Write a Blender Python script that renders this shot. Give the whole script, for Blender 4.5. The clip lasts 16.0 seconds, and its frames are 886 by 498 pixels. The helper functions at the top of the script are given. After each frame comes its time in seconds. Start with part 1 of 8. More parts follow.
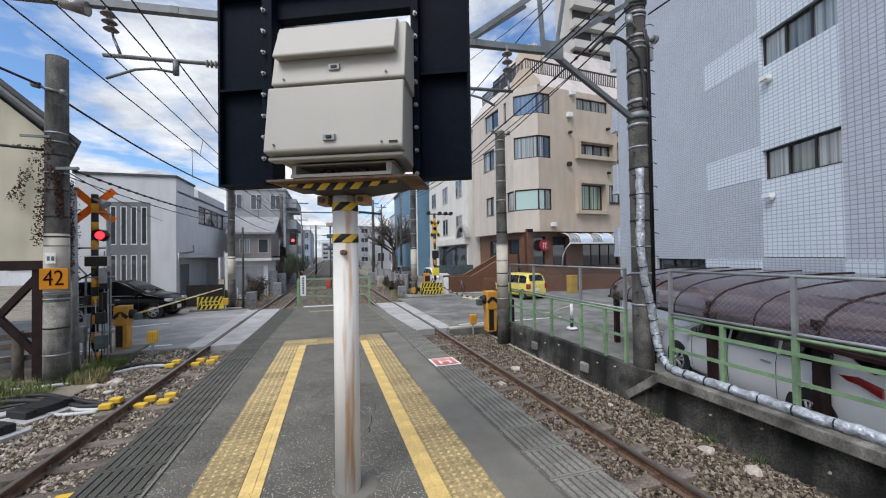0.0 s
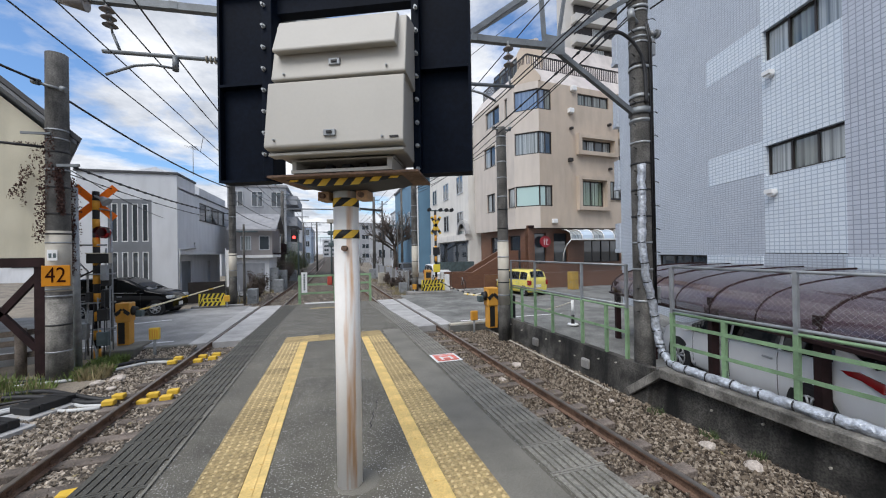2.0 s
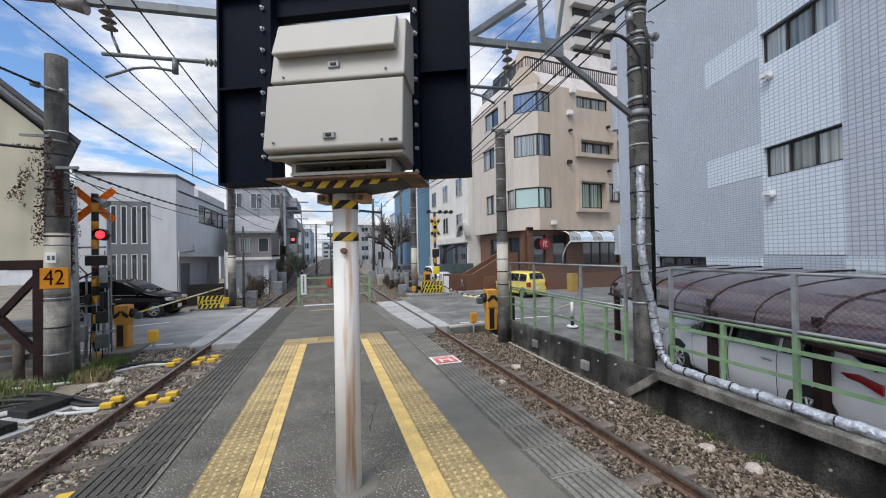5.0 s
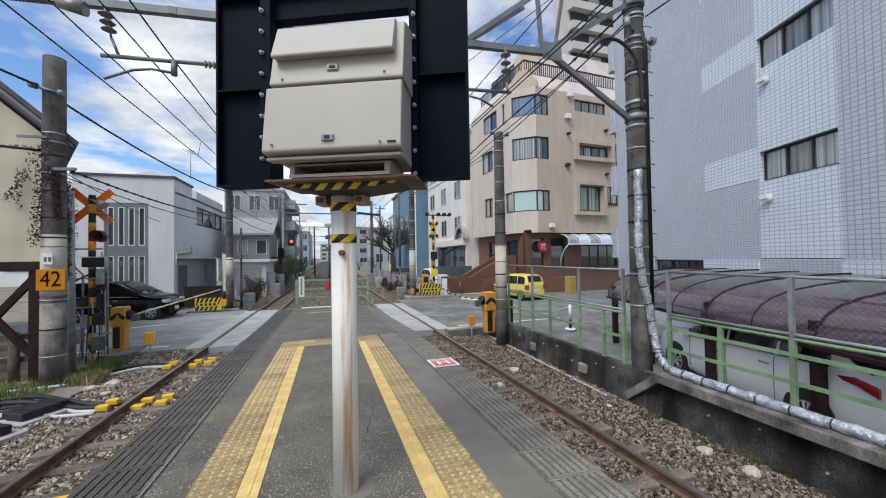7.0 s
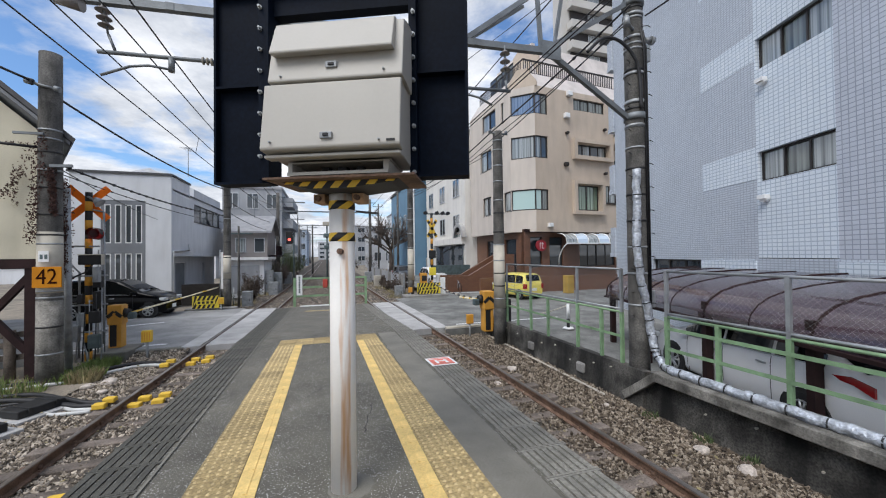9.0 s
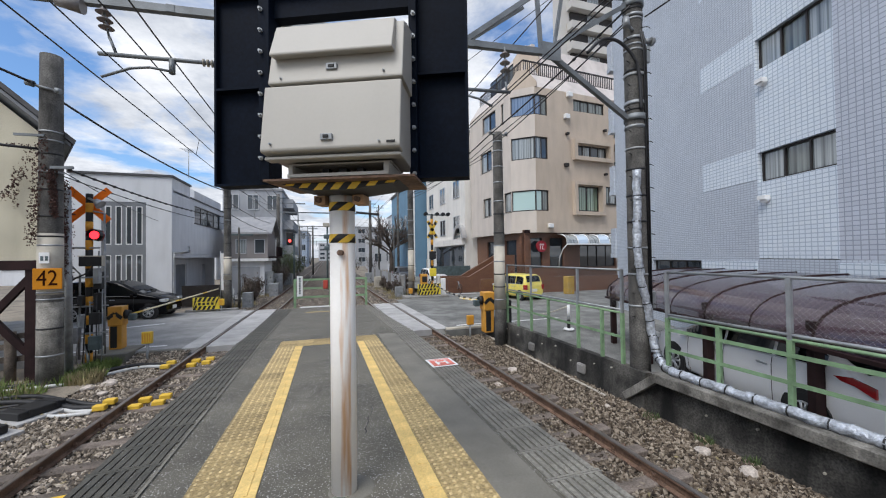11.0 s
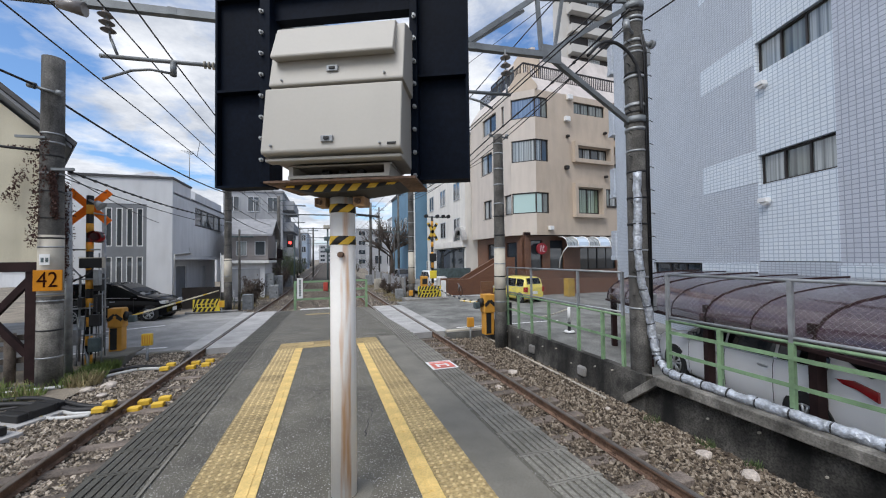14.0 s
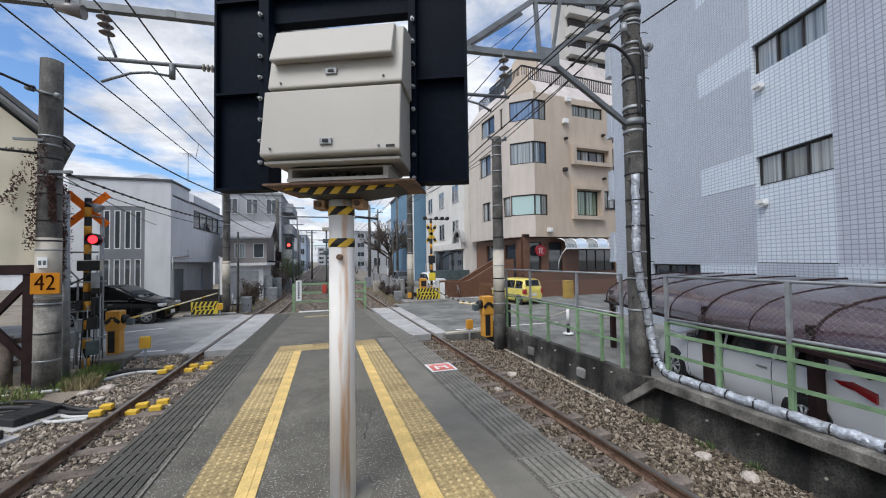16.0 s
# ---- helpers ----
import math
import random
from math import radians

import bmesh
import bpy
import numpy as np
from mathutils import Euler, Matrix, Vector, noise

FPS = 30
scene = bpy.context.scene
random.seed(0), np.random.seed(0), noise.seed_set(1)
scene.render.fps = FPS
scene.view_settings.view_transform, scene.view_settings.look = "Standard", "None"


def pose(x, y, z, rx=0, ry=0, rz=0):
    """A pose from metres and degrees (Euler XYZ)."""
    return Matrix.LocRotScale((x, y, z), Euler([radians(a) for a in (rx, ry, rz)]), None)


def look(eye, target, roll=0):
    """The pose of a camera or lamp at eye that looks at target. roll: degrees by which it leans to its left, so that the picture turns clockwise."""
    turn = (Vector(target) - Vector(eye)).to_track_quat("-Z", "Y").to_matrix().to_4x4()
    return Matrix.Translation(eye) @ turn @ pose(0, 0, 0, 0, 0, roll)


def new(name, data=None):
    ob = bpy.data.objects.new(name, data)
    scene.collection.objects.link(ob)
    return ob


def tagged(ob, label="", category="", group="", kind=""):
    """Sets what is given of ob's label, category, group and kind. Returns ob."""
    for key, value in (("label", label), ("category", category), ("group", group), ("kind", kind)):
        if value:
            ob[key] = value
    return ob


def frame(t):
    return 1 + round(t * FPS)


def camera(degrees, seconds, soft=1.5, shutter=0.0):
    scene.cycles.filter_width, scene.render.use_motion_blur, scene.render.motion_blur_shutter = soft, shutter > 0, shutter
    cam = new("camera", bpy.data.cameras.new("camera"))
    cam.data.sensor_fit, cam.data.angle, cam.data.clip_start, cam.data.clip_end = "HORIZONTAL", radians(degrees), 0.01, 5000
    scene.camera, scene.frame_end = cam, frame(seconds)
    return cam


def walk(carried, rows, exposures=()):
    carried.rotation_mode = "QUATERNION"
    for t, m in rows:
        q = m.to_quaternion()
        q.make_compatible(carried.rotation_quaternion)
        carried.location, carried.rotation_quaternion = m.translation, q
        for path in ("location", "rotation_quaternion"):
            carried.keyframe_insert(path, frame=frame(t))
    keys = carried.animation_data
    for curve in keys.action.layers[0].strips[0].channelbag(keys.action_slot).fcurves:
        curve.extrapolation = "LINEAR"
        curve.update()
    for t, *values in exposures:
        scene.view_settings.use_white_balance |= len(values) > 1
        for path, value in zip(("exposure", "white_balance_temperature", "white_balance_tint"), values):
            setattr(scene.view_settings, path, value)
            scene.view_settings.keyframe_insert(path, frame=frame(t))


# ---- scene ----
cam = camera(100.6, 16.0, soft=1.1)
PATH = [
    (0, (-0.001, -0.004, 2.6), (0.59, 1.907, 2.633), -0.9),
    (0.5, (-0.002, -0.003, 2.599), (0.589, 1.908, 2.628), -0.9),
    (1, (-0.003, 0.001, 2.599), (0.587, 1.911, 2.623), -0.9),
    (1.5, (-0.001, 0.002, 2.596), (0.586, 1.914, 2.616), -1.0),
    (2, (-0.001, 0.002, 2.594), (0.585, 1.914, 2.609), -1.0),
    (2.5, (-0.002, 0.008, 2.595), (0.584, 1.92, 2.606), -1.1),
    (3, (-0.001, 0.005, 2.594), (0.586, 1.917, 2.605), -1.1),
    (3.5, (-0.002, 0.006, 2.595), (0.586, 1.917, 2.607), -1.0),
    (4, (-0.001, 0.004, 2.596), (0.587, 1.916, 2.613), -1.0),
    (6.5, (0.0, -0.003, 2.597), (0.596, 1.906, 2.632), -1.0),
    (7, (0.001, -0.004, 2.594), (0.599, 1.904, 2.633), -0.9),
    (7.5, (0.001, 0.004, 2.597), (0.602, 1.911, 2.635), -0.8),
    (8, (0.001, -0.001, 2.596), (0.604, 1.906, 2.631), -0.8),
    (8.5, (0.001, 0.001, 2.598), (0.606, 1.907, 2.63), -0.7),
    (9, (0.0, 0.004, 2.595), (0.607, 1.91, 2.627), -0.7),
    (11.5, (0.0, 0.004, 2.598), (0.605, 1.909, 2.64), -0.8),
    (12, (0.001, 0.009, 2.595), (0.606, 1.914, 2.642), -0.8),
    (12.5, (0.0, 0.01, 2.595), (0.605, 1.915, 2.642), -0.8),
    (13, (0.002, 0.01, 2.596), (0.606, 1.916, 2.643), -0.8),
    (13.5, (-0.001, 0.011, 2.598), (0.604, 1.917, 2.645), -0.7),
    (14, (0.0, 0.009, 2.597), (0.604, 1.915, 2.646), -0.7),
    (14.5, (0.002, 0.012, 2.595), (0.607, 1.918, 2.646), -0.8),
    (15, (0.001, 0.007, 2.596), (0.608, 1.912, 2.649), -0.8),
    (15.5, (0.001, 0.009, 2.597), (0.609, 1.913, 2.654), -0.8),
    (16, (-0.001, 0.007, 2.598), (0.609, 1.911, 2.658), -0.8),
]
walk(cam, [(t, look(eye, target, roll)) for t, eye, target, roll in PATH], [(0, 0.3, 6400, 10), (16, 0.3, 6400, 10)])

# ---- world and light: bright broken cloud, soft sun from behind the camera's right ----
world = bpy.data.worlds.new("sky")
scene.world = world
world.use_nodes = True
wt = world.node_tree
wt.nodes.clear()


def wnode(kind, **values):
    n = wt.nodes.new(kind)
    for k, v in values.items():
        n.inputs[k].default_value = v
    return n


CLOUD_SEED = 7.4
w_out = wt.nodes.new("ShaderNodeOutputWorld")
w_bg = wnode("ShaderNodeBackground", Strength=0.150)
w_sky = wt.nodes.new("ShaderNodeTexSky")
w_sky.sky_type = "NISHITA"
w_sky.sun_disc = False
w_sky.sun_elevation = radians(54.6)
w_sky.sun_rotation = radians(230)
w_co = wt.nodes.new("ShaderNodeTexCoord")
def wmath(how, a, b):
    n = wt.nodes.new("ShaderNodeMath")
    n.operation = how
    for k, v in enumerate((a, b)):
        if isinstance(v, float):
            n.inputs[k].default_value = v
        else:
            wt.links.new(v, n.inputs[k])
    return n.outputs[0]


# the clouds lie on a level sheet, so that they flatten towards the horizon
w_sep = wt.nodes.new("ShaderNodeSeparateXYZ")
wt.links.new(w_co.outputs["Generated"], w_sep.inputs[0])
w_den = wmath("MAXIMUM", wmath("ADD", w_sep.outputs[2], 0.16), 0.08)
w_map = wt.nodes.new("ShaderNodeCombineXYZ")
wt.links.new(wmath("DIVIDE", w_sep.outputs[0], w_den), w_map.inputs[0])
wt.links.new(wmath("DIVIDE", w_sep.outputs[1], w_den), w_map.inputs[1])
w_map.inputs[2].default_value = CLOUD_SEED
w_n1 = wnode("ShaderNodeTexNoise", Scale=1.25, Detail=9.0, Roughness=0.58, Distortion=0.2)
w_n2 = wnode("ShaderNodeTexNoise", Scale=2.6, Detail=8.0, Roughness=0.62)
w_r1 = wt.nodes.new("ShaderNodeValToRGB")
w_r1.color_ramp.elements[0].position, w_r1.color_ramp.elements[1].position = 0.435, 0.555
w_r2 = wt.nodes.new("ShaderNodeValToRGB")
w_r2.color_ramp.elements[0].position, w_r2.color_ramp.elements[1].position = 0.32, 0.66
w_r2.color_ramp.elements[0].color = (2.7, 2.95, 3.4, 1)
w_r2.color_ramp.elements[1].color = (5.8, 5.9, 6.1, 1)
w_mix = wt.nodes.new("ShaderNodeMix")
w_mix.data_type = "RGBA"
wt.links.new(w_map.outputs[0], w_n1.inputs["Vector"])
wt.links.new(w_map.outputs[0], w_n2.inputs["Vector"])
w_low = wmath("MULTIPLY", wmath("MAXIMUM", wmath("SUBTRACT", 0.5, w_sep.outputs[2]), 0.0), 0.3)
wt.links.new(wmath("ADD", w_n1.outputs["Fac"], w_low), w_r1.inputs[0])
wt.links.new(w_n2.outputs["Fac"], w_r2.inputs[0])
wt.links.new(w_r1.outputs[0], w_mix.inputs["Factor"])
w_lift = wt.nodes.new("ShaderNodeVectorMath")
w_lift.operation = "MULTIPLY"
w_lift.inputs[1].default_value = (0.68, 0.86, 1.04)
wt.links.new(w_sky.outputs[0], w_lift.inputs[0])
wt.links.new(w_lift.outputs[0], w_mix.inputs["A"])
wt.links.new(w_r2.outputs[0], w_mix.inputs["B"])
wt.links.new(w_mix.outputs["Result"], w_bg.inputs["Color"])
wt.links.new(w_bg.outputs[0], w_out.inputs[0])

sun_lamp = bpy.data.lights.new("sun", "SUN")
sun_lamp.energy, sun_lamp.angle, sun_lamp.color = 2.15, radians(36), (1.0, 0.96, 0.9)
sun = new("sun", sun_lamp)
sun.matrix_basis = look((-12, -10, 22), (0, 0, 0))


# ---- materials ----
def mat(name, col, rough=0.8, metal=0.0, var=0.25, scale=3.0, bump=0.0, bscale=60.0, col2=None, stain=0.0, sscale=0.7, spec=None, rnd=0.0, specks=0.0):
    """A surface with broad stains and fine grain in world-size units."""
    m = bpy.data.materials.new(name)
    m.use_nodes = True
    t = m.node_tree
    b = t.nodes["Principled BSDF"]
    b.inputs["Roughness"].default_value = rough
    b.inputs["Metallic"].default_value = metal
    if spec is not None:
        b.inputs["Specular IOR Level"].default_value = spec
    co = t.nodes.new("ShaderNodeTexCoord")

    def noise_at(s, detail=4.0):
        n = t.nodes.new("ShaderNodeTexNoise")
        n.inputs["Scale"].default_value = s
        n.inputs["Detail"].default_value = detail
        t.links.new(co.outputs["Object"], n.inputs["Vector"])
        return n

    def ramp(src, a, bb, ca, cb):
        r = t.nodes.new("ShaderNodeValToRGB")
        r.color_ramp.elements[0].position, r.color_ramp.elements[1].position = a, bb
        r.color_ramp.elements[0].color, r.color_ramp.elements[1].color = (*ca, 1), (*cb, 1)
        t.links.new(src, r.inputs[0])
        return r.outputs[0]

    def mix(fac, a, bb, how="MIX"):
        x = t.nodes.new("ShaderNodeMix")
        x.data_type, x.blend_type = "RGBA", how
        if isinstance(fac, float):
            x.inputs["Factor"].default_value = fac
        else:
            t.links.new(fac, x.inputs["Factor"])
        t.links.new(a, x.inputs["A"])
        t.links.new(bb, x.inputs["B"])
        return x.outputs["Result"]

    c2 = col2 or tuple(c * (1 - var) for c in col)
    hi = tuple(min(1, c * (1 + var * 0.5)) for c in col)
    broad = ramp(noise_at(scale).outputs["Fac"], 0.35, 0.65, c2, hi)
    k = var if bump else var * 0.4
    fine = ramp(noise_at(bscale, 2.0).outputs["Fac"], 0.3, 0.7, (1 - k,) * 3, (1 + k * 0.6,) * 3)
    out = mix(1.0, broad, fine, "MULTIPLY")
    if specks:
        sp = ramp(noise_at(95.0, 0.0).outputs["Fac"], 0.68, 0.74, (0, 0, 0), (specks,) * 3)
        out = mix(1.0, out, sp, "ADD")
    if stain:
        mp = t.nodes.new("ShaderNodeMapping")
        mp.inputs["Scale"].default_value = (1, 1, 0.22)
        n = t.nodes.new("ShaderNodeTexNoise")
        n.inputs["Scale"].default_value, n.inputs["Detail"].default_value = sscale * 3, 6.0
        t.links.new(co.outputs["Object"], mp.inputs["Vector"])
        t.links.new(mp.outputs[0], n.inputs["Vector"])
        st = ramp(n.outputs["Fac"], 0.42, 0.68, (1, 1, 1), (1 - stain,) * 3)
        out = mix(1.0, out, st, "MULTIPLY")
    if rnd:
        inf = t.nodes.new("ShaderNodeObjectInfo")
        rr = ramp(inf.outputs["Random"], 0.0, 1.0, (1 - rnd,) * 3, (1 + rnd * 0.5,) * 3)
        out = mix(1.0, out, rr, "MULTIPLY")
    t.links.new(out, b.inputs["Base Color"])
    if bump:
        bp = t.nodes.new("ShaderNodeBump")
        bp.inputs["Strength"].default_value = bump
        bp.inputs["Distance"].default_value = 0.01
        t.links.new(noise_at(bscale * 0.8, 5.0).outputs["Fac"], bp.inputs["Height"])
        t.links.new(bp.outputs[0], b.inputs["Normal"])
    return m


def glow(name, col, strength):
    m = bpy.data.materials.new(name)
    m.use_nodes = True
    b = m.node_tree.nodes["Principled BSDF"]
    b.inputs["Base Color"].default_value = (*col, 1)
    b.inputs["Emission Color"].default_value = (*col, 1)
    b.inputs["Emission Strength"].default_value = strength
    return m


def glass(name, col, rough=0.03, alpha=1.0):
    m = bpy.data.materials.new(name)
    m.use_nodes = True
    b = m.node_tree.nodes["Principled BSDF"]
    b.inputs["Base Color"].default_value = (*col, 1)
    b.inputs["Roughness"].default_value = rough
    b.inputs["Specular IOR Level"].default_value = 0.8
    b.inputs["Coat Weight"].default_value = 0.6
    b.inputs["Coat Roughness"].default_value = 0.02
    b.inputs["Alpha"].default_value = alpha
    return m


def tiled(name, c1, c2, mortar, w, h, gap=0.06, rough=0.35, off=0.5):
    """Small wall tiles with joints, laid on the object's own x and z axes."""
    m = bpy.data.materials.new(name)
    m.use_nodes = True
    t = m.node_tree
    b = t.nodes["Principled BSDF"]
    b.inputs["Roughness"].default_value = rough
    co = t.nodes.new("ShaderNodeTexCoord")
    sp = t.nodes.new("ShaderNodeSeparateXYZ")
    ad = t.nodes.new("ShaderNodeMath")
    cb = t.nodes.new("ShaderNodeCombineXYZ")
    t.links.new(co.outputs["Object"], sp.inputs[0])
    t.links.new(sp.outputs[0], ad.inputs[0])
    t.links.new(sp.outputs[1], ad.inputs[1])
    t.links.new(ad.outputs[0], cb.inputs[0])
    t.links.new(sp.outputs[2], cb.inputs[1])
    br = t.nodes.new("ShaderNodeTexBrick")
    br.offset = off
    br.inputs["Color1"].default_value, br.inputs["Color2"].default_value, br.inputs["Mortar"].default_value = (*c1, 1), (*c2, 1), (*mortar, 1)
    br.inputs["Scale"].default_value = 1.0
    br.inputs["Mortar Size"].default_value = gap * h
    br.inputs["Brick Width"].default_value, br.inputs["Row Height"].default_value = w, h
    t.links.new(cb.outputs[0], br.inputs["Vector"])
    n = t.nodes.new("ShaderNodeTexNoise")
    n.inputs["Scale"].default_value, n.inputs["Detail"].default_value = 0.8, 5.0
    t.links.new(co.outputs["Object"], n.inputs["Vector"])
    r = t.nodes.new("ShaderNodeValToRGB")
    r.color_ramp.elements[0].color, r.color_ramp.elements[1].color = (0.86, 0.86, 0.86, 1), (1.05, 1.05, 1.05, 1)
    t.links.new(n.outputs["Fac"], r.inputs[0])
    x = t.nodes.new("ShaderNodeMix")
    x.data_type, x.blend_type = "RGBA", "MULTIPLY"
    x.inputs["Factor"].default_value = 1.0
    t.links.new(br.outputs["Color"], x.inputs["A"])
    t.links.new(r.outputs[0], x.inputs["B"])
    t.links.new(x.outputs["Result"], b.inputs["Base Color"])
    bp = t.nodes.new("ShaderNodeBump")
    bp.inputs["Strength"].default_value, bp.inputs["Distance"].default_value = 0.5, 0.004
    bp.invert = True
    t.links.new(br.outputs["Fac"], bp.inputs["Height"])
    t.links.new(bp.outputs[0], b.inputs["Normal"])
    return m


ASPHALT = mat("platform_asphalt", (0.132, 0.122, 0.098), 0.9, var=0.24, scale=1.8, bump=0.8, bscale=120, stain=0.18, sscale=1.5, specks=0.34)
ROAD = mat("road_asphalt", (0.35, 0.345, 0.335), 0.88, var=0.25, scale=0.6, bump=0.3, bscale=90, stain=0.2)
PARK = mat("patched_lot_asphalt", (0.225, 0.225, 0.212), 0.88, var=0.35, scale=0.8, bump=0.35, bscale=90, stain=0.3)
PATCHED = mat("smooth_asphalt_patch", (0.185, 0.174, 0.146), 0.75, var=0.22, scale=2.2, bump=0.2, bscale=120)
EARTH = mat("dirt", (0.24, 0.205, 0.16), 0.95, var=0.4, scale=1.0, bump=0.8, bscale=40)
BALLAST = mat("ballast_bed", (0.10, 0.082, 0.066), 0.95, var=0.55, scale=2.0, bump=1.0, bscale=28)
TACTILE = mat("worn_yellow_tile", (0.56, 0.415, 0.19), 0.8, var=0.4, scale=5.0, bump=0.4, bscale=55, stain=0.45, sscale=2.0, rnd=0.3)
YELLOW = mat("yellow_line_tile", (0.75, 0.53, 0.19), 0.7, var=0.15, scale=6.0, bump=0.15, bscale=70, rnd=0.1)
RUBBER = mat("edge_rubber", (0.116, 0.110, 0.092), 0.8, var=0.45, scale=3.0, bump=0.3, bscale=90, stain=0.3, rnd=0.2)
SLOT = mat("slot_dark", (0.02, 0.02, 0.021), 0.9, var=0.2)
CONCRETE = mat("concrete", (0.30, 0.288, 0.27), 0.9, var=0.25, scale=1.6, bump=0.35, bscale=50, stain=0.35)
PALE = mat("pale_crossing_panel", (0.46, 0.45, 0.44), 0.85, var=0.15, scale=1.2, bump=0.2, bscale=60, stain=0.2, rnd=0.12)
DARKWALL = mat("stained_retaining_wall", (0.105, 0.099, 0.088), 0.92, var=0.6, col2=(0.03, 0.028, 0.025), scale=2.3, bump=0.5, bscale=40, stain=0.85, sscale=0.7)
POLE = mat("old_pole_concrete", (0.145, 0.137, 0.125), 0.85, var=0.45, scale=2.6, bump=0.4, bscale=45, stain=0.65, sscale=1.2)
POLEPALE = mat("pale_pole_wrap", (0.50, 0.46, 0.385), 0.8, var=0.2, scale=2.0, stain=0.25)
RUST = mat("rusty_rail", (0.19, 0.115, 0.078), 0.85, var=0.4, scale=6.0, bump=0.3, bscale=60)
SHINE = mat("polished_rail_head", (0.30, 0.265, 0.24), 0.38, 0.8, var=0.2, scale=4.0)
SLEEPER = mat("old_sleeper", (0.19, 0.155, 0.13), 0.9, var=0.4, scale=4.0, bump=0.5, bscale=40, rnd=0.35)
GALV = mat("galvanised_steel", (0.33, 0.345, 0.355), 0.5, 0.4, var=0.25, scale=5.0)
DARKSTEEL = mat("weathered_grey_steel", (0.10, 0.135, 0.14), 0.6, 0.3, var=0.3, scale=4.0)
GREEN = mat("green_fence_paint", (0.23, 0.36, 0.20), 0.6, var=0.22, scale=6.0, stain=0.25)
NAVY = mat("black_panel_paint", (0.0035, 0.0065, 0.014), 0.6, spec=0.07, var=0.25, scale=2.5, bump=0.05, bscale=40)
CREAMBOX = mat("cream_metal_paint", (0.405, 0.382, 0.34), 0.5, var=0.04, scale=2.0, stain=0.08)
POSTWHITE = mat("white_post_paint", (0.84, 0.81, 0.77), 0.65, var=0.05, scale=3.0)
RUSTSTAIN = mat("rust_streak", (0.50, 0.31, 0.175), 0.8, var=0.35, scale=9.0)
BLACK = mat("black_paint", (0.014, 0.014, 0.015), 0.6, var=0.2)
HAZARD = mat("hazard_yellow", (0.74, 0.47, 0.045), 0.6, var=0.15, scale=5.0)
ORANGE = mat("orange_paint", (0.97, 0.195, 0.014), 0.6, spec=0.2, var=0.12, scale=4.0)
WHITE = mat("white_paint", (0.78, 0.78, 0.77), 0.6, var=0.08, scale=3.0)
STUCCO = mat("cream_stucco", (0.60, 0.555, 0.43), 0.9, var=0.14, scale=0.9, bump=0.3, bscale=60, stain=0.18)
BROWNWOOD = mat("dark_brown_timber", (0.026, 0.013, 0.013), 0.75, spec=0.2, var=0.35, scale=3.0)
HOUSEWHITE = mat("white_render", (0.66, 0.67, 0.69), 0.85, var=0.06, scale=0.5, stain=0.1)
GREYSIDING = mat("grey_siding", (0.20, 0.21, 0.225), 0.8, var=0.15, scale=1.0)
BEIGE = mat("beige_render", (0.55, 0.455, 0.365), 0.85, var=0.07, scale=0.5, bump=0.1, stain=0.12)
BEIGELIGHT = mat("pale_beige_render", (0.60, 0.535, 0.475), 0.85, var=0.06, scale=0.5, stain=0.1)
BRICK = tiled("brown_wall_tile", (0.20, 0.095, 0.055), (0.16, 0.075, 0.045), (0.10, 0.06, 0.045), 0.23, 0.07)
BLUEWALL = mat("blue_siding", (0.13, 0.24, 0.34), 0.8, var=0.12, scale=0.6)
ROOF = mat("dark_roof", (0.07, 0.07, 0.075), 0.7, var=0.25, scale=2.0)
ROOFGREY = mat("grey_roof", (0.30, 0.30, 0.31), 0.8, var=0.15, scale=2.0)
FAR = mat("far_wall", (0.42, 0.43, 0.45), 0.9, var=0.12, scale=0.4)
GLASS = glass("window_glass", (0.035, 0.045, 0.055))


def folded(m, dark, light):
    """Hanging curtain folds on the pane, their light and shade painted as bands."""
    t = m.node_tree
    co = t.nodes.new("ShaderNodeTexCoord")
    sp = t.nodes.new("ShaderNodeSeparateXYZ")
    ad = t.nodes.new("ShaderNodeMath")
    nz = t.nodes.new("ShaderNodeTexNoise")
    nz.noise_dimensions = "1D"
    nz.inputs["Scale"].default_value, nz.inputs["Detail"].default_value = 9.0, 3.0
    rp = t.nodes.new("ShaderNodeValToRGB")
    rp.color_ramp.elements[0].position, rp.color_ramp.elements[1].position = 0.35, 0.62
    rp.color_ramp.elements[0].color, rp.color_ramp.elements[1].color = (*dark, 1), (*light, 1)
    t.links.new(co.outputs["Object"], sp.inputs[0])
    t.links.new(sp.outputs[0], ad.inputs[0])
    t.links.new(sp.outputs[1], ad.inputs[1])
    t.links.new(ad.outputs[0], nz.inputs["W"])
    t.links.new(nz.outputs["Fac"], rp.inputs[0])
    t.links.new(rp.outputs[0], t.nodes["Principled BSDF"].inputs["Base Color"])
    return m


CURTAIN = folded(glass("curtained_glass", (0.36, 0.40, 0.40), 0.08), (0.10, 0.115, 0.12), (0.40, 0.43, 0.43))
CURTAINGREEN = folded(glass("green_curtained_glass", (0.16, 0.24, 0.17), 0.1), (0.06, 0.09, 0.065), (0.24, 0.34, 0.25))
DIMCURTAIN = folded(glass("dim_curtained_glass", (0.16, 0.19, 0.18), 0.06), (0.05, 0.06, 0.058), (0.20, 0.225, 0.21))
BLUEPANE = folded(glass("sky_blue_curtained_glass", (0.10, 0.16, 0.27), 0.05), (0.07, 0.12, 0.22), (0.17, 0.24, 0.36))
ROOFPINK = mat("pale_roof_panel", (0.60, 0.545, 0.51), 0.8, var=0.1, scale=0.8, stain=0.15)
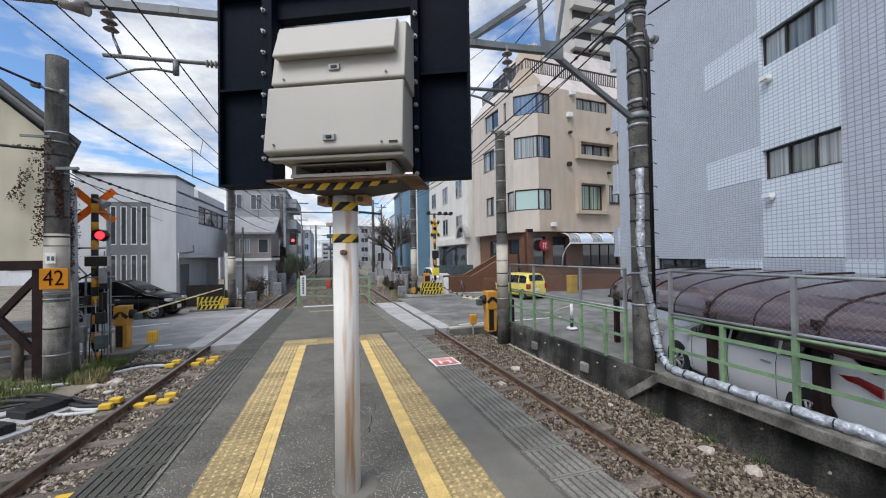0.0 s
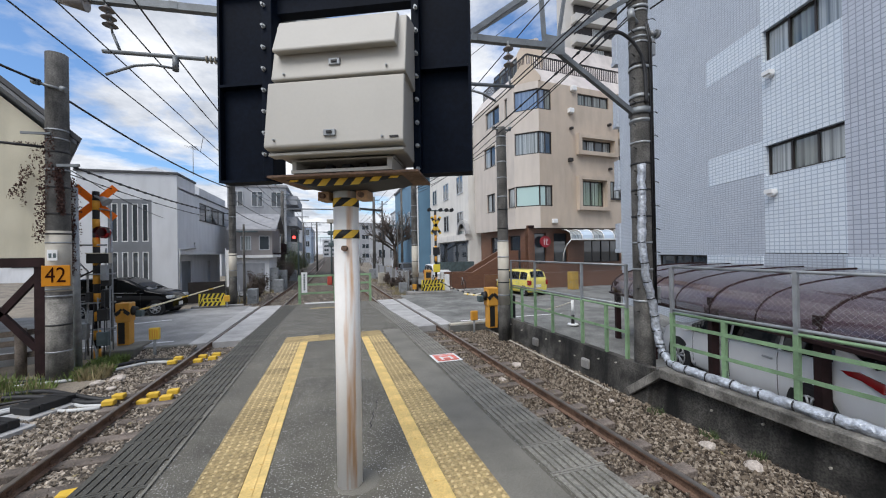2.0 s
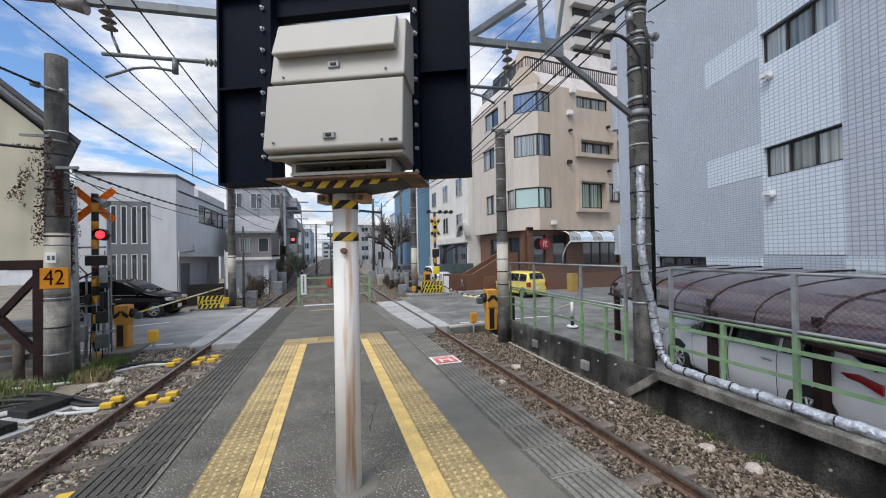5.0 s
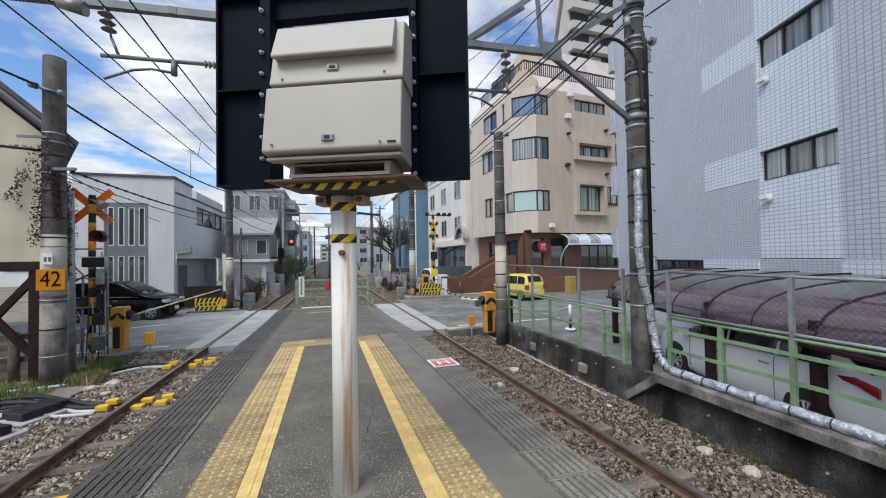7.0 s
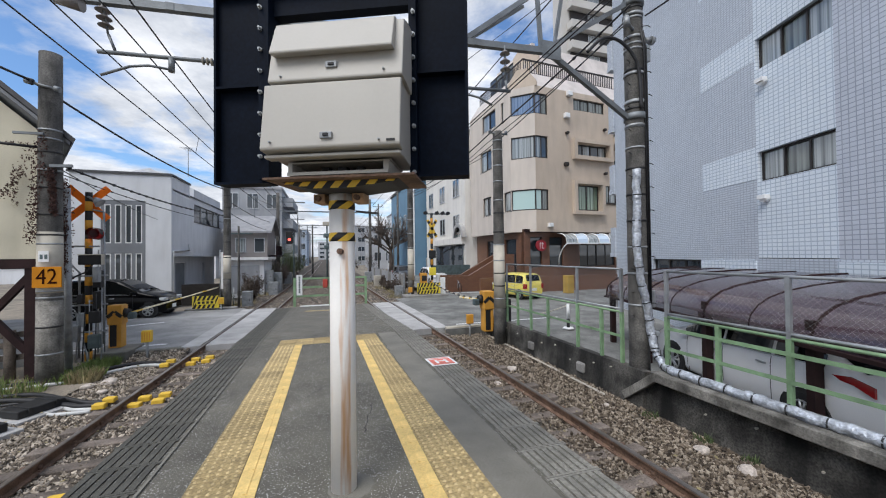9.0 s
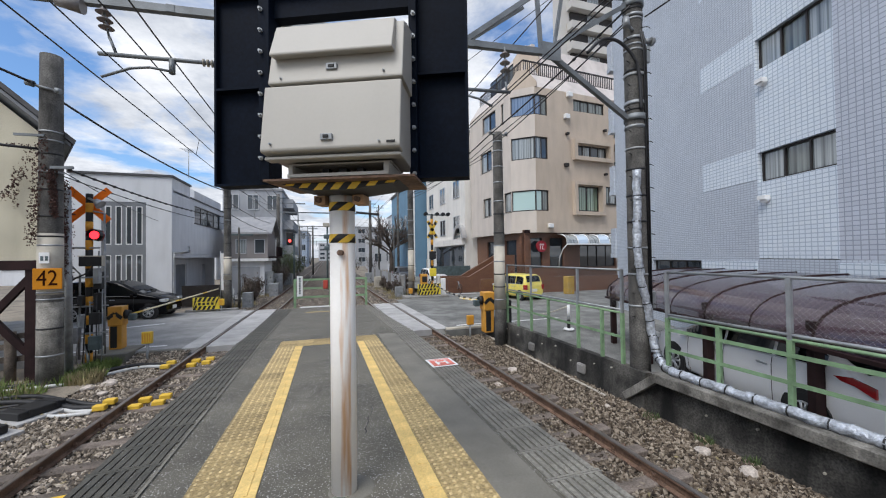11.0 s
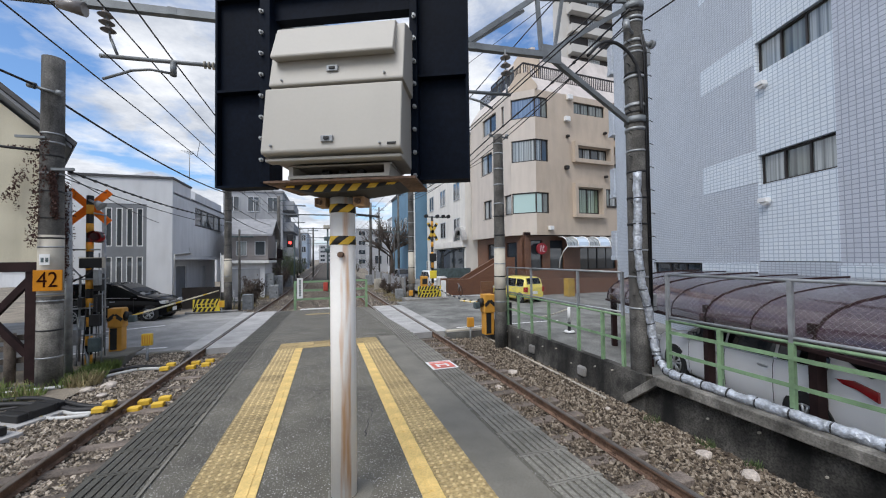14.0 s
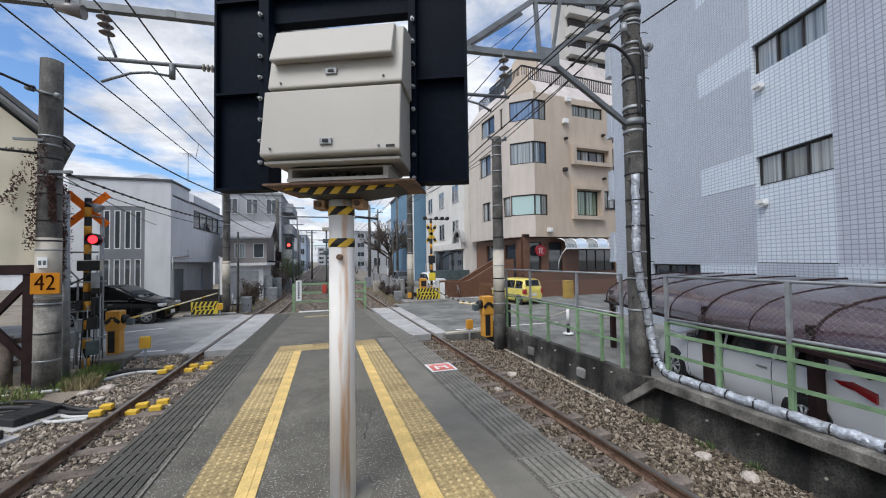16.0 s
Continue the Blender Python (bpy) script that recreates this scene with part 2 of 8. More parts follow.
AQUA = glass("aqua_blind_glass", (0.42, 0.58, 0.56), 0.08)
FRAME = mat("dark_bronze_frame", (0.035, 0.03, 0.028), 0.5, 0.3, var=0.2)
ALU = mat("aluminium_frame", (0.55, 0.56, 0.57), 0.45, 0.4, var=0.1)
CABLE = mat("black_cable", (0.02, 0.02, 0.022), 0.55, var=0.2)
SILVERWRAP = mat("silver_pipe_wrap", (0.50, 0.53, 0.58), 0.36, 0.3, var=0.3, scale=9.0, bump=1.0, bscale=26)
SILVERWRAP.node_tree.nodes["Bump"].inputs["Distance"].default_value = 0.03
LEAF = mat("green_leaf", (0.085, 0.12, 0.045), 0.8, var=0.4, scale=8.0)
DRYLEAF = mat("dry_vine", (0.085, 0.042, 0.034), 0.9, var=0.4, scale=10.0)
TILEA = tiled("pale_blue_wall_tile", (0.56, 0.60, 0.66), (0.50, 0.545, 0.61), (0.35, 0.385, 0.44), 0.11, 0.065, gap=0.16, off=0.0)
TILEC = tiled("pale_grey_large_tile", (0.56, 0.59, 0.66), (0.51, 0.54, 0.61), (0.31, 0.34, 0.40), 0.14, 0.10, gap=0.11, off=0.0)
TILEB = tiled("white_wall_tile", (0.74, 0.79, 0.84), (0.69, 0.75, 0.82), (0.43, 0.50, 0.58), 0.14, 0.10, gap=0.12, off=0.0)


COPING = mat("weathered_coping", (0.23, 0.217, 0.193), 0.92, var=0.35, col2=(0.11, 0.103, 0.09), scale=3.0, bump=0.5, bscale=40, stain=0.6, sscale=1.2)


def rusted_post():
    """White paint with rust runs on one side, streaked down the post."""
    m = POSTWHITE.copy()
    m.name = "rust_run_post_paint"
    t = m.node_tree
    bsdf = t.nodes["Principled BSDF"]
    src = bsdf.inputs["Base Color"].links[0].from_socket
    co = t.nodes.new("ShaderNodeTexCoord")
    mp = t.nodes.new("ShaderNodeMapping")
    mp.inputs["Scale"].default_value = (26, 26, 1.7)
    nz = t.nodes.new("ShaderNodeTexNoise")
    nz.inputs["Scale"].default_value, nz.inputs["Detail"].default_value = 1.0, 6.0
    t.links.new(co.outputs["Object"], mp.inputs["Vector"])
    t.links.new(mp.outputs[0], nz.inputs["Vector"])
    dot = t.nodes.new("ShaderNodeVectorMath")
    dot.operation = "DOT_PRODUCT"
    a = radians(-58)
    dot.inputs[1].default_value = (math.cos(a) / 0.079, math.sin(a) / 0.079, 0)
    t.links.new(co.outputs["Object"], dot.inputs[0])
    side = t.nodes.new("ShaderNodeMapRange")
    side.interpolation_type = "SMOOTHSTEP"
    side.inputs["From Min"].default_value, side.inputs["From Max"].default_value = 0.80, 1.0
    side.inputs["To Max"].default_value = 0.31
    t.links.new(dot.outputs["Value"], side.inputs["Value"])
    add = t.nodes.new("ShaderNodeMath")
    add.operation = "ADD"
    t.links.new(nz.outputs["Fac"], add.inputs[0])
    t.links.new(side.outputs[0], add.inputs[1])
    cut = t.nodes.new("ShaderNodeMapRange")
    cut.inputs["From Min"].default_value, cut.inputs["From Max"].default_value = 0.70, 0.90
    cut.inputs["To Max"].default_value = 0.85
    t.links.new(add.outputs[0], cut.inputs["Value"])
    mx = t.nodes.new("ShaderNodeMix")
    mx.data_type = "RGBA"
    mx.inputs["B"].default_value = (0.58, 0.31, 0.13, 1)
    t.links.new(cut.outputs[0], mx.inputs["Factor"])
    t.links.new(src, mx.inputs["A"])
    t.links.new(mx.outputs["Result"], bsdf.inputs["Base Color"])
    return m


POSTRUST = rusted_post()


# ---- mesh helpers ----
def bx(bm, x0, x1, y0, y1, z0, z1, m=None):
    vs = [bm.verts.new((x, y, z)) for z in (z0, z1) for y in (y0, y1) for x in (x0, x1)]
    if m is not None:
        for v in vs:
            v.co = m @ v.co
    for f in ((0, 2, 3, 1), (4, 5, 7, 6), (0, 1, 5, 4), (2, 6, 7, 3), (0, 4, 6, 2), (1, 3, 7, 5)):
        bm.faces.new([vs[i] for i in f])
    return bm


def bev(bm, w=0.01, seg=2):
    bmesh.ops.bevel(bm, geom=list(bm.edges), offset=w, segments=seg, affect="EDGES", profile=0.5)
    return bm


def tube(bm, pts, r, n=8, r2=None, cap=True):
    """A round bar along a line of points, tapering from r to r2."""
    pts = [Vector(p) for p in pts]
    rings = []
    for i, p in enumerate(pts):
        d = (pts[min(i + 1, len(pts) - 1)] - pts[max(i - 1, 0)]).normalized()
        a = Vector((0, 0, 1)) if abs(d.z) < 0.9 else Vector((0, 1, 0))
        s = d.cross(a).normalized()
        u = s.cross(d)
        rr = r if r2 is None else r + (r2 - r) * i / (len(pts) - 1)
        rings.append([bm.verts.new(p + (s * math.cos(2 * math.pi * k / n) + u * math.sin(2 * math.pi * k / n)) * rr) for k in range(n)])
    for a, b in zip(rings, rings[1:]):
        for k in range(n):
            f = bm.faces.new((a[k], a[(k + 1) % n], b[(k + 1) % n], b[k]))
            f.smooth = True
    if cap:
        bm.faces.new(rings[0][::-1])
        bm.faces.new(rings[-1])
    return bm


def prism(bm, outline, y0, y1, m=None):
    """An outline in x and z, given depth along y."""
    a = [bm.verts.new((x, y0, z)) for x, z in outline]
    b = [bm.verts.new((x, y1, z)) for x, z in outline]
    if m is not None:
        for v in a + b:
            v.co = m @ v.co
    bm.faces.new(a)
    bm.faces.new(b[::-1])
    for i in range(len(a)):
        j = (i + 1) % len(a)
        bm.faces.new((a[j], a[i], b[i], b[j]))
    return bm


def sheet(bm, rows):
    vs = [[bm.verts.new(p) for p in r] for r in rows]
    for a, b in zip(vs, vs[1:]):
        for i in range(len(a) - 1):
            bm.faces.new((a[i], a[i + 1], b[i + 1], b[i]))
    return bm


def wall(bm, x0, x1, z0, z1, y0, y1, holes=()):
    """A wall with rectangular openings (x0, x1, z0, z1) cut right through."""
    xs = sorted({x0, x1, *[min(max(v, x0), x1) for h in holes for v in h[:2]]})
    zs = sorted({z0, z1, *[min(max(v, z0), z1) for h in holes for v in h[2:4]]})
    nx, nz = len(xs) - 1, len(zs) - 1

    def full(i, k):
        if not (0 <= i < nx and 0 <= k < nz):
            return False
        cx, cz = (xs[i] + xs[i + 1]) / 2, (zs[k] + zs[k + 1]) / 2
        return not any(h[0] < cx < h[1] and h[2] < cz < h[3] for h in holes)
    made = {}

    def v(i, k, y):
        if (i, k, y) not in made:
            made[i, k, y] = bm.verts.new((xs[i], y, zs[k]))
        return made[i, k, y]
    for i in range(nx):
        for k in range(nz):
            if full(i, k):
                bm.faces.new((v(i, k, y0), v(i + 1, k, y0), v(i + 1, k + 1, y0), v(i, k + 1, y0)))
                bm.faces.new((v(i, k, y1), v(i, k + 1, y1), v(i + 1, k + 1, y1), v(i + 1, k, y1)))
                for (di, dk), (a, b) in (((-1, 0), ((i, k), (i, k + 1))), ((1, 0), ((i + 1, k), (i + 1, k + 1))), ((0, -1), ((i, k), (i + 1, k))), ((0, 1), ((i, k + 1), (i + 1, k + 1)))):
                    if not full(i + di, k + dk):
                        bm.faces.new((v(*a, y0), v(*b, y0), v(*b, y1), v(*a, y1)))
    return bm


def mesh_of(bm, material):
    bmesh.ops.recalc_face_normals(bm, faces=bm.faces)
    me = bpy.data.meshes.new("mesh")
    bm.to_mesh(me)
    bm.free()
    me.materials.append(material)
    return me


def thing(name, m=None, label="", category="", group="", kind=""):
    ob = new(name)
    ob.empty_display_size = 0.2
    if m is not None:
        ob.matrix_basis = m
    return tagged(ob, label, category, group, kind)


def solid(name, bm, material, label="", category="", group="", kind="", m=None):
    ob = new(name, mesh_of(bm, material))
    if m is not None:
        ob.matrix_basis = m
    return tagged(ob, label, category, group, kind)


def part(name, bm, material, parent, label="", m=None):
    ob = new(name, mesh_of(bm, material))
    ob.parent = parent
    if m is not None:
        ob.matrix_basis = m
    return tagged(ob, label)


def shared(name, me, parent, m):
    ob = new(name, me)
    ob.parent = parent
    ob.matrix_basis = m
    return ob


N = bmesh.new


def window(parent, x0, x1, z0, z1, y, panes=2, glass_mat=None, frame_mat=None, m=None, bar=0.05, depth=0.08, sill=False, name="window", label=""):
    """A framed window in an opening, its outside towards -y, with each pane a piece."""
    bm = N()
    d0, d1 = y, y + depth
    w = (x1 - x0) / panes
    edges = [x0 + bar] + [x0 + k * w + e * bar / 2 for k in range(1, panes) for e in (-1, 1)] + [x1 - bar]
    wall(bm, x0, x1, z0, z1, d0, d1, [(edges[2 * k], edges[2 * k + 1], z0 + bar, z1 - bar) for k in range(panes)])
    wnd = part(name, bm, frame_mat or FRAME, parent, label, m)
    if sill:
        q = N()
        bx(q, x0 - 0.06, x1 + 0.06, y - 0.1, y + 0.02, z0 - 0.06, z0 - 0.002)
        part("sill", q, frame_mat or FRAME, wnd)
    gm = glass_mat if isinstance(glass_mat, (list, tuple)) else [glass_mat or GLASS] * panes
    for i in range(panes):
        off = 0.02 if i % 2 else 0.0
        p = N()
        bx(p, x0 + i * w + bar * 0.4, x0 + (i + 1) * w - bar * 0.4, d0 + 0.03 + off, d0 + 0.042 + off, z0 + bar * 0.7, z1 - bar * 0.7)
        part("pane", p, gm[i % len(gm)], wnd)
    return wnd


def interp(table, y):
    for (a, va), (b, vb) in zip(table, table[1:]):
        if y <= b:
            return va + (vb - va) * (y - a) / (b - a)
    return table[-1][1]


# ---- plan: y runs along the tracks, z = 0 is rail head and road ----
LEFT_EDGE = [(-8, -1.6), (3, -1.6), (7, -1.66), (8.8, -1.71), (20.3, -2.33)]
RIGHT_EDGE = [(-8, 1.73), (2, 1.74), (7.5, 1.82), (20.3, 2.2)]
LEFT_RAIL = [(-8, -3.75), (5.6, -3.65), (12.7, -3.48), (20.2, -3.38), (30, -3.12), (60, -2.9), (320, -2.9)]
RIGHT_RAIL = [(-8, 4.02), (3, 3.87), (6, 3.83), (12.8, 3.6), (21.6, 3.36), (35, 3.12), (60, 2.95), (320, 2.95)]
GAUGE = 1.067


def deck(y):
    """Height of the platform's surface: a gentle fall, then the ramp to the crossing."""
    return 1.21 - 0.035 * y if y < 8.2 else max(0.012, 0.923 - 0.0767 * (y - 8.2))


def lot(x, y):
    """Height of the asphalt east of the tracks."""
    v = min(1, max(0, (11.2 - y) / 2.6))
    return -0.22 * v * v * (3 - 2 * v)


# ground, road, platform
bm = N()
sheet(bm, [[(x, y, -0.42) for x in (-900, -60, 60, 900)] for y in (-300, -20, 60, 2500)])
ground = solid("ground", bm, EARTH, "brown bare earth beside the tracks", "ground", kind="structure")

bm = N()
ys = [y * 0.5 for y in range(-16, 41)] + [20.3]
for a, b in zip(ys, ys[1:]):
    la, lb, ra, rb = interp(LEFT_EDGE, a) + 0.05, interp(LEFT_EDGE, b) + 0.05, interp(RIGHT_EDGE, a) - 0.05, interp(RIGHT_EDGE, b) - 0.05
    v = [bm.verts.new(p) for p in ((la, a, deck(a)), (ra, a, deck(a)), (rb, b, deck(b)), (lb, b, deck(b)), (la, a, -0.4), (ra, a, -0.4), (rb, b, -0.4), (lb, b, -0.4))]
    bm.faces.new((v[0], v[1], v[2], v[3]))
    bm.faces.new((v[0], v[3], v[7], v[4]))
    bm.faces.new((v[1], v[5], v[6], v[2]))
bmesh.ops.remove_doubles(bm, verts=bm.verts, dist=0.001)
platform = solid("platform", bm, ASPHALT, "dark speckled asphalt station platform ramping down to a crossing", "platform", kind="structure")

# smoother strip of asphalt along the platform's east side
bm = N()
sheet(bm, [[(interp(RIGHT_EDGE, y) - 0.78, y, deck(y) + 0.004), (interp(RIGHT_EDGE, y) - 0.42, y, deck(y) + 0.004)] for y in [i * 0.5 for i in range(0, 17)]])
part("asphalt_patch", bm, PATCHED, platform, "smoother grey asphalt strip")

bm = N()
xs = [-90, -30, -12, -8, -5.2, -4.6, -3.9]
sheet(bm, [[(x, y, 0.0) for x in xs] for y in (12.7, 16, 21.0)])
for pts in ([(-90, 12.7), (-3.9, 12.7), (-3.9, 21.0), (-90, 21.0)],):
    a = [bm.verts.new((x, y, 0)) for x, y in pts]
    b = [bm.verts.new((x, y, -0.4)) for x, y in pts]
    for i in range(4):
        bm.faces.new((a[i], a[(i + 1) % 4], b[(i + 1) % 4], b[i]))
road = solid("road", bm, ROAD, "grey asphalt road crossing the railway", "road", kind="structure")
bm = N()
xs = [3.95, 4.6, 5.2, 5.8, 6.4, 7, 7.6, 8.2, 9, 12, 16, 24, 60]
rows = [[(max(x, 5.66) if y < 12.2 else x, y, lot(max(x, 5.66) if y < 12.2 else x, y)) for x in xs] for y in (-14, -4, 0, 4, 8, 10, 11, 11.6, 12.19, 12.21, 12.6, 13.2, 14, 17, 22.0, 22.01)]
sheet(bm, rows)
sheet(bm, [[(x, y, lot(x, y)) for x in (6.9, 7.6, 8.2, 9, 12, 16, 24, 60)] for y in (22.0, 26, 32, 60)])
sheet(bm, [[(3.95, 12.21, 0), (5.66, 12.21, 0)], [(3.95, 12.21, -0.4), (5.66, 12.21, -0.4)]])
solid("parking_lot", bm, PARK, "patched dark grey asphalt parking lot beside the railway", "parking lot", kind="structure")


def mark(pts, z=0.005):
    b = N()
    b.faces.new([b.verts.new((x, y, (lot(x, y) if x > 0 else 0) + z)) for x, y in pts])
    return b


for pts in ([(-9.4, 15.3), (-7.2, 15.6), (-7.2, 15.72), (-9.4, 15.45)], [(-7.9, 16.9), (-6.2, 17.6), (-6.3, 17.75), (-8.0, 17.05)],
            [(-9.0, 13.1), (-4.6, 13.1), (-4.6, 13.25), (-9.0, 13.25)], [(4.6, 12.9), (9, 12.9), (9, 13.02), (4.6, 13.02)],
            [(7.3, 23.2), (7.45, 23.2), (7.45, 27), (7.3, 27)], [(8.3, 23.5), (10.8, 23.2), (10.8, 23.4), (8.3, 23.7)], [(7.9, 20.6), (9.6, 20.9), (9.6, 21.1), (7.9, 20.8)]):
    part("road_marking", mark(pts), WHITE, road, "worn white painted line")

# pale panels let into the crossing, between and beside the rails
for side, rail in ((-1, LEFT_RAIL), (1, RIGHT_RAIL)):
    for i in range(4):
        a, b = 12.55 + i * 1.98, 12.55 + (i + 1) * 1.98 - 0.015
        xa, xb = interp(rail, a), interp(rail, b)
        for lo, hi in ((-(GAUGE - 0.09), -0.075), (0.075, 0.55)):
            q = N()
            pts = [(xa + side * lo, a), (xa + side * hi, a), (xb + side * hi, b), (xb + side * lo, b)]
            t = [q.verts.new((x, y, 0.006)) for x, y in pts]
            u = [q.verts.new((x, y, -0.2)) for x, y in pts]
            q.faces.new(t)
            for k in range(4):
                q.faces.new((t[k], t[(k + 1) % 4], u[(k + 1) % 4], u[k]))
            part("crossing_panel", q, PALE, road)

# far end of the island between the tracks, and ballast beds
bm = N()
sheet(bm, [[(x, y, -0.16 - 0.1 * (abs(x + 3.0) > 1.2)) for x in (-5.6, -4.9, -4.4, -3.0, -1.5)] for y in (-8, 4, 12.6)])
sheet(bm, [[(x, y, -0.16 - 0.1 * (abs(x - 3.2) > 1.2)) for x in (1.5, 3.2, 4.5, 5.4, 5.6)] for y in (-8, 4, 12.3)])
sheet(bm, [[(x, y, -0.14 - (0.15 if abs(x) > 4.2 else 0)) for x in (-5.0, -4.2, -2.5, 0, 2.5, 4.2, 5.0)] for y in (20.4, 30, 60, 320)])
bed = solid("ballast", bm, BALLAST, "brown-grey crushed stone ballast under the tracks", "ballast", kind="stuff")


def rail_at(table, offset, y0, y1, name_label):
    head, web = N(), N()
    ysr = [y0 + (y1 - y0) * i / 60 for i in range(61)] if y1 < 80 else [y0, 12.7, 20.2, 30, 45, 60, 120, 320]
    prof = [(-0.035, -0.012), (-0.035, -0.035), (-0.009, -0.05), (-0.009, -0.125), (-0.06, -0.14), (-0.06, -0.155), (0.06, -0.155), (0.06, -0.14), (0.009, -0.125), (0.009, -0.05), (0.035, -0.035), (0.035, -0.012)]
    sheet(web, [[(interp(table, y) + offset + px, y, pz + 0.008) for px, pz in prof] for y in ysr])
    top = [(-0.035, -0.012), (-0.03, 0.0), (0.03, 0.0), (0.035, -0.012)]
    sheet(head, [[(interp(table, y) + offset + px, y, pz + 0.008) for px, pz in top] for y in ysr])
    r = thing("rail", None, name_label, "rail", "running rails", "structure")
    part("rail_web", web, RUST, r)
    part("rail_head", head, SHINE, r, "polished steel running surface")


for tb, sg in ((LEFT_RAIL, 1), (RIGHT_RAIL, -1)):
    for off in (0, sg * GAUGE):
        rail_at(tb, off, -8, 320, "rusty steel railway rail with a polished top")

# sleepers and rail fastenings
bm = N()
bev(bx(bm, -0.95, 0.95, -0.1, 0.1, -0.14, 0.0), 0.012, 1)
SLEEPER_ME = mesh_of(bm, SLEEPER)
clip_bm = N()
bx(clip_bm, -0.12, 0.12, -0.05, 0.05, 0, 0.02)
tube(clip_bm, [(-0.085, 0, 0), (-0.085, 0, 0.07)], 0.028, 8)
tube(clip_bm, [(0.085, 0, 0), (0.085, 0, 0.07)], 0.028, 8)
CLIP_ME = mesh_of(clip_bm, RUST)
for sg, tb, nm in ((1, LEFT_RAIL, "west"), (-1, RIGHT_RAIL, "east")):
    grp = thing("sleepers", None, "weathered brown sleepers half sunk in ballast", "sleepers", "tracks", "structure")
    y = 0.9
    while y < 62:
        if not 12.2 < y < 20.5:
            cx = interp(tb, y) + sg * GAUGE / 2
            shared("sleeper", SLEEPER_ME, grp, pose(cx, y, -0.142 + random.uniform(-0.012, 0.012), 0, 0, random.uniform(-1.5, 1.5)))
            if y < 30:
                shared("rail_clip", CLIP_ME, grp, pose(interp(tb, y), y, -0.135))
                shared("rail_clip", CLIP_ME, grp, pose(interp(tb, y) + sg * GAUGE, y, -0.135))
        y += 0.66

# ---- retaining wall with coping on the east side ----
east_wall = thing("retaining_wall", None, "low dark water-stained concrete retaining wall beside the track", "wall", kind="structure")
bm = N()
prism(bm, [(5.42, -0.42), (5.5, 0.42), (5.66, 0.42), (5.66, -0.42)], 5.3, 12.2)
part("wall_body", bm, DARKWALL, east_wall)
bm = N()
prism(bm, [(5.50, -0.42), (5.56, 0.36), (6.0, 0.36), (6.0, -0.42)], -8, 5.29)
part("wall_body", bm, DARKWALL, east_wall)
bm = N()
bev(prism(bm, [(5.36, 0.36), (5.36, 0.52), (5.95, 0.52), (5.95, 0.36)], -8, 5.0), 0.012, 1)
part("coping", bm, COPING, east_wall, "weathered grey concrete coping")
bm = N()
sheet(bm, [[(5.36, 4.98, 0.52), (5.36, 5.1, 0.5)], [(5.95, 4.98, 0.52), (5.95, 5.1, 0.5)]])
m_ = Matrix.Translation((5.38, 5.0, 0.52)) @ Euler((radians(-38), 0, 0)).to_matrix().to_4x4()
bev(bx(bm, 0, 0.09, 0, 0.95, -0.14, 0.0, m_), 0.008, 1)
part("coping", bm, COPING, east_wall, "sloped end of the coping")

# ---- driver's monitor cabinet on a white post ----
P_ANG = -math.degrees(math.atan2(0.407, 0.913))
monitor = thing("platform_monitor", pose(0.1, 2.44, 1.124, 0, 0, P_ANG), "cream monitor cabinet in a black frame on a rusty white post", "monitor")
Z0 = 1.124


def mbox(name, x0, x1, y0, y1, z0, z1, material, parent=monitor, bevel=0.0, label=""):
    b = N()
    bx(b, x0, x1, y0, y1, z0 - Z0, z1 - Z0)
    if bevel:
        bev(b, bevel, 2)
    return part(name, b, material, parent, label)


bm = N()
tube(bm, [(0, 0, 0), (0, 0, 1.93)], 0.079, 28)
post = part("post", bm, POSTRUST, monitor, "white painted post with rust streaks")
# black frame: four wings and cross rails, with flanges and bolts
mbox("frame_panel", -0.825, -0.475, -0.03, 0.05, 3.70, 5.0, NAVY)
mbox("frame_panel", -0.825, -0.465, -0.015, 0.055, 3.084, 3.698, NAVY)
mbox("frame_panel", 0.465, 0.80, -0.03, 0.05, 3.72, 5.0, NAVY)
mbox("frame_panel", 0.455, 0.80, -0.015, 0.055, 3.09, 3.718, NAVY)
mbox("frame_panel", -0.475, 0.465, -0.03, 0.05, 4.16, 5.0, NAVY)
for x0, x1 in ((-0.51, -0.44), (0.462, 0.51)):
    mbox("frame_flange", x0, x1, -0.09, 0.06, 3.086, 4.9, NAVY, bevel=0.004)
mbox("frame_flange", -0.825, -0.512, -0.07, 0.0, 3.69, 3.705, NAVY)
mbox("frame_flange", 0.512, 0.80, -0.07, 0.0, 3.705, 3.72, NAVY)
mbox("frame_flange", -0.84, -0.825, -0.06, 0.06, 3.07, 5.0, NAVY)
mbox("frame_flange", 0.80, 0.816, -0.06, 0.06, 3.075, 5.0, NAVY)
mbox("frame_flange", -0.825, -0.465, -0.06, 0.06, 3.068, 3.084, NAVY)
mbox("frame_flange", 0.455, 0.80, -0.06, 0.06, 3.074, 3.09, NAVY)
mbox("frame_flange", -0.825, 0.80, -0.07, 0.0, 4.3, 4.32, NAVY)
bm = N()
tube(bm, [(0, 0, 0), (0, -0.012, 0)], 0.013, 8)
tube(bm, [(0, -0.012, 0), (0, -0.028, 0)], 0.008, 8)
BOLT_ME = mesh_of(bm, GALV)
for i in range(8):
    shared("bolt", BOLT_ME, monitor, pose(-0.491, -0.09, 3.23 + i * 0.136 - Z0))
    shared("bolt", BOLT_ME, monitor, pose(0.492, -0.09, 3.095 + i * 0.139 - Z0))
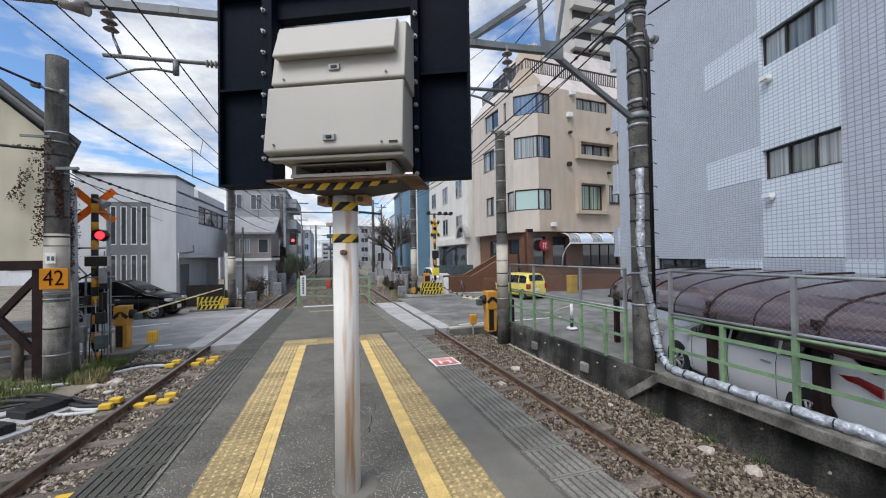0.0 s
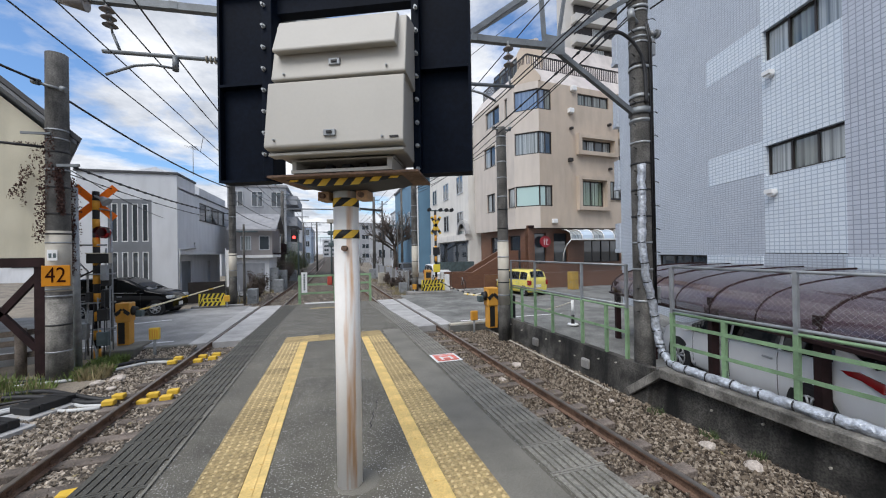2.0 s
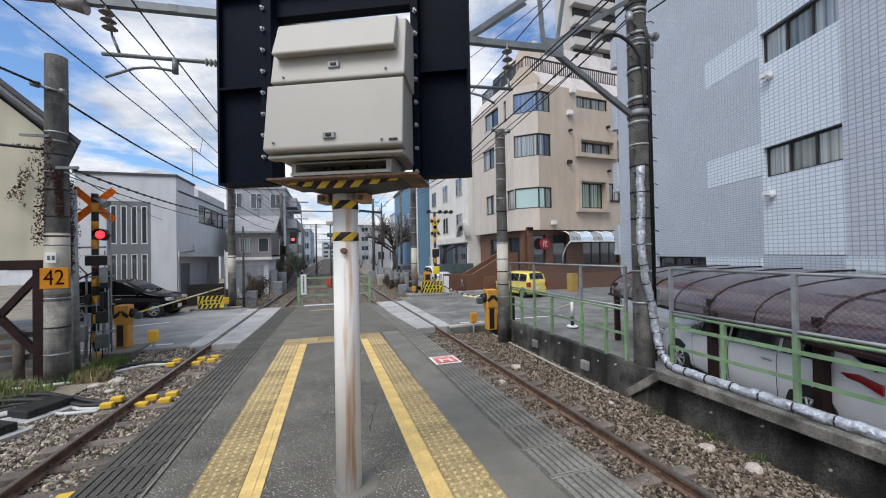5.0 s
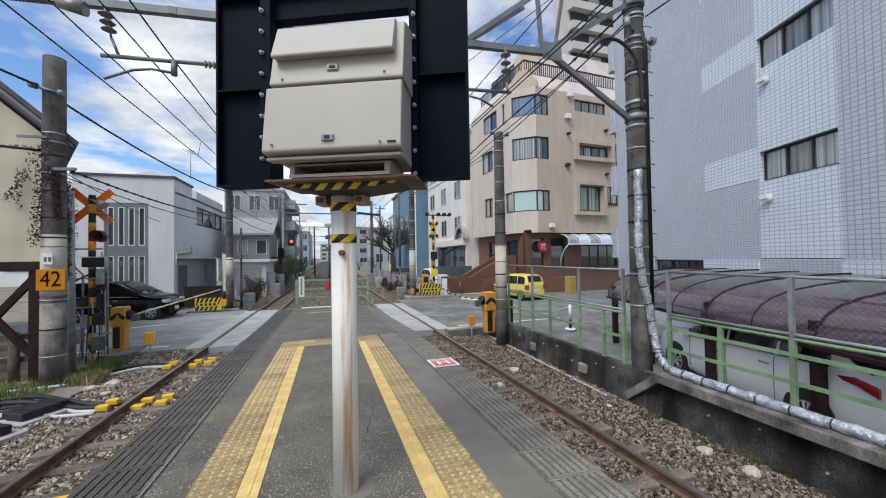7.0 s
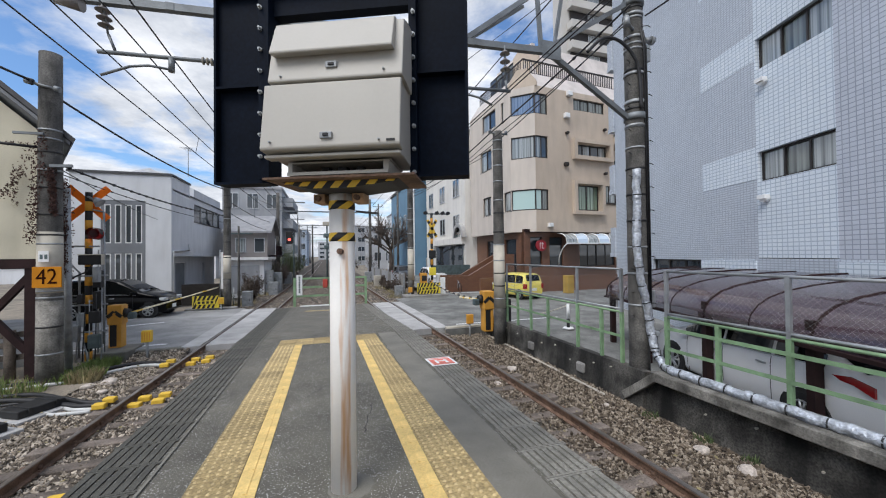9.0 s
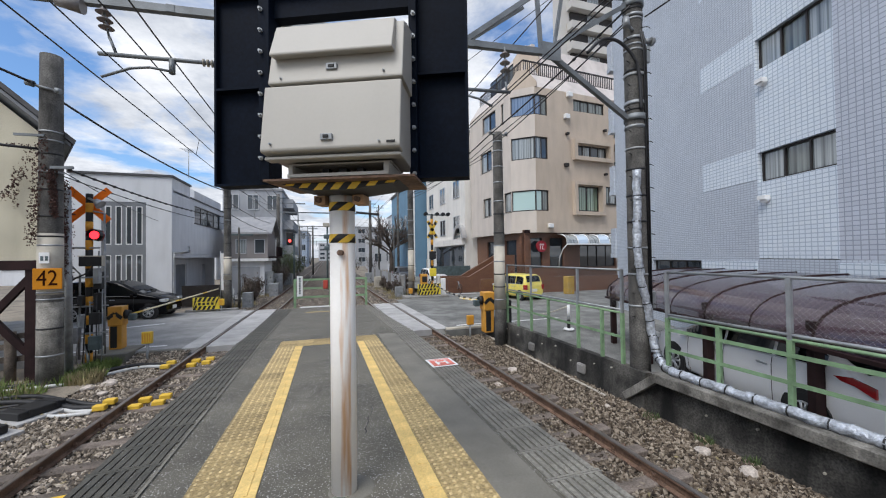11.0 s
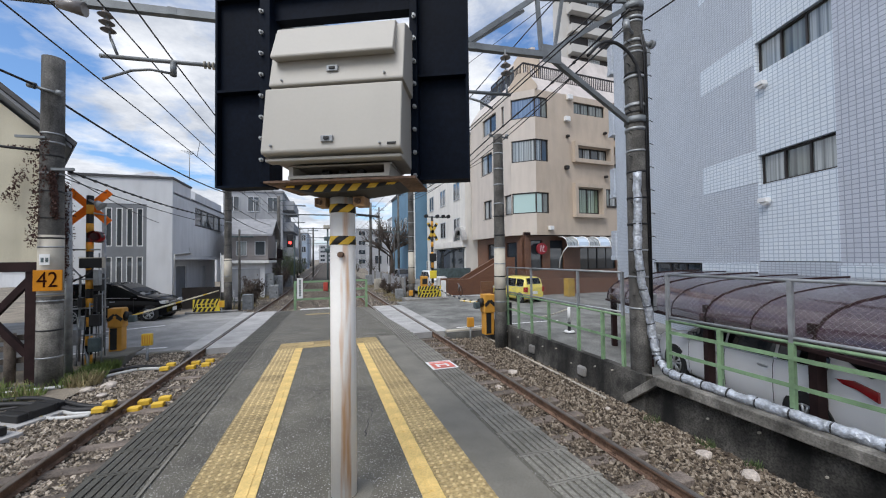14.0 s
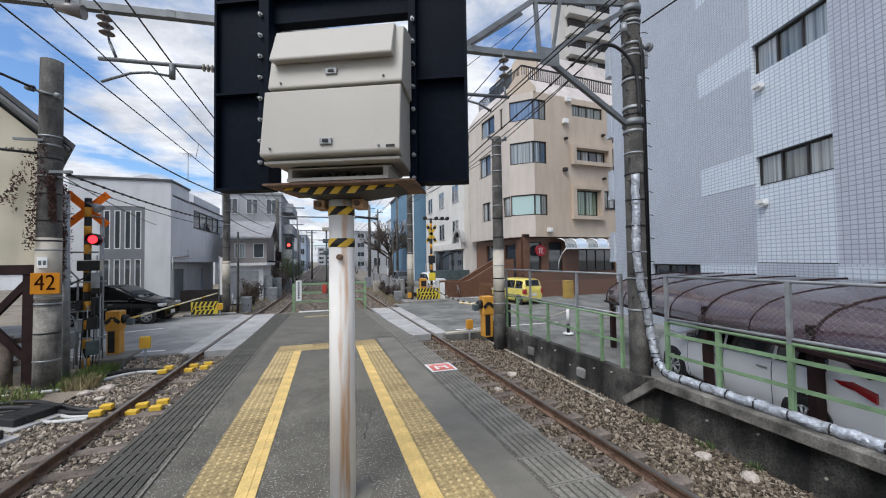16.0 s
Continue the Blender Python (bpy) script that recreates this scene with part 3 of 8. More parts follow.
for i in range(5):
    shared("bolt", BOLT_ME, monitor, pose(-0.79 + i * 0.07, -0.03, 4.36 - Z0))

# cabinet: lower door, upper cover with a hood, body behind
bm = N()
prism(bm, [(0.0, 3.125), (-0.33, 3.145), (-0.352, 3.54), (-0.26, 3.9), (-0.12, 3.95), (0.0, 3.95)], -0.268, 0.468)
rot = Matrix(((0, 1, 0, 0), (1, 0, 0, 0), (0, 0, 1, -Z0), (0, 0, 0, 1)))
bm.transform(rot)
bev(bm, 0.006, 2)
cab = part("cabinet_body", bm, CREAMBOX, monitor)
bm = N()
prism(bm, [(-0.35, 3.152), (-0.425, 3.163), (-0.432, 3.175), (-0.384, 3.535), (-0.35, 3.535)], -0.285, 0.481)
bm.transform(rot)
bev(bm, 0.007, 3)
door = part("cabinet_door", bm, CREAMBOX, monitor, "cream painted metal door")
bm = N()
prism(bm, [(-0.33, 3.548), (-0.382, 3.548), (-0.385, 3.558), (-0.318, 3.885), (-0.25, 3.915), (-0.12, 3.945), (-0.12, 3.548)], -0.265, 0.487)
bm.transform(rot)
bev(bm, 0.006, 3)
part("cabinet_cover", bm, CREAMBOX, monitor)
bm = N()
prism(bm, [(-0.335, 3.70), (-0.415, 3.688), (-0.418, 3.70), (-0.345, 3.888), (-0.30, 3.905), (-0.29, 3.89)], -0.238, 0.44)
bm.transform(rot)
bev(bm, 0.005, 2)
part("hood", bm, CREAMBOX, monitor)
b = N()
bx(b, -0.278, 0.475, -0.40, -0.33, 3.128 - Z0, 3.146 - Z0)
bev(b, 0.004, 1)
part("drip_edge", b, CREAMBOX, monitor, "stained folded edge under the door")
mbox("latch_plate", 0.055, 0.12, -0.44, -0.415, 3.212, 3.246, GALV, door, 0.003, "small metal latch plate")
mbox("latch", 0.073, 0.102, -0.447, -0.436, 3.222, 3.238, BLACK, door, 0.002)
mbox("latch_plate", 0.065, 0.128, -0.385, -0.36, 3.612, 3.646, GALV, monitor, 0.003, "small metal latch plate")
mbox("latch", 0.08, 0.113, -0.39, -0.38, 3.622, 3.636, BLACK, monitor, 0.002)
mbox("nameplate", 0.41, 0.455, -0.436, -0.42, 3.186, 3.196, BLACK, door)
for x, z, y in ((-0.225, 3.205, -0.436), (0.37, 3.195, -0.436), (-0.19, 3.578, -0.386), (0.385, 3.585, -0.386)):
    shared("screw", BOLT_ME, monitor, pose(x, y + 0.006, z - Z0) @ Matrix.Diagonal((0.55, 0.55, 0.5, 1)))
# open cradle beneath, with a channel, and a striped bracket
mbox("cradle", -0.20, 0.40, -0.30, 0.0, 3.118, 3.128, CREAMBOX, bevel=0.004)
mbox("cradle_side", -0.19, -0.165, -0.31, -0.02, 3.05, 3.118, CREAMBOX)
mbox("cradle_side", 0.36, 0.39, -0.31, -0.02, 3.05, 3.118, CREAMBOX)
mbox("cradle_lip", -0.19, 0.39, -0.322, -0.31, 3.048, 3.066, CREAMBOX)
mbox("cradle_back", -0.19, 0.39, -0.03, -0.01, 3.05, 3.118, CREAMBOX)
mbox("cable_gland", 0.06, 0.11, -0.2, -0.14, 3.05, 3.118, BLACK)
mbox("cable_gland", -0.04, 0.0, -0.2, -0.15, 3.08, 3.118, BLACK)
mbox("cable_gland", 0.17, 0.21, -0.2, -0.15, 3.08, 3.118, BLACK)
mbox("bracket_plate", -0.335, 0.535, -0.325, 0.1, 3.03, 3.042, RUST, label="rusty steel base plate")
# striped beam: slanted yellow and black bands as pieces
bm = N()
prism(bm, [(-0.27, 3.03), (0.43, 3.03), (0.38, 3.015), (0.13, 2.985), (-0.1, 2.985), (-0.22, 3.015)], -0.24, 0.06)
bm.transform(Matrix.Translation((0, 0, -Z0)))
beam = part("bracket_beam", bm, BLACK, monitor, "black and yellow striped bracket")
for i in range(7):
    x = -0.24 + i * 0.1
    b = N()
    lo = 3.016 if abs(i - 3) > 2 else 3.002 if abs(i - 3) > 1 else 2.988
    prism(b, [(x, 3.028), (x + 0.05, 3.028), (x + 0.05 - (3.028 - lo) * 0.9, lo), (x - (3.028 - lo) * 0.9, lo)], -0.244, -0.241)
    b.transform(Matrix.Translation((0, 0, -Z0)))
    part("stripe", b, HAZARD, beam)


def hazard_band(parent, r, z0, z1, n=6, tilt=0.07, name="hazard_band"):
    """A black sleeve with slanted yellow stripes, round a post."""
    b = N()
    tube(b, [(0, 0, z0), (0, 0, z1)], r, 24)
    o = part(name, b, BLACK, parent, "black and yellow striped band")
    y = N()
    steps = 5
    for k in range(n):
        a0 = 2 * math.pi * k / n
        wa = math.pi / n
        rows = []
        for j in range(7):
            z = z0 + (z1 - z0) * j / 6
            sh = tilt / r * j / 6
            rows.append([(math.cos(a0 + sh + wa * i / steps) * (r + 0.002), math.sin(a0 + sh + wa * i / steps) * (r + 0.002), z) for i in range(steps + 1)])
        sheet(y, rows)
    part("stripe", y, HAZARD, o)


hazard_band(monitor, 0.081, 2.888 - Z0, 2.942 - Z0, 4)
hazard_band(monitor, 0.081, 2.688 - Z0, 2.742 - Z0, 4)
for x in (-0.125, 0.125):
    mbox("clamp_plate", x - 0.035, x + 0.035, -0.06, 0.06, 2.93, 2.985, RUSTSTAIN)
    b = N()
    tube(b, [(x, -0.06, 2.957 - Z0), (x, -0.09, 2.957 - Z0)], 0.018, 8)
    part("clamp_bolt", b, RUST, monitor)
bm = N()
tube(bm, [(0.02, -0.07, 2.625 - Z0), (0.02, -0.1, 2.625 - Z0)], 0.018, 10)
part("clamp_bolt", bm, RUST, monitor)
bm = N()
tube(bm, [(0.04, 0.02, -0.03), (0.04, 0.02, 0.008)], 0.18, 11, 0.14)
part("footing", bm, PATCHED, monitor, "rough grey concrete footing")


# ---- concrete poles ----
def line_pole(x, y, z0, z1, r0, r1, label, bands=(), pale=None, lean=0.0):
    p = thing("utility_pole", pose(x, y, z0, 0, lean, 0), label, "utility pole")
    b = N()
    h = z1 - z0
    tube(b, [(0, 0, h * i / 6) for i in range(7)], r0, 20, r1)
    part("shaft", b, POLE, p)
    if pale:
        b = N()
        a, c = pale
        ra, rc = (r0 + (r1 - r0) * (v - z0) / h + 0.004 for v in (a, c))
        tube(b, [(0, 0, a - z0), (0, 0, c - z0)], ra, 20, rc)
        part("pale_sleeve", b, POLEPALE, p, "pale grey painted section")
    for z in bands:
        b = N()
        rr = r0 + (r1 - r0) * (z - z0) / h + 0.008
        tube(b, [(0, 0, z - z0 - 0.018), (0, 0, z - z0 + 0.018)], rr, 20)
        part("band", b, GALV if random.random() < 0.6 else BLACK, p)
    return p


pole_w = line_pole(-5.93, 10.6, -0.42, 7.26, 0.225, 0.195, "dark weathered concrete utility pole with dry vines and metal bands",
                   (2.95, 3.15, 3.6, 4.2, 4.6, 5.0, 5.3, 5.5, 1.75, 1.9, 1.1, 0.5), (1.85, 3.22))
b = N()
tube(b, [(0, 0, 0), (0, 0, 2.1)], 0.229, 20, 0.221)
part("lower_section", b, COPING, pole_w, "paler bare concrete lower section")
pole_e2 = line_pole(5.24, 10.6, -0.42, 6.5, 0.19, 0.15, "grey concrete utility pole with pale lower section", (6.2, 5.9, 5.4, 4.9, 4.3, 3.9, 3.3, 2.9, 2.4, 2.0, 1.6, 1.2), (0.9, 2.9))
pole_e1 = line_pole(5.72, 5.62, -0.3, 8.6, 0.185, 0.165, "tall grey concrete catenary pole wrapped with a silver cable duct", (7.3, 7.1, 6.6, 6.5, 6.1, 5.5, 5.35, 5.0, 4.6, 4.2, 3.7, 3.2, 2.7, 2.2, 1.6))
line_pole(-4.88, 21.6, -0.42, 9.0, 0.19, 0.15, "grey concrete utility pole beside the crossing", (5.8, 5.2, 4.6, 3.4, 2.6, 1.8), (1.5, 2.7))
line_pole(5.2, 23.2, -0.42, 7.6, 0.21, 0.18, "grey concrete utility pole beside the crossing barrier", (7, 6.4, 5.6, 4.9, 4, 3.1, 2), (1.0, 3.0))


# ---- buildings ----
def building(name, m, label, category="building"):
    return thing(name, m, label, category)


# tiled apartment block beside the parking lot; local x runs along its face towards the camera
FACE = Matrix.Translation((10.6, 5.7, 0)) @ Euler((0, 0, math.atan2(-0.9553, -0.2957))).to_matrix().to_4x4()
tower = building("apartment_block", FACE, "pale blue-grey tiled apartment block with white tile bands", "apartment building")
holes = []
for k, (z0, z1) in enumerate(((4.42, 5.2), (7.38, 8.2), (10.35, 11.2))):
    holes += [(-1.05, 0.9, z0, z1), (4.0, 5.9, z0, z1)]
bm = N()
wall(bm, -8.9, -1.1, 2.4, 15, 0, 0.3)
part("tile_wall", bm, TILEA, tower)
bm = N()
wall(bm, 0.87, 9, 2.4, 15, 0, 0.3, [h for h in holes if h[0] > 3])
part("tile_wall", bm, TILEC, tower, "pale violet-grey tiles")
bm = N()
wall(bm, -1.1, 0.87, 2.42, 15, 0, 0.3, [(-1.05, 0.865, *h[2:]) for h in holes if h[0] < 0])
part("tile_band", bm, TILEB, tower, "white glazed square tiles")
for z0, z1 in ((4.5, 5.35), (7.66, 8.45), (10.6, 11.5)):
    b = N()
    bx(b, -3.1, -1.102, -0.006, 0.05, z0, z1)
    part("tile_band", b, TILEB, tower)
bm = N()
wall(bm, -3.22, -1.16, 2.06, 2.335, -0.03, 0.28)
part("tile_band", bm, TILEB, tower, "white tile course above the ground floor")
bm = N()
wall(bm, 0.85, 9, 2.06, 2.335, -0.03, 0.28)
part("tile_band", bm, TILEB, tower, "white tile course above the ground floor")
bm = N()
wall(bm, -8.9, 9, 2.06, 2.4, 0.0, 0.28, [(-5.95, -3.26, 2.0, 2.335), (-3.22, -1.16, 2.0, 2.335), (0.85, 9.0, 2.0, 2.335)])
part("tile_wall", bm, TILEA, tower)
bm = N()
wall(bm, -8.9, 9, -0.2, 2.055, 0.0, 0.3, [(-5.95, -3.26, 1.2, 2.1), (1, 3, 1.2, 2.0)])
part("base_wall", bm, TILEA, tower)
bm = N()
bx(bm, -8.9, 9, 0.31, 9, -0.2, 15)
part("core", bm, TILEA, tower)
for h in holes:
    window(tower, h[0], h[1] - (0.04 if h[0] < 0 else 0), h[2], h[3], 0.1, 3, [CURTAIN, DIMCURTAIN], FRAME, bar=0.05)
window(tower, -5.95, -3.26, 1.2, 2.335, 0.1, 3, GLASS, FRAME)
for s, z in ((-0.8, 6.98), (-0.81, 3.95), (3.3, 7.0), (3.3, 3.95)):
    b = N()
    tube(b, [(s, 0.0, z), (s, -0.12, z)], 0.10, 14)
    bx(b, s - 0.13, s + 0.1, -0.16, -0.02, z - 0.01, z + 0.09)
    part("vent_hood", b, WHITE, tower, "white round vent hood")
# stepped balconies at its far corner
for z in (2.6, 5.6, 8.6, 11.6):
    b = N()
    bx(b, -9.3, -8.9, -0.1, 1.8, z, z + 1.2)
    bx(b, -9.3, -8.91, -0.14, 2, z - 0.2, z - 0.002)
    part("balcony", b, TILEA, tower)

# beige corner building: brown tiled ground floor, rendered storeys above
BG = Matrix.Translation((13.22, 23.17, -0.34)) @ Euler((0, 0, radians(3.5))).to_matrix().to_4x4() @ Matrix.Diagonal((1.13, 1.13, 1.13, 1))
beige = building("corner_building", BG, "beige rendered corner building with brown tiled shopfront below", "building")
SIDE = pose(0, 0, 0, 0, 0, -90)
CH = 1.15
ZW0, ZW1 = 4.02, 13.45


def side_w(a, b, z0, z1):
    return (-b, -a, z0, z1)


right_w = [(4.26, 6.94, 12.26, 13.05), (4.37, 7.1, 9.2, 9.98), (4.32, 6.35, 5.49, 7.2), (6.66, 8.45, 6.05, 7.27)]
left_w = [side_w(3.04, 5.1, 11.7, 12.95), side_w(3.7, 5.45, 8.8, 10.28), side_w(3.84, 5.1, 5.44, 6.8), side_w(1.16, 2.06, 5.44, 6.75), side_w(1.94, 2.3, 11.65, 12.95)]
corner_z = [(11.65, 12.98), (8.79, 10.23), (5.42, 6.77)]
RB = 2.13
bm = N()
wall(bm, CH, 7.75, ZW0, ZW1, 0, 0.3, [(CH - 0.1, RB, a, b) for a, b in corner_z] + right_w[:3] + [(6.66, 7.75, 6.05, 7.27)])
part("wall_south", bm, BEIGE, beige)
bm = N()
wall(bm, 7.75, 8.9, ZW0, 7.55, 0, 0.3, [(7.75, 8.45, 6.05, 7.27)])
part("wall_south", bm, BEIGE, beige)
bm = N()
wall(bm, -7.2, -CH, ZW0, ZW1, 0, 0.3, left_w)
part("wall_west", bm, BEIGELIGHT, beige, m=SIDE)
CHM = Matrix.Translation((0, CH, 0)) @ Euler((0, 0, radians(-45))).to_matrix().to_4x4()
cw = CH * math.sqrt(2)
bm = N()
wall(bm, 0, cw, ZW0, ZW1, 0.0, 0.3, [(0.04 if k < 2 else 0.0, cw, a, b) for k, (a, b) in enumerate(corner_z)])
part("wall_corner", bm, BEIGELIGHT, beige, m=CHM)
for (z0, z1), g, g2 in zip(corner_z, (BLUEPANE, CURTAIN, AQUA), (DIMCURTAIN, GLASS, DIMCURTAIN)):
    window(beige, 0.05, cw, z0, z1, 0.06, 1, g, FRAME, CHM, bar=0.07)
    window(beige, CH, RB, z0, z1, 0.06, 2, [g, g2], FRAME, bar=0.07)
window(beige, *right_w[0], 0.1, 4, DIMCURTAIN, FRAME, bar=0.07)
window(beige, *right_w[1], 0.1, 4, [GLASS, CURTAIN], FRAME, bar=0.08)
window(beige, *right_w[2], 0.1, 2, CURTAINGREEN, FRAME, bar=0.08)
window(beige, *right_w[3], 0.02, 3, [DIMCURTAIN, CURTAIN], FRAME, bar=0.07, sill=True)
for (x0, x1, z0, z1), g in zip(right_w[1:3], (0.3, 0.28)):
    b = N()
    wall(b, x0 - g, x1 + g, z0 - g, z1 + g, -0.3, 0.0, [(x0 - 0.04, x1 + 0.04, z0 - 0.04, z1 + 0.04)])
    part("window_surround", b, BEIGE, beige, "projecting beige window surround")
for w in left_w:
    window(beige, *w, 0.1, 1 if w[1] - w[0] < 1 else 2, [CURTAIN, GLASS], FRAME, SIDE, sill=True, bar=0.07)
# recessed bay with balconies at the building's east end
bm = N()
bx(bm, 7.45, 10.5, 1.5, 7.2, ZW0, 13.45)
part("recess_wall", bm, BEIGE, beige)
for z in (7.55, 10.75):
    b = N()
    bx(b, 7.76, 9.3, -0.35, 1.5, z - 0.45, z)
    part("balcony", b, BEIGE, beige, "beige balcony slab")
    b = N()
    bx(b, 7.8, 9.2, -0.3, -0.26, z + 0.95, z + 1.0)
    for k in range(12):
        bx(b, 7.8 + k * 0.125, 7.83 + k * 0.125, -0.295, -0.265, z, z + 0.95)
    part("balcony_rail", b, FRAME, beige, "dark metal balcony rail")
    window(beige, 8.0, 9.4, z + 0.1, z + 2.0, 1.42, 2, [GLASS, DIMCURTAIN], FRAME)
# sloping parapet, terrace rail, and the set-back top storey with its own slope
SLOPE = [(0, ZW1), (0.75, 14.62), (0.75, ZW1)]
TOPSLOPE = [(1.75, 14.6), (1.75, 15.3), (2.6, 17.75), (2.9, 17.75), (2.9, 14.6)]
S_ROT = Matrix(((0, 1, 0, 0), (-1, 0, 0, 0), (0, 0, 1, 0), (0, 0, 0, 1)))
W_ROT = Matrix(((-1, 0, 0, 0), (0, 1, 0, 0), (0, 0, 1, 0), (0, 0, 0, 1)))
for prof, e0, m_ in ((SLOPE, 8.9, S_ROT), (SLOPE, 7.2, W_ROT), (TOPSLOPE, 10.5, S_ROT), (TOPSLOPE, 7.2, W_ROT)):
    bm = N()
    prism(bm, [(-a, z) for a, z in prof], CH + 0.2 if prof is SLOPE else 2.3, e0)
    bm.transform(m_)
    part("sloped_roof", bm, ROOFPINK, beige, "pale sloping roof panels")
bm = N()
bx(bm, 0.75, 7.45, 0.75, 7.2, ZW0, 14.5)
bx(bm, 2.9, 10.5, 2.9, 7.2, 14.51, 17.7)
part("core", bm, BEIGE, beige)
bm = N()
prism(bm, [(-0.95, ZW1), (0.95, ZW1), (0.95, 13.75), (0.3, 14.65), (-0.3, 14.65), (-0.95, 13.75)], 0, 0.3)
bm.transform(CHM @ Matrix.Translation((cw / 2, 0, 0)))
part("gable", bm, BEIGE, beige, "beige gabled corner parapet")
bm = N()
prism(bm, [(-0.9, 14.6), (0.9, 14.6), (0.9, 16.7), (0.3, 17.5), (-0.3, 17.5), (-0.9, 16.7)], 0, 0.5)
bm.transform(Matrix.Translation((1.7, 2.75, 0)) @ Euler((0, 0, radians(-45))).to_matrix().to_4x4() @ Matrix.Translation((0.6, 0, 0)))
part("gable", bm, BEIGE, beige, "beige gabled corner parapet")
for m_, e0 in ((None, 8.9), (SIDE, -7.2)):
    b = N()
    lo, hi = (0.95, e0) if e0 > 0 else (e0, -0.95)
    bx(b, lo, hi, 0.9, 0.96, 15.52, 15.62)
    bx(b, lo, hi, 0.9, 0.96, 14.66, 14.74)
    for k in range(int((hi - lo) / 0.17)):
        bx(b, lo + k * 0.17, lo + k * 0.17 + 0.045, 0.91, 0.95, 14.74, 15.52)
    part("terrace_rail", b, FRAME, beige, "dark metal terrace railing", m_)
window(beige, -6.6, -3.0, 15.3, 16.6, 1.6, 4, [GLASS, DIMCURTAIN], FRAME, SIDE)
# ground floor
bm = N()
wall(bm, 0.5, 8.3, 0.2, 4.2, 0.5, 0.8, [(1.0, 1.9, 1.7, 3.7), (2.5, 3.6, 1.7, 3.7), (5.0, 8.2, 1.7, 3.2)])
part("shop_wall", bm, BRICK, beige, "brown tiled shop wall")
bm = N()
wall(bm, -7.2, -0.4, 0.2, 4.2, 0.5, 0.8, [(-5.5, -3.5, 1.4, 3.6), (-2.8, -1.4, 1.0, 3.6)])
part("shop_wall", bm, BRICK, beige, m=SIDE)
window(beige, 1.0, 1.9, 1.7, 3.7, 0.6, 1, GLASS, FRAME)
window(beige, 2.5, 3.6, 1.7, 3.7, 0.6, 1, GLASS, FRAME)
window(beige, 5.0, 8.2, 1.7, 3.2, 0.6, 4, GLASS, FRAME)
window(beige, -5.5, -3.5, 1.4, 3.6, 0.6, 2, GLASS, FRAME, SIDE)
window(beige, -2.8, -1.4, 1.0, 3.6, 0.6, 1, GLASS, FRAME, SIDE)
bm = N()
bx(bm, 0.5, 8.3, 0.3, 0.5, 4.0, 4.19)
part("soffit", bm, BROWNWOOD, beige)

# white two-storey house across the road
house = building("white_house", pose(-8.84, 26, 0), "white rendered two-storey house with grey slatted window bay", "house")
bm = N()
wall(bm, -4.9, 0, 0, 7.6, 0, 0.25, [(-3.45, -1.3, 0.6, 6.0)])
part("wall_front", bm, HOUSEWHITE, house)
bm = N()
wall(bm, 0.252, 12, 2.95, 6.8, 0, 0.25, [(4.0, 10.5, 5.15, 6.4)])
EASTF = pose(0, 0, 0, 0, 0, 90)
part("wall_side", bm, HOUSEWHITE, house, m=EASTF)
bm = N()
wall(bm, 0.26, 12, -0.3, 2.69, 0.8, 1.0, [(3, 5, 0, 2.3), (8, 9.2, 0, 2.2)])
part("wall_side", bm, HOUSEWHITE, house, m=EASTF)
bm = N()
bx(bm, -1.6, 0, 0.25, 12, 2.7, 2.94)
part("overhang", bm, HOUSEWHITE, house, "white overhang above the parking bay")
bm = N()
bx(bm, -4.9, -1.75, 0.3, 12, -0.2, 7.5)
bx(bm, -1.75, -0.25, 0.3, 12, 2.96, 6.6)
part("core", bm, HOUSEWHITE, house)
bm = N()
bx(bm, -5.0, 0.06, -0.08, 3.2, 7.55, 7.68)
bx(bm, -0.3, 0.06, 3.2, 12, 6.75, 6.85)
part("roof_edge", bm, ROOF, house, "thin dark roof edge")
bm = N()
bx(bm, -4.9, 0, 0.26, 3.1, 6.7, 7.54)
prism(bm, [(-6, 6.8), (-0.3, 6.8), (-0.3, 7.6), (-3.0, 9.0), (-6, 8.2)], 5.0, 12)
part("upper_roof", bm, HOUSEWHITE, house)
bm = N()
wall(bm, -3.45, -1.3, 0.6, 6.0, 0.02, 0.2, [(-3.3 + i * 0.5, -2.98 + i * 0.5, z, zz) for i in range(4) for z, zz in ((3.5, 5.75), (1.1, 2.9))])
part("window_bay", bm, GREYSIDING, house, "grey panelled window bay")
for i in range(4):
    for z, zz in ((3.5, 5.75), (1.1, 2.9)):
        window(house, -3.3 + i * 0.5, -2.98 + i * 0.5, z, zz, 0.03, 1, GLASS, WHITE, bar=0.05)
window(house, 4.0, 10.5, 5.15, 6.4, 0.06, 4, [GLASS, CURTAIN], FRAME, EASTF, sill=True)
window(house, 3, 5, 0, 2.3, 0.85, 1, GREYSIDING, WHITE, EASTF, name="door")
bm = N()
tube(bm, [(0.06, 0.1, 0), (0.06, 0.1, 3.0), (0.06, 2.8, 3.1), (0.06, 2.8, 3.5)], 0.05, 8)
part("downpipe", bm, WHITE, house, "white plastic downpipe")

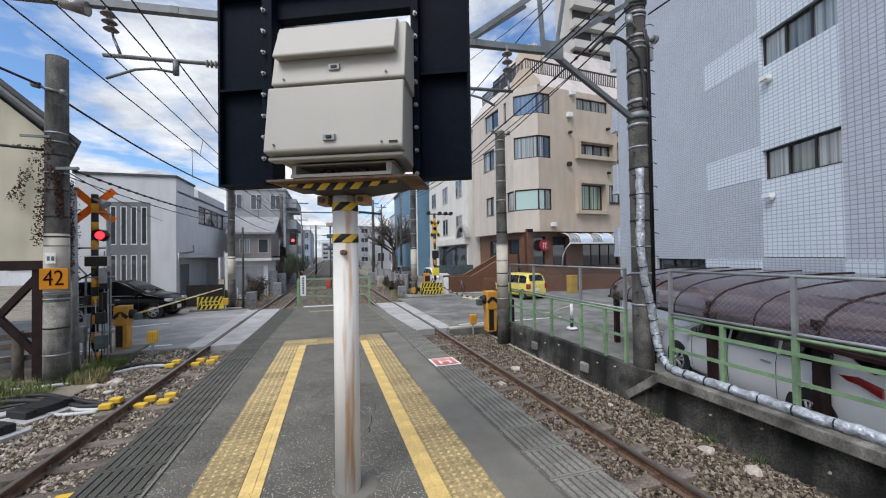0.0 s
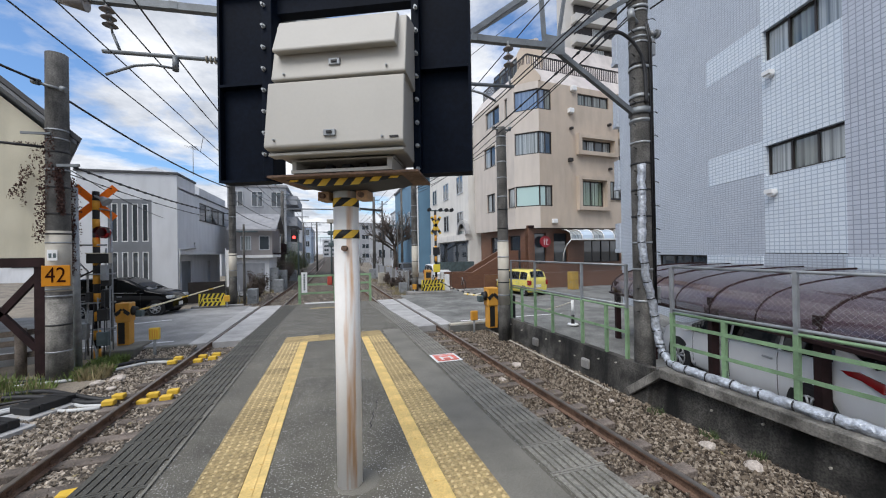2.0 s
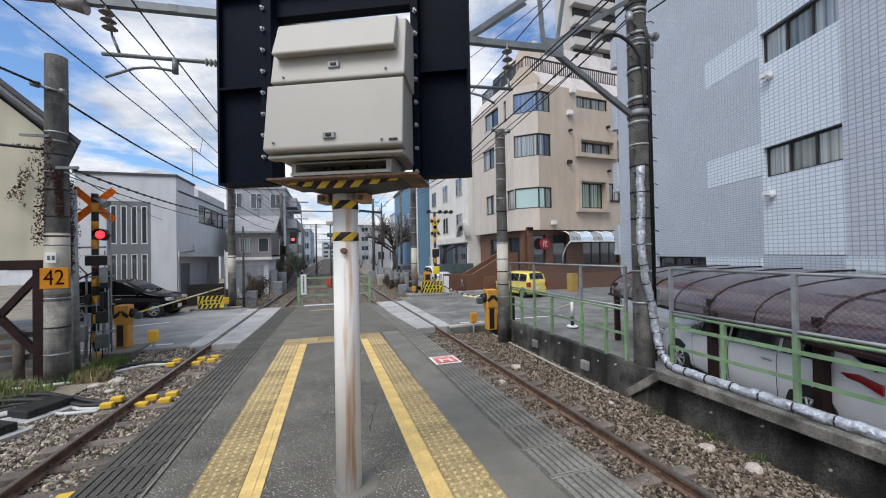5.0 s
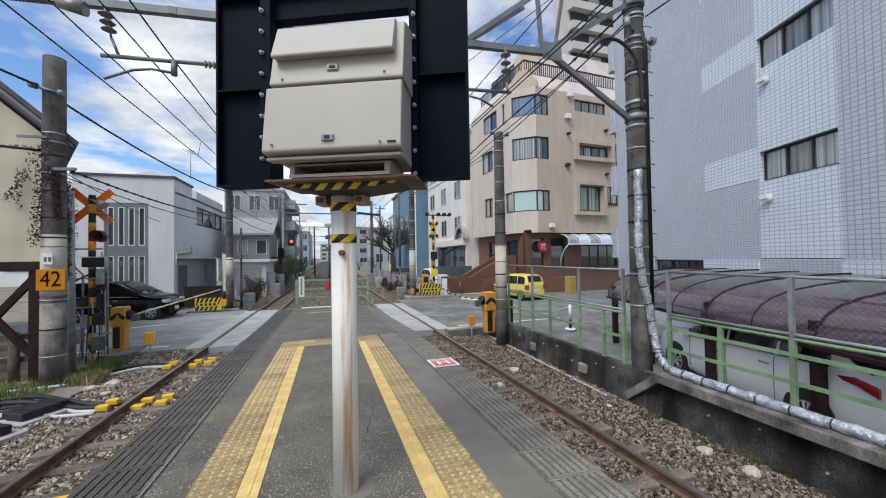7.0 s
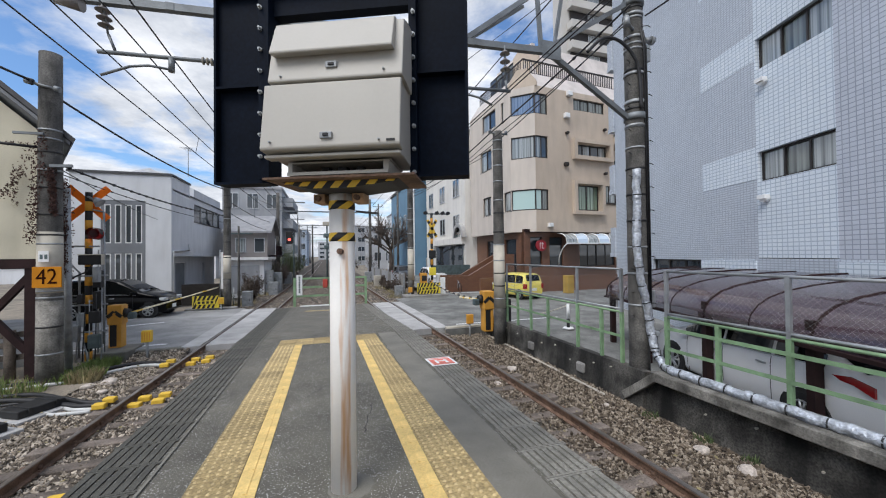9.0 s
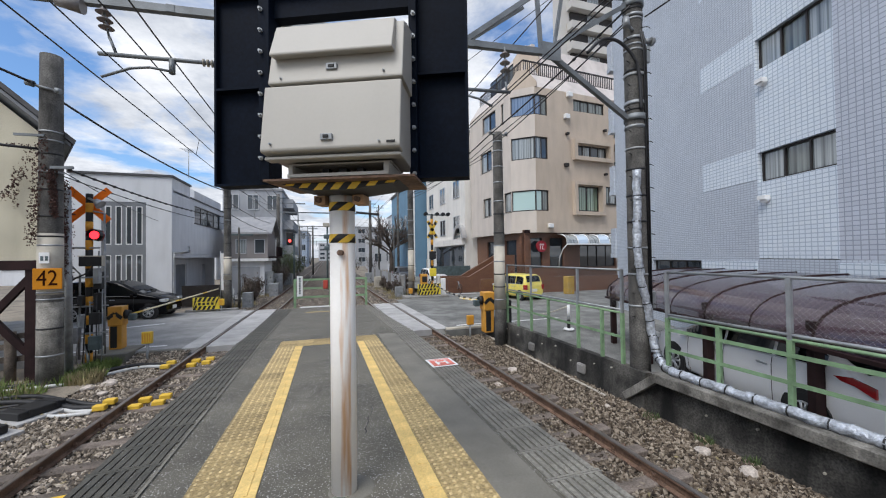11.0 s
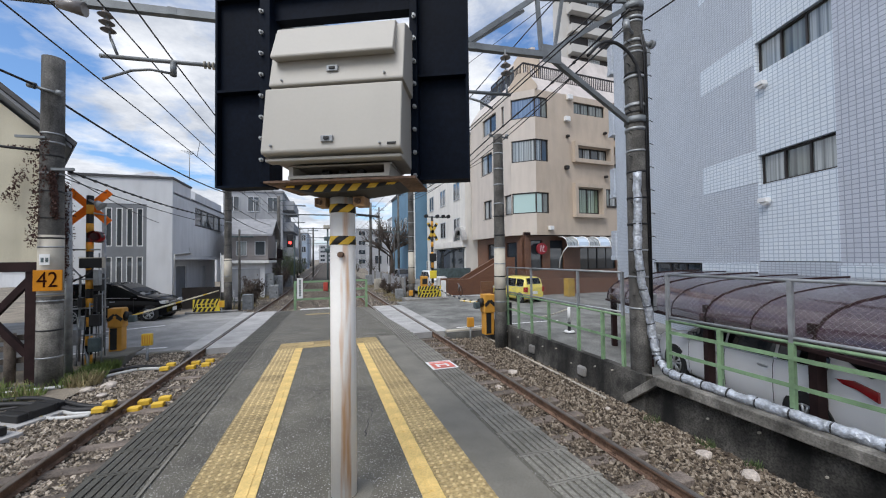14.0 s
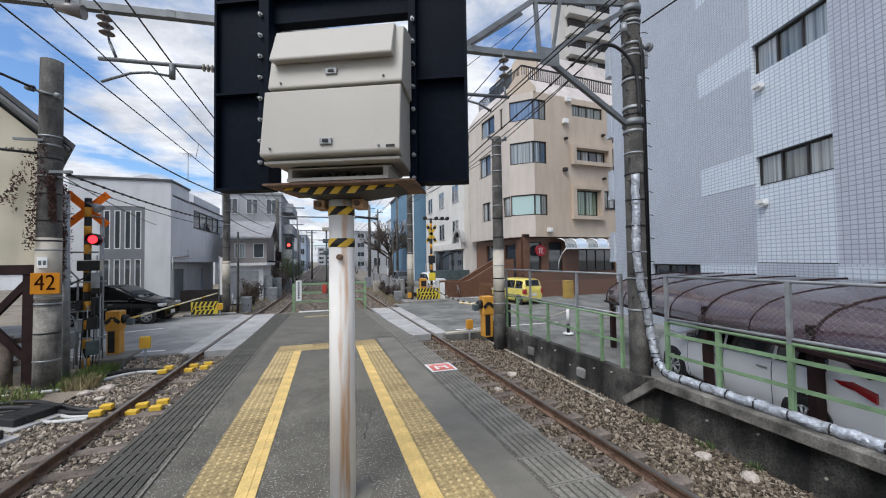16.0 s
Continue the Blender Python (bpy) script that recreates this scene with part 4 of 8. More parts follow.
# cream house on brown timber posts
cream = building("cream_house", pose(-6.36, 11.0, 0), "cream stuccoed house raised on dark brown timber posts", "house")
SHEAR = Matrix(((1, -0.62, 0, 0), (0, 1, 0, 0), (0, 0, 1, 0), (0, 0, 0, 1)))
bm = N()
prism(bm, [(-8, 2.62), (0, 2.62), (0, 5.6), (-5.4, 10.5), (-8, 8.3)], 0, 9, SHEAR)
part("wall", bm, STUCCO, cream)
bm = N()
prism(bm, [(0.58, 5.30), (-5.4, 10.72), (-5.4, 10.84), (0.64, 5.38)], -0.35, 9.5, SHEAR)
part("roof", bm, ROOF, cream, "dark roof with pale soffit")
bm = N()
prism(bm, [(0.54, 5.24), (-5.4, 10.6), (-5.4, 10.71), (0.54, 5.32)], -0.3, 9.4, SHEAR)
part("soffit", bm, GREYSIDING, cream)
bm = N()
bx(bm, -8, 0.06, -0.08, 0.12, 2.4, 2.62)
part("beam", bm, BROWNWOOD, cream)
for x in (-0.12, -3.2):
    b = N()
    bx(b, x - 0.1, x + 0.1, -0.06, 0.12, -0.4, 2.4)
    part("post", b, BROWNWOOD, cream)
for a, c in (((-0.1, 2.3), (-1.75, 0.2)), ((-1.6, 2.3), (-0.2, 0.5))):
    b = N()
    d = Vector((c[0] - a[0], 0, c[1] - a[1]))
    mm = Matrix.Translation((a[0], 0, a[1])) @ Vector((1, 0, 0)).rotation_difference(d).to_matrix().to_4x4()
    bx(b, 0, d.length, -0.05, 0.05, -0.07, 0.07, mm)
    part("brace", b, BROWNWOOD, cream)

# blue building, and grey houses further along
blue = building("blue_building", pose(10.69, 46, -0.918) @ Matrix.Diagonal((1.353, 1.353, 1.353, 1)), "blue sided building with plain walls")
bm = N()
bx(bm, 0, 2.4, 0, 12, -0.3, 9.7)
part("wall", bm, BLUEWALL, blue)


# ---- platform pieces ----
def deck_pose(x, y, up=0.0):
    a = math.degrees(math.atan2(deck(y + 0.05) - deck(y - 0.05), 0.1))
    return pose(x, y, deck(y) + up, a, 0, 0)


# dotted tile: a slab with five by five studs
bm = N()
bx(bm, -0.148, 0.148, -0.148, 0.148, -0.03, 0.006)
for i in range(5):
    for j in range(5):
        cx, cy = -0.12 + i * 0.06, -0.12 + j * 0.06
        lo = [bm.verts.new((cx + 0.014 * math.cos(k * math.pi / 3), cy + 0.014 * math.sin(k * math.pi / 3), 0.006)) for k in range(6)]
        hi = [bm.verts.new((cx + 0.008 * math.cos(k * math.pi / 3), cy + 0.008 * math.sin(k * math.pi / 3), 0.012)) for k in range(6)]
        bm.faces.new(hi)
        for k in range(6):
            bm.faces.new((lo[k], lo[(k + 1) % 6], hi[(k + 1) % 6], hi[k]))
DOT_ME = mesh_of(bm, TACTILE)
# studs take a slightly paler yellow than the tile they stand on
DOT_ME.materials.append(mat("paler_stud", (0.61, 0.465, 0.235), 0.7, var=0.3, scale=5.0, rnd=0.2))
for f in DOT_ME.polygons:
    if len(f.vertices) == 6 or f.area < 0.0002:
        f.material_index = 1
bm = N()
bx(bm, -0.148, 0.148, -0.148, 0.148, -0.03, 0.006)
for i in range(4):
    bx(bm, -0.115 + i * 0.07, -0.085 + i * 0.07, -0.13, 0.13, 0.006, 0.011)
WARN_ME = mesh_of(bm, TACTILE)
bm = N()
bx(bm, -0.065, 0.065, -0.1485, 0.1485, -0.03, 0.007)
bx(bm, -0.012, 0.012, -0.14, 0.14, 0.007, 0.012)
LINE_ME = mesh_of(bm, YELLOW)
paving = thing("tactile_paving", None, "worn yellow tactile tiles with a bright yellow inner line", "tactile paving", kind="structure")
for i in range(24):
    y = 7.21 - i * 0.3
    for sx in (-0.71, 0.84):
        shared("tactile_tile", DOT_ME, paving, deck_pose(sx + random.uniform(-0.002, 0.002), y, random.uniform(-0.001, 0.001)))
    for sx in (-0.492, 0.622):
        shared("line_tile", LINE_ME, paving, deck_pose(sx, y, 0.0))
for i in range(6):
    x = -0.706 + i * 0.309
    for y in (7.51, 7.815):
        shared("tactile_tile", WARN_ME, paving, deck_pose(x, y, 0.0) @ Matrix.Diagonal((1.03, 1.01, 1, 1)))

# ribbed rubber edge panels
bm = N()
bx(bm, -0.225, 0.225, -0.186, 0.186, -0.06, 0.004)
for i in range(7):
    bx(bm, -0.205 + i * 0.06, -0.165 + i * 0.06, -0.165, 0.165, 0.004, 0.022)
bx(bm, -0.225, 0.225, 0.168, 0.187, 0.004, 0.022)
bx(bm, -0.225, 0.225, -0.187, -0.168, 0.004, 0.022)
EDGE_ME = mesh_of(bm, RUBBER)
PALERUBBER = mat("sun_bleached_rubber", (0.245, 0.232, 0.20), 0.8, var=0.35, scale=3.0, bump=0.2, stain=0.2, rnd=0.15)
EDGE_PALE = EDGE_ME.copy()
EDGE_PALE.materials[0] = PALERUBBER
edging = thing("platform_edging", None, "dark ribbed rubber panels along both platform edges", "edging", kind="structure")
for i in range(50):
    y = 0.75 + i * 0.38
    if y < 20:
        g = 1.0 + max(0, (y - 9) / 11) * 0.5
        shared("edge_panel", EDGE_ME, edging, deck_pose(interp(LEFT_EDGE, y) + 0.225 * g, y, -0.012) @ pose(0, 0, 0, 0, 0, 3.1 if y > 8.8 else 0.3) @ Matrix.Diagonal((g, 1, 1, 1)))
        me = EDGE_PALE
        shared("edge_panel", me, edging, deck_pose(interp(RIGHT_EDGE, y) - 0.2, y, -0.012) @ pose(0, 0, 0, 0, 0, -1.7 if y > 7.5 else -0.7) @ Matrix.Diagonal((0.9, 1, 1, 1)))
for tb, sg in ((LEFT_EDGE, 1),):
    b = N()
    sheet(b, [[(interp(tb, y) + sg * (0.45 + dx + 0.2 * max(0, (y - 9) / 11) * (sg > 0)), y, deck(y) + 0.012) for dx in (0.002, 0.022)] for y in [k * 0.5 for k in range(0, 41)]])
    part("trim", b, PATCHED, edging, "narrow concrete trim beside the rubber panels")

# red and white stop mark on the edge
REDMARK = mat("red_floor_print", (0.78, 0.20, 0.15), 0.7, var=0.25, scale=12.0, stain=0.3)
stopmark = thing("platform_mark", deck_pose(1.59, 5.16, 0.014), "worn red and white floor sticker on the platform edge", "floor sign")
b = N()
bx(b, -0.19, 0.19, -0.22, 0.22, 0, 0.004)
part("backing", b, WHITE, stopmark)
b = N()
bx(b, -0.155, 0.155, -0.185, 0.12, 0.0045, 0.006)
bx(b, -0.155, 0.155, 0.15, 0.185, 0.0045, 0.006)
part("red_field", b, REDMARK, stopmark)
for x0, x1, y0, y1 in ((-0.09, 0.09, -0.02, 0.02), (-0.09, -0.05, -0.12, 0.06), (0.05, 0.09, -0.12, 0.06)):
    b = N()
    bx(b, x0, x1, y0, y1, 0.0065, 0.0075)
    part("print_bar", b, WHITE, stopmark)
b = N()
b.faces.new([b.verts.new((x, y, deck(y) + 0.006)) for x, y in ((-0.85, 16.3), (0.15, 16.3), (0.15, 17.0), (-0.85, 17.0))])
part("floor_plate", b, TACTILE, paving, "worn yellow floor plate")

# ---- loose stones on both beds ----
def stones(boxes, count, label, material):
    """Thousands of small angular stones, in one mesh."""
    rng = np.random.default_rng(5 + count)
    base = np.array([(1, 0, 0), (-1, 0, 0), (0, 1, 0), (0, -1, 0), (0, 0, 1), (0, 0, -1)], float)
    faces = np.array([(0, 2, 4), (2, 1, 4), (1, 3, 4), (3, 0, 4), (2, 0, 5), (1, 2, 5), (3, 1, 5), (0, 3, 5)])
    area = np.array([(b[1] - b[0]) * (b[3] - b[2]) for b in boxes])
    pick = rng.choice(len(boxes), count, p=area / area.sum())
    bb = np.array(boxes)[pick]
    px = bb[:, 0] + rng.random(count) * (bb[:, 1] - bb[:, 0])
    py = bb[:, 2] + rng.random(count) ** 1.5 * (bb[:, 3] - bb[:, 2])
    pz = bb[:, 4] + rng.normal(0, 0.014, count)
    size = rng.uniform(0.014, 0.034, count)
    v = base[None] + rng.normal(0, 0.28, (count, 6, 3))
    v *= size[:, None, None] * rng.uniform(0.7, 1.25, (count, 1, 3))
    ang = rng.uniform(0, 6.28, (count, 2))
    ca, sa = np.cos(ang[:, 0])[:, None], np.sin(ang[:, 0])[:, None]
    x, y = v[..., 0] * ca - v[..., 1] * sa, v[..., 0] * sa + v[..., 1] * ca
    cb, sb = np.cos(ang[:, 1])[:, None], np.sin(ang[:, 1])[:, None]
    y, z = y * cb - v[..., 2] * sb, y * sb + v[..., 2] * cb
    pts = np.stack((x + px[:, None], y + py[:, None], z + pz[:, None]), -1).reshape(-1, 3)
    tri = (faces[None] + 6 * np.arange(count)[:, None, None]).reshape(-1, 3)
    me = bpy.data.meshes.new("stones")
    me.from_pydata(pts.tolist(), [], tri.tolist())
    me.materials.append(material)
    return tagged(new("ballast_stones", me), label, "ballast", kind="stuff")


STONE = bpy.data.materials.new("ballast_stone")
STONE.use_nodes = True
_t = STONE.node_tree
_b = _t.nodes["Principled BSDF"]
_b.inputs["Roughness"].default_value = 0.92
_g = _t.nodes.new("ShaderNodeNewGeometry")
_r = _t.nodes.new("ShaderNodeValToRGB")
_r.color_ramp.elements[0].color, _r.color_ramp.elements[1].color = (0.035, 0.025, 0.018, 1), (0.38, 0.32, 0.25, 1)
_m = _r.color_ramp.elements.new(0.5)
_m.color = (0.155, 0.12, 0.086, 1)
_t.links.new(_g.outputs["Random Per Island"], _r.inputs[0])
_t.links.new(_r.outputs[0], _b.inputs["Base Color"])
STONEPALE = STONE.copy()
STONEPALE.name = "pale_ballast_stone"
for e, c in zip([n for n in STONEPALE.node_tree.nodes if n.type == "VALTORGB"][0].color_ramp.elements, ((0.075, 0.06, 0.045, 1), (0.275, 0.23, 0.178, 1), (0.58, 0.50, 0.41, 1))):
    e.color = c
stones([(-5.2, -3.75, 1, 12.5, -0.235), (-3.6, -1.7, 1, 12.5, -0.178)], 46000, "pale brown-grey crushed stones between the rails", STONEPALE)
stones([(1.85, 3.75, 0.5, 12.3, -0.178), (3.9, 5.42, 0.5, 12.3, -0.235)], 62000, "dark brown crushed stones beside the wall", STONE)
# ballast banked against the crossing's edge
bank = N()
sheet(bank, [[(-5.15, 11.3, -0.26), (-3.78, 11.3, -0.26)], [(-5.15, 11.9, -0.17), (-3.78, 11.9, -0.17)], [(-5.15, 12.5, -0.06), (-3.78, 12.5, -0.06)]])
solid("ballast_bank", bank, BALLAST, "ballast banked up to the crossing edge", "ballast", kind="structure")
stones([(-5.1, -3.82, 11.4 + 0.15 * k, 11.58 + 0.15 * k, -0.24 + 0.026 * k) for k in range(8)], 1700, "pale crushed stones banked at the crossing", STONEPALE)
stones([(-4.6, 4.6, 20.6, 45, -0.13)], 16000, "grey-brown crushed stones beyond the crossing", STONEPALE)

# yellow cable blocks beside the west rail
bm = N()
bev(bx(bm, -0.1, 0.1, -0.07, 0.07, 0, 0.1), 0.02, 2)
BLOCK_ME = mesh_of(bm, HAZARD)
for i, (x, y) in enumerate(((-4.0, 8.45), (-3.98, 8.75), (-3.38, 8.25), (-3.36, 8.6), (-3.05, 8.35), (-3.05, 8.68), (-3.92, 11.1), (-3.9, 11.45), (-3.32, 11.0), (-3.32, 11.4), (-3.02, 11.15), (-3.02, 11.5), (-2.9, 5.3), (-2.6, 5.32))):
    ob = new("cable_guard", BLOCK_ME)
    ob.matrix_basis = pose(x, y, -0.165, 0, 0, random.uniform(-5, 5))
    tagged(ob, "yellow plastic cable guard block on the ballast", "cable guard", "cable guards")


def hose(name, pts, r, material, label):
    c = [Vector(p) for p in pts]
    fine = []
    for i in range(len(c) - 1):
        p0, p1, p2, p3 = c[max(i - 1, 0)], c[i], c[i + 1], c[min(i + 2, len(c) - 1)]
        for k in range(6):
            t = k / 6
            fine.append(0.5 * ((2 * p1) + (p2 - p0) * t + (2 * p0 - 5 * p1 + 4 * p2 - p3) * t * t + (3 * p1 - p0 - 3 * p2 + p3) * t ** 3))
    fine.append(c[-1])
    b = N()
    tube(b, fine, r, 8)
    return solid(name, b, material, label, "cable")


WHITEPIPE = mat("grey_white_conduit", (0.55, 0.55, 0.54), 0.5, var=0.15, scale=4.0)
hose("track_cable", [(-7.6, 9.6, -0.2), (-6, 9.4, -0.12), (-5.2, 9.1, -0.12), (-4.5, 8.75, -0.17), (-4.0, 8.6, -0.14)], 0.05, CABLE, "thick black cable lying on the ballast")
hose("track_cable", [(-7.6, 9.75, -0.2), (-5.8, 9.6, -0.1), (-4.9, 9.1, -0.1), (-4.3, 8.8, -0.15), (-3.98, 8.8, -0.14)], 0.045, CABLE, "thick black cable lying on the ballast")
hose("track_conduit", [(-6.4, 8.6, -0.24), (-5.2, 8.75, -0.2), (-4.7, 8.5, -0.2), (-4.1, 8.4, -0.18)], 0.035, WHITEPIPE, "pale conduit leading to the rail")
hose("track_conduit", [(-6.4, 8.8, -0.24), (-5.0, 8.9, -0.2), (-4.5, 8.65, -0.2), (-4.1, 8.5, -0.18)], 0.035, WHITEPIPE, "pale conduit leading to the rail")
hose("track_conduit", [(-8, 10.6, -0.25), (-6.4, 10.3, -0.15), (-5.4, 10.6, -0.18), (-5.1, 11.2, -0.2), (-4.6, 11.5, -0.18), (-4.0, 11.3, -0.16)], 0.04, WHITEPIPE, "pale conduit curving beside the pole")
hose("track_cable", [(-8, 10.8, -0.2), (-6.6, 10.4, -0.1), (-5.5, 10.7, -0.1), (-5.2, 11.4, -0.15), (-4.7, 11.7, -0.16), (-4.0, 11.5, -0.16)], 0.045, CABLE, "thick black cable curving beside the pole")
hose("track_cable", [(-8, 11.0, -0.2), (-6.6, 10.55, -0.12), (-5.6, 10.8, -0.12), (-5.2, 11.5, -0.15), (-4.7, 11.8, -0.16)], 0.03, CABLE, "black cable curving beside the pole")
for k, (dy, r, m_) in enumerate(((0.0, 0.035, WHITEPIPE), (0.16, 0.03, WHITEPIPE), (0.3, 0.04, CABLE), (-0.2, 0.03, CABLE), (-0.34, 0.028, WHITEPIPE), (0.55, 0.03, CABLE))):
    hose("track_conduit", [(-8.4, 8.2 + dy, -0.26), (-7.2, 8.5 + dy, -0.17 - 0.02 * k), (-6.3, 8.35 + dy * 1.5, -0.19), (-5.6, 8.75 + dy, -0.17), (-4.85, 9.0 + dy * 0.6, -0.2)], r, m_, "loose cable conduit lying beside the track")
# two black junction boxes in concrete troughs
for x, y, rz in ((-5.12, 8.75, -28), (-5.3, 7.7, -30)):
    jb = thing("junction_box", pose(x, y, -0.31, 0, 0, rz), "black cable junction box in a pale concrete trough", "junction box", "junction boxes")
    b = N()
    bev(bx(b, -0.38, 0.38, -0.46, 0.46, 0, 0.14), 0.01, 1)
    part("trough", b, PALE, jb)
    b = N()
    bev(bx(b, -0.24, 0.24, -0.36, 0.34, 0.141, 0.28), 0.02, 2)
    part("lid", b, BLACK, jb)
    for k in (-0.2, 0.2):
        b = N()
        bx(b, -0.26, 0.26, k - 0.02, k + 0.02, 0.2, 0.295)
        part("strap", b, CABLE, jb)


# ---- grass and weeds ----
def grass(name, spots, count, h, material, label):
    rng = random.Random(count)
    b = N()
    for _ in range(count):
        cx, cy, cz, r = rng.choice(spots)
        a, d = rng.uniform(0, 6.28), r * math.sqrt(rng.random())
        x, y = cx + d * math.cos(a), cy + d * math.sin(a)
        t = rng.uniform(0, 6.28)
        hh = h * rng.uniform(0.4, 1.2)
        w = 0.008 + hh * 0.04
        ox, oy = math.cos(t) * w, math.sin(t) * w
        lx, ly = rng.uniform(-0.5, 0.5) * hh, rng.uniform(-0.5, 0.5) * hh
        b.faces.new([b.verts.new(p) for p in ((x - ox, y - oy, cz), (x + ox, y + oy, cz), (x + lx + ox * 0.3, y + ly, cz + hh))])
    return solid(name, b, material, label, "grass", kind="stuff")


GRASS = mat("grass_blade", (0.17, 0.23, 0.06), 0.85, var=0.4, scale=3.0)
STRAW = mat("dry_grass", (0.30, 0.25, 0.13), 0.9, var=0.35, scale=3.0)
bm = N()
sheet(bm, [[(x, y, -0.2 + 0.05 * noise.noise((x, y, 0))) for x in (-12, -9, -7, -6, -5.4, -5.1)] for y in (6, 8, 10, 11, 12, 12.6)])
verge = solid("verge", bm, EARTH, "brown earth verge beside the track", "verge", kind="structure")
grass("grass", [(-6.4, 9.9, -0.22, 0.7), (-7.4, 10.2, -0.22, 0.9), (-5.6, 10.9, -0.2, 0.5), (-5.5, 11.7, -0.2, 0.35)], 4200, 0.24, GRASS, "green grass tufts round the pole")
grass("dry_grass", [(-6.6, 9.8, -0.22, 0.9), (-7.6, 10.0, -0.22, 0.9), (-5.3, 10.6, -0.2, 0.3)], 1500, 0.26, STRAW, "dry straw-coloured grass beside the pole")
grass("weeds", [(5.3, 5.0, -0.25, 0.14), (5.35, 4.1, -0.25, 0.12), (5.4, 3.5, -0.25, 0.1)], 260, 0.12, LEAF, "small green weeds at the wall's foot")
grass("dry_grass", [(4.6, 24, -0.3, 0.8), (4.9, 27, -0.3, 1.0), (4.8, 31, -0.3, 1.2), (4.7, 36, -0.3, 1.2), (-4.6, 24, -0.3, 0.7), (-4.7, 29, -0.3, 0.9)], 2200, 0.4, STRAW, "dry grass along the line")

# pale gutter line and stray rocks at the foot of the east wall
b = N()
sheet(b, [[(5.2, 6.0, -0.2), (5.28, 6.0, -0.2), (5.28, 6.0, -0.3)], [(5.3, 12.0, -0.2), (5.38, 12.0, -0.2), (5.38, 12.0, -0.3)]])
part("gutter_edge", b, POLEPALE, east_wall, "pale concrete gutter edge")
ROCK = mat("pale_rock", (0.55, 0.48, 0.42), 0.9, var=0.25, scale=8.0, bump=0.5)
for x, y, r in ((4.3, 8.1, 0.13), (3.5, 7.2, 0.12), (5.05, 3.9, 0.1), (5.1, 3.35, 0.11), (4.9, 5.6, 0.06), (-4.7, 10.3, 0.16), (-5.0, 10.1, 0.13), (-4.5, 9.6, 0.09), (2.9, 6.3, 0.09)):
    b = N()
    bmesh.ops.create_icosphere(b, subdivisions=2, radius=r)
    for v in b.verts:
        v.co = v.co * (1 + 0.35 * noise.noise(v.co * 9 + Vector((x, y, 0)))) * 1.0
        v.co.z *= 0.55
    solid("rock", b, ROCK, "pale rough rock lying on the ballast", "rock", "stray rocks", m=pose(x, y, -0.2 if abs(x) < 5.2 else -0.22))
# drain holes and small pale anchors in the wall
for y in (9.1, 7.0):
    b = N()
    bev(bx(b, 5.40, 5.5, y - 0.13, y + 0.13, -0.08, 0.14), 0.03, 1)
    dr = part("drain_plate", b, CONCRETE, east_wall, "square drain plate")
for y, z in ((10.6, 0.25), (9.9, 0.2), (8.6, 0.22), (8.0, 0.3), (7.4, 0.1), (6.6, 0.24), (6.1, 0.3), (4.2, 0.1), (2.8, 0.0), (3.5, 0.2)):
    b = N()
    xx = 5.47 if y > 5.3 else 5.53
    tube(b, [(xx - 0.02, y, z), (xx + 0.03, y, z)], 0.016, 6)
    part("anchor", b, POLEPALE, east_wall)


# cracks and joints in the platform's asphalt
def crack(pts, w, seed):
    rng = random.Random(seed)
    b = N()
    rows = []
    for (xa, ya), (xb, yb) in zip(pts, pts[1:]):
        n = max(2, int(math.hypot(xb - xa, yb - ya) / 0.05))
        for k in range(n):
            x, y = xa + (xb - xa) * k / n + rng.uniform(-0.012, 0.012), ya + (yb - ya) * k / n + rng.uniform(-0.012, 0.012)
            ww = w * rng.uniform(0.4, 1.3)
            dx, dy = (ww, 0) if abs(yb - ya) > abs(xb - xa) else (0, ww)
            rows.append([(x - dx, y - dy, deck(y) + 0.0035), (x + dx, y + dy, deck(y) + 0.0035)])
    sheet(b, rows)
    part("crack", b, SLOT, platform, "dark hairline crack")


for i, (pts, w) in enumerate((([(-1.2, 8.35), (1.35, 8.2)], 0.008), ([(-0.2, 4.3), (-0.05, 4.6), (0.2, 4.7), (0.1, 5.1)], 0.005), ([(-0.05, 4.6), (-0.3, 4.75)], 0.004),
                              ([(1.02, 1.2), (1.03, 4.0), (1.06, 7.6)], 0.006), ([(-0.9, 11.5), (0.9, 11.8)], 0.006), ([(0.3, 3.2), (0.45, 3.9)], 0.004))):
    crack(pts, w, i)
litter = thing("litter", None, "small pale scraps and dead leaves on the ballast", "litter", kind="stuff")
b = N()
rng_l = random.Random(3)
for _ in range(260):
    x = rng_l.choice((rng_l.uniform(1.9, 5.3), rng_l.uniform(-5.3, -1.8)))
    y = rng_l.uniform(1.5, 12)
    e = Euler((rng_l.uniform(-0.6, 0.6), rng_l.uniform(-0.6, 0.6), rng_l.uniform(0, 6))).to_matrix()
    s_ = rng_l.uniform(0.012, 0.04)
    b.faces.new([b.verts.new(Vector((x, y, -0.14)) + e @ Vector(v)) for v in ((-s_, 0, 0), (0, -s_ * 0.6, 0), (s_, 0, 0), (0, s_ * 0.6, 0.2 * s_))])
part("scrap", b, STRAW, litter)


